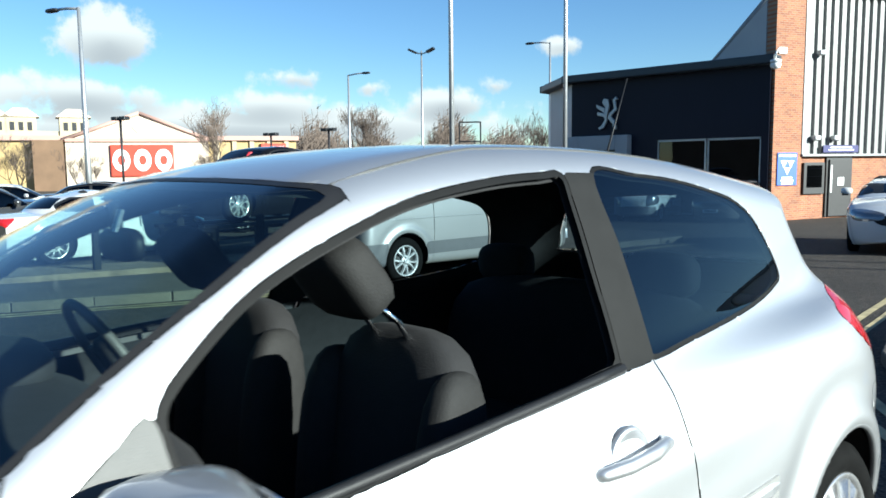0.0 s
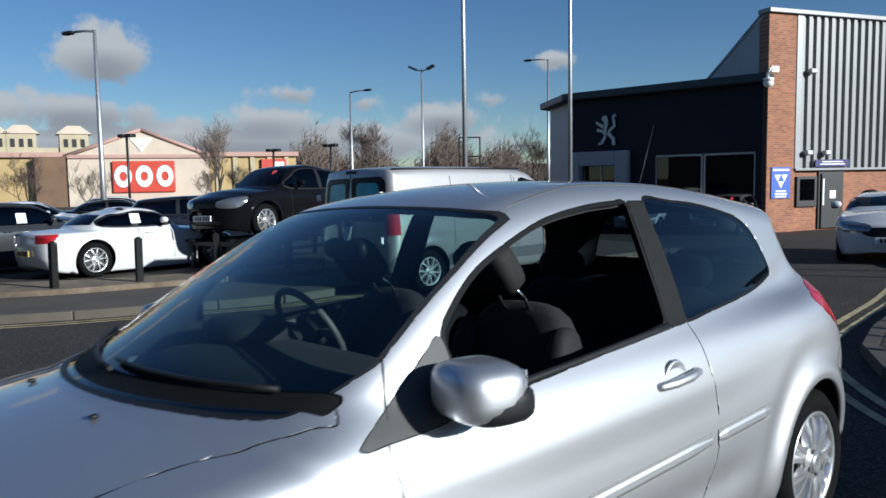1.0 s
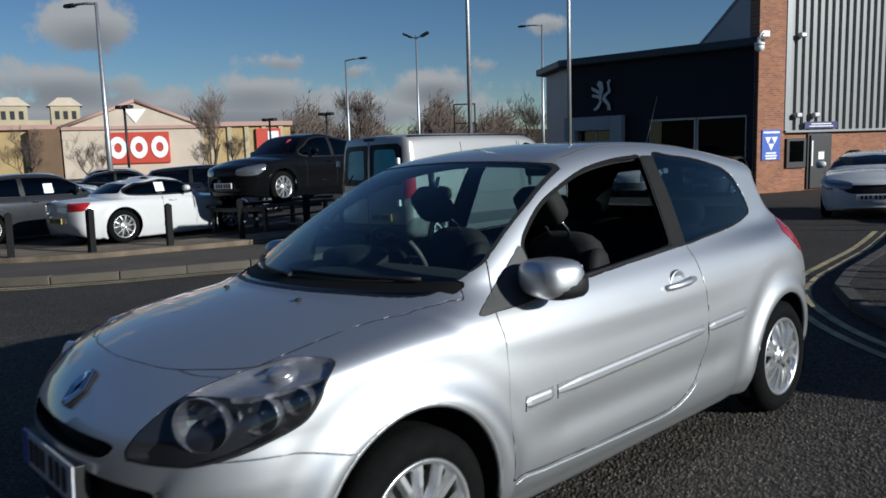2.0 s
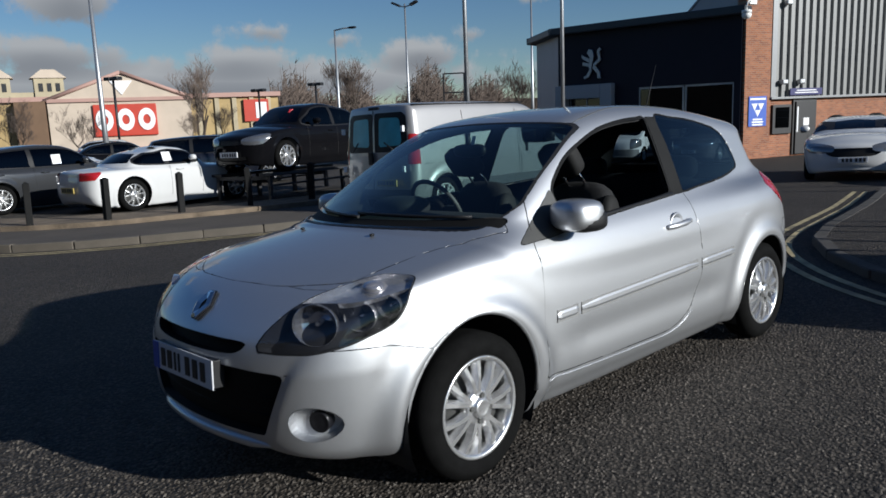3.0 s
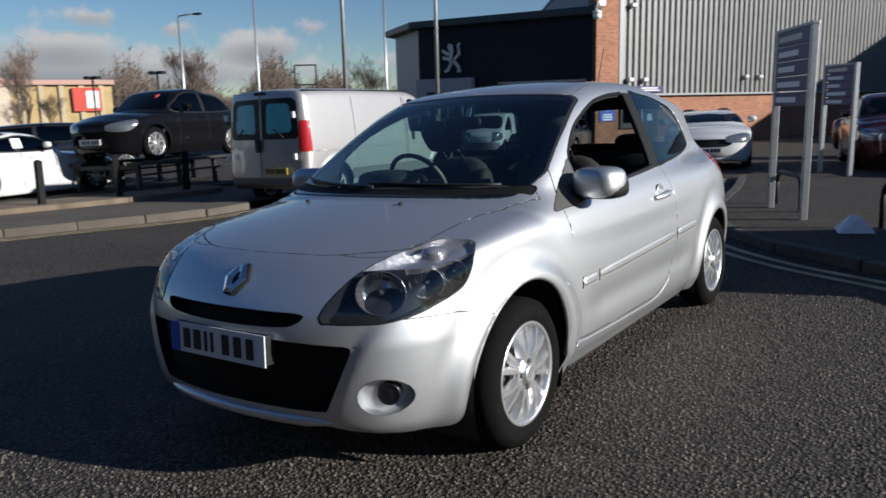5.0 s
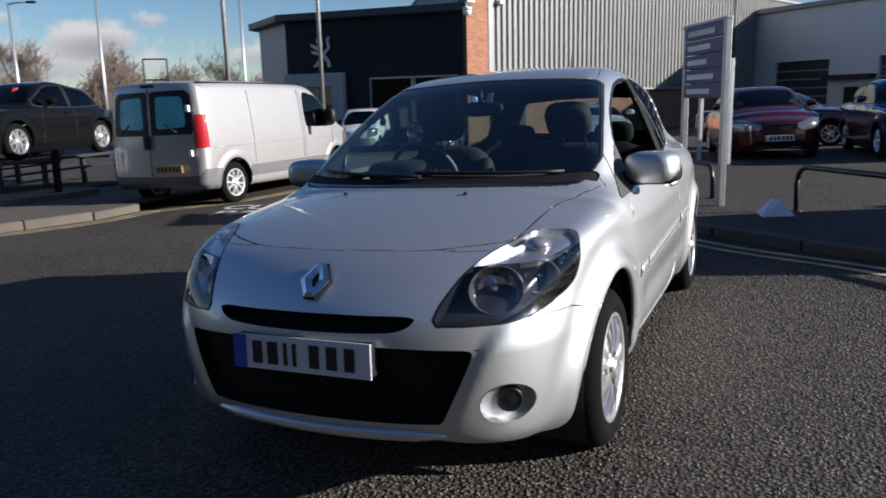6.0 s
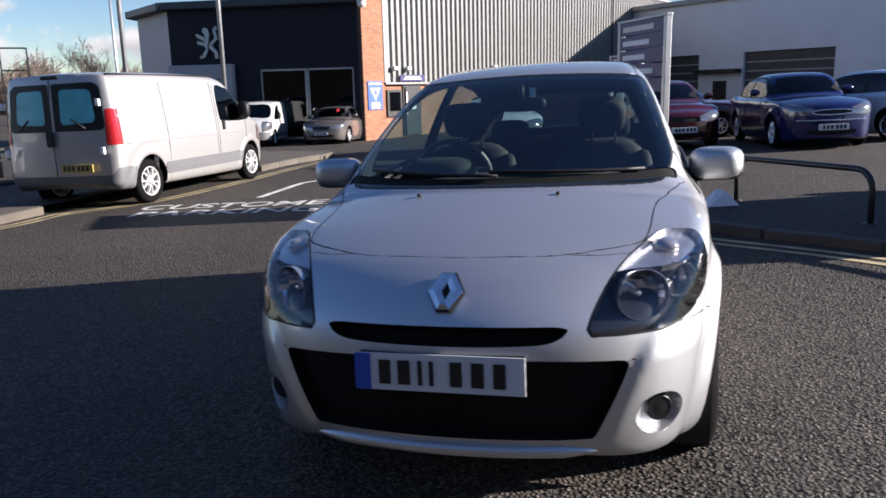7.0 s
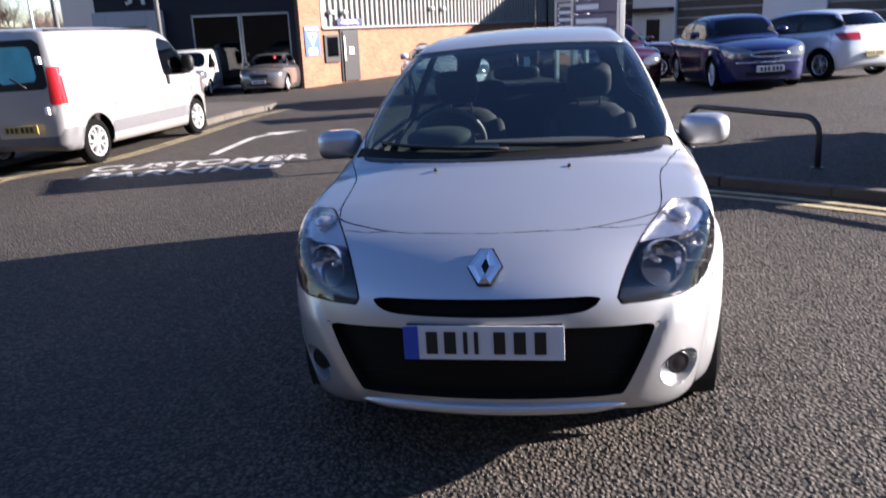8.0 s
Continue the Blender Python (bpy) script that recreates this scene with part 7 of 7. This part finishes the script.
notice = ((0.95, 0.96, 0.2, SIGN_WHITE),)
lot = "used cars in the raised lot"
parked_car(heading(-14.05, 6.4, -0.14, 0.99, 0.16), ROADSTER, P_WHITE, "white two-seat roadster with its hard top closed in the lot", 0.33, 10, 1, lot, stickers=((1.62, 0.98, 0.2, SIGN_WHITE),))
parked_car(heading(-12.35, 6.68, 0.25, -0.97, 0.76), BEETLE, P_BLACK, "black rounded hatchback raised on a display ramp", 0.34, 10, 1, lot)
parked_car(heading(-16.75, 4.7, -0.14, 0.99, 0.16), HATCH, P_GREY, "dark grey hatchback with a paper notice in its window", 0.32, 10, 2, lot, stickers=((1.3, 1.02, 0.22, SIGN_WHITE),))
parked_car(heading(-18.3, 10.4, 0.45, 0.9, 0.16), ESTATE, P_DARK, "dark blue estate car parked behind the roadster", 0.33, 10, 2, lot)
parked_car(heading(-24.5, 6.6, 0.35, 0.94, 0.16), SALOON, P_GREY, "grey saloon in the second row of the lot", 0.31, 10, 2, lot)
parked_car(heading(-26.5, 7.6, 0.3, 0.95, 0.16), HATCH, P_WHITE, "white hatchback in the second row of the lot", 0.31, 10, 2, lot)
parked_car(heading(-29.0, 11.5, 0.3, 0.95, 0.16), SALOON, P_BLACK, "black saloon far back in the lot", 0.31, 10, 2, lot)
parked_car(heading(-22.5, 13.2, 0.3, 0.95, 0.16), SALOON, P_BLACK, "black saloon beside the lighting column", 0.31, 10, 2, lot)
parked_car(heading(-2.75, 14.8, 0.30, -0.95), COUPE, P_WHITE, "white low coupe with a wide dark grille facing the road", 0.34, 10, 1, grille=(0.50, 0.63, 0.52), lamp=(0.02, 0.14))
fore = "customers' cars before the workshop"
parked_car(heading(1.05, 14.4, 0.22, -0.97), HATCH, P_RED, "red hatchback with bright headlamps before the workshop", 0.32, 10, 2, fore)
parked_car(heading(2.6, 19.6, 0.95, -0.3), SALOON, P_MAROON, "dark maroon saloon in the shade of the workshop", 0.31, 10, 2, fore)
parked_car(heading(3.74, 13.72, 0.136, -0.99), TALL_SALOON, P_BLUE, "deep blue saloon with a chrome-edged grille", 0.315, 10, 2, fore, grille_mat=CHROME)
parked_car(heading(4.70, 17.3, -0.5, 0.86), SMALL, P_PALE, "pale blue-white small hatchback seen from its tail", 0.305, 10, 2, fore)
parked_car(heading(-11.6, 24.9, 0.12, -0.99), HATCH, P_BRONZE, "grey-brown hatchback with a red ribbon before the showroom", 0.32, 10, 2)

parked_car(heading(*along(-68.3, 46), 0.35, 0.93, 0.16), HATCH, P_WHITE, "white hatchback far back by the store", 0.31, 10, 2, lot)
# red sale ribbons behind two windscreens
for m, spec in ((heading(-12.35, 6.68, 0.25, -0.97, 0.76), BEETLE), (heading(-11.6, 24.9, 0.12, -0.99), HATCH)):
    k = spec[1]
    t = thing("sale_ribbon", m @ pose(0.25, (k["ws0"] + k["ws1"]) / 2 + 0.02, (k["cowl"] + k["height"]) / 2 - 0.02), "folded red sale ribbon on a windscreen", "ribbon")
    for x in (-0.06, 0.06):
        part("ribbon_tail", box(x - 0.05, x + 0.05, -0.012, 0.012, -0.2, 0.2, 0.004, m=pose(0, 0, 0, -52, 0, 22 * (1 if x > 0 else -1))), RIBBON, t)

# ramp below the raised car
RAMP = material("ramp_steel", (0.03, 0.03, 0.032), 0.6, 0.2, 0.2, 4)
ramp = thing("display_ramp", heading(-12.35, 6.68, 0.25, -0.97, 0.16), "dark steel display ramp on short legs", "ramp")
for sx in (-1, 1):
    part("ramp_track", box(sx * 0.78 - 0.2, sx * 0.78 + 0.2, -0.6, 3.2, 0.54, 0.6, 0.01), RAMP, ramp)
    for y in (-0.5, 0.7, 1.9, 3.1):
        part("ramp_leg", box(sx * 0.78 - 0.04, sx * 0.78 + 0.04, y - 0.04, y + 0.04, -0.05, 0.54), RAMP, ramp)
    part("ramp_rail", tube([(sx * 0.98, -0.6, 0.35), (sx * 0.98, 3.2, 0.35)], 0.025, 6), RAMP, ramp)
for y in (-0.5, 1.2, 3.1):
    part("ramp_brace", box(-0.78, 0.78, y - 0.03, y + 0.03, 0.46, 0.54), RAMP, ramp)

# panel van
VAN_LOW = [(-0.80, 0.26), (-0.90, 0.36), (-0.92, 0.55), (-0.90, 0.78), (-0.80, 0.96), (-0.55, 1.10), (-0.28, 1.20), (0.15, 1.50), (0.52, 1.78), (0.78, 1.885), (1.2, 1.93), (2.2, 1.955), (3.2, 1.955), (3.75, 1.93), (3.85, 1.86), (3.90, 1.4), (3.93, 0.9), (3.94, 0.5), (3.88, 0.36), (3.5, 0.30), (1.0, 0.26)]


def panel_van(m, coat, label, small=False):
    van = thing("van", m, label, "van")
    k = 0.92 if small else 1.0
    spec = dict(mid=1.5, bow=0.14, crown=0.05, round=0.10, low=VAN_LOW,
                plan=[(0, -0.93), (0.35, -0.90), (0.65, -0.76), (0.83, -0.5), (0.91, -0.1), (0.945, 0.5), (0.95, 1.5), (0.95, 3.4), (0.94, 3.75), (0.90, 3.90), (0.80, 3.94), (0, 3.95)],
                section=[(0.2, 0.93), (0.35, 0.97), (0.6, 0.995), (0.9, 1.0), (1.15, 0.985), (1.5, 0.945), (1.75, 0.905), (1.9, 0.86), (2.1, 0.8)], flares=[(0.0, 0.33, 0.44, 0.016), (3.1, 0.33, 0.44, 0.016)])
    b = Bodywork(spec, 0.038)
    side = lambda q: np.abs(q[:, 0]) > 0.6
    for y in (0.0, 3.1):
        b.drawn(disc(y, 0.33, 0.385, 0.40), side_view, side, "gone")
    cab = [(0.02, 1.18), (0.30, 1.44), (0.58, 1.66), (0.72, 1.70), (1.02, 1.71), (1.05, 1.20), (0.9, 1.13), (0.2, 1.12)]
    b.drawn(cab, side_view, lambda q: side(q) & (q[:, 1] < 1.5), "cab_glass")
    b.drawn([(-0.72, 1.22), (0, 1.23), (0.72, 1.22), (0.62, 1.72), (0, 1.78), (-0.62, 1.72)], front_view, lambda q: (q[:, 1] < 0.8) & (q[:, 2] > 1.1), "screen")
    for sx in (-1, 1):
        b.drawn([(sx * 0.13, 1.26), (sx * 0.14, 1.68), (sx * 0.18, 1.71), (sx * 0.57, 1.70), (sx * 0.62, 1.66), (sx * 0.66, 1.29), (sx * 0.62, 1.24), (sx * 0.17, 1.22)], front_view, lambda q: q[:, 1] > 3.6, "rear_glass", smooth=False)
        b.drawn([(sx * 0.03, 1.13), (sx * 0.03, 1.79), (sx * 0.66, 1.79), (sx * 0.75, 1.72), (sx * 0.79, 1.17), (sx * 0.74, 1.13)], front_view, lambda q: q[:, 1] > 3.6, "glass_frame", smooth=False)
        b.drawn([(sx * 0.79, 0.92), (sx * 0.96, 0.92), (sx * 0.93, 1.42), (sx * 0.80, 1.42)], front_view, lambda q: q[:, 1] > 3.7, "tail_lamp", smooth=False)
    b.drawn([(3.0, 0.0), (3.0, 0.60), (3.80, 0.60), (3.84, 0.50), (4.2, 0.50), (4.2, 0.0)], side_view, lambda q: (q[:, 1] > 3.45), "bumper", smooth=False)
    b.drawn([(-1.2, 0.0), (-1.2, 0.62), (-0.5, 0.60), (-0.40, 0.0)], side_view, lambda q: (q[:, 1] < -0.35), "front_bumper", smooth=False)
    b.drawn([(0.35, 0.40), (0.35, 0.58), (2.75, 0.58), (2.75, 0.40)], side_view, lambda q: side(q), "rub_panel", smooth=False)
    b.drawn([(-0.42, 0.62), (-0.30, 1.0), (0.35, 1.02), (0.40, 0.75)], corner_view, lambda q: (q[:, 1] < -0.3) & (np.abs(q[:, 0]) > 0.5), "lamp")
    part("body_shell", b.panel("body_shell", "body", coat), coat, van)
    part("windscreen", b.panel("windscreen", "screen", DARK_GLASS, offset=-0.004), DARK_GLASS, van)
    me = b.panel("glass_surround", "glass_frame", TRIM, offset=-0.002)
    part("glass_surround", me, TRIM, van)
    part("rear_bumper", b.panel("rear_bumper", "bumper", BUMPER_GREY, offset=0.004), BUMPER_GREY, van)
    part("front_bumper", b.panel("front_bumper", "front_bumper", BUMPER_GREY, offset=0.004), BUMPER_GREY, van)
    inner = b.take("body", 0, -0.03)
    part("load_lining", mesh_of("load_lining", inner[0], [tuple(reversed(f)) for f in inner[1]], LINING), LINING, van)
    for sx in (-1, 1):
        part("cab_window", b.panel("cab_window", "cab_glass", DARK_GLASS, sx, -0.004), DARK_GLASS, van)
        part("rear_window", b.panel("rear_window", "rear_glass", GREEN_FILM, sx, -0.004), GREEN_FILM, van, "blue-green filmed rear door window")
        part("tail_lamp", b.panel("tail_lamp", "tail_lamp", RED_LENS, sx, 0.006), RED_LENS, van)
        part("rub_panel", b.panel("rub_panel", "rub_panel", BUMPER_GREY, sx, 0.006), BUMPER_GREY, van)
        me = b.panel("headlamp", "lamp", LAMP_GLASS, sx, 0.002)
        if me:
            part("headlamp", me, LAMP_GLASS, van)
        for y in (0.0, 3.1):
            alloy_wheel(van, sx * 0.90, y, 0.33, sx, 0.215, 10, rim_mat=WHEEL_COVER)
        mir = part("door_mirror", blob((sx * 1.03, 0.35, 1.30), (0.11, 0.08, 0.15), 3, None, 14, 10), TRIM, van)
        for y, z0, z1 in ((0.16, 0.45, 1.14), (1.12, 0.45, 1.75), (2.6, 0.60, 1.78), (1.18, 0.6, 1.78)):
            zs = np.linspace(z0, z1, 9)
            pts = b.settle(np.array([[sx * 0.93, y, z] for z in zs]), 6)
            part("door_gap", tube([(q[0], y, z) for q, z in zip(pts, zs)], 0.006, 4), SEAM, van)
        ys = np.linspace(0.3, 3.6, 12)
        pts = b.settle(np.array([[sx * 0.95, y, 0.92] for y in ys]), 6)
        part("side_crease", tube([(q[0], y, 0.92) for q, y in zip(pts, ys)], 0.009, 5), coat, van)
        part("door_handle", box(sx * 0.955 - 0.02, sx * 0.955 + 0.02, 0.93, 0.99, 0.98, 1.14, 0.01), TRIM, van)
        part("wiper", tube([(sx * 0.55, 3.93, 1.16), (sx * 0.35, 3.96, 1.30)], 0.012, 6), TRIM, van)
        part("roof_gutter", tube([(sx * 0.80, y, 1.895) for y in (0.9, 2.2, 3.7)], 0.014, 6), TRIM, van)
        part("hinge", box(sx * 0.80 - 0.03, sx * 0.80 + 0.03, 3.90, 3.95, 1.46, 1.56, 0.01), SIGN_WHITE, van)
        part("hinge", box(sx * 0.80 - 0.03, sx * 0.80 + 0.03, 3.92, 3.965, 0.80, 0.90, 0.01), SIGN_WHITE, van)
    part("rear_door_gap", tube([(0.0, 3.95, 0.5), (0.0, 3.94, 1.0), (0, 3.915, 1.5), (0, 3.87, 1.84)], 0.007, 5), SEAM, van)
    part("rear_handle", box(-0.02, 0.10, 3.93, 3.97, 0.92, 1.14, 0.02), TRIM, van)
    pl = part("number_plate", box(-0.62, -0.10, 3.955, 3.975, 0.56, 0.67, 0.004), PLATE_YELLOW, van)
    for x in (-0.53, -0.46, -0.39, -0.30, -0.23, -0.16):
        part("plate_bar", box(x - 0.022, x + 0.022, 3.974, 3.978, 0.58, 0.65), INK, pl)
    part("stop_lamp", box(-0.14, 0.14, 3.80, 3.86, 1.85, 1.90, 0.01), TRIM, van)
    return van


WHEEL_COVER = material("silver_wheel_cover", (0.50, 0.50, 0.50), 0.4, 0.4, 0.06, 10)
# local y runs to the rear; the van faces up the road
VAN_AT = laid(-7.58, 10.05, 180.6)
trafic = panel_van(VAN_AT, VAN_SILVER, "silver panel van with filmed rear windows, half on the kerb")
# unseen copy, added only for the shadow it throws over island and road
tagged(copy_thing(trafic, laid(7.3, 6.55, 120)), "unseen panel van added to cast shade on the island and road", "van")
small_van = copy_thing(trafic, heading(-14.5, 24.4, 0.25, -0.97) @ Matrix.Diagonal((0.9, 0.85, 0.92, 1)))
tagged(small_van, "small white delivery van before the showroom", "van")
for o in small_van.children:
    if o.name.startswith("body_shell"):
        o.data = o.data.copy()
        o.data.materials[0] = P_WHITE
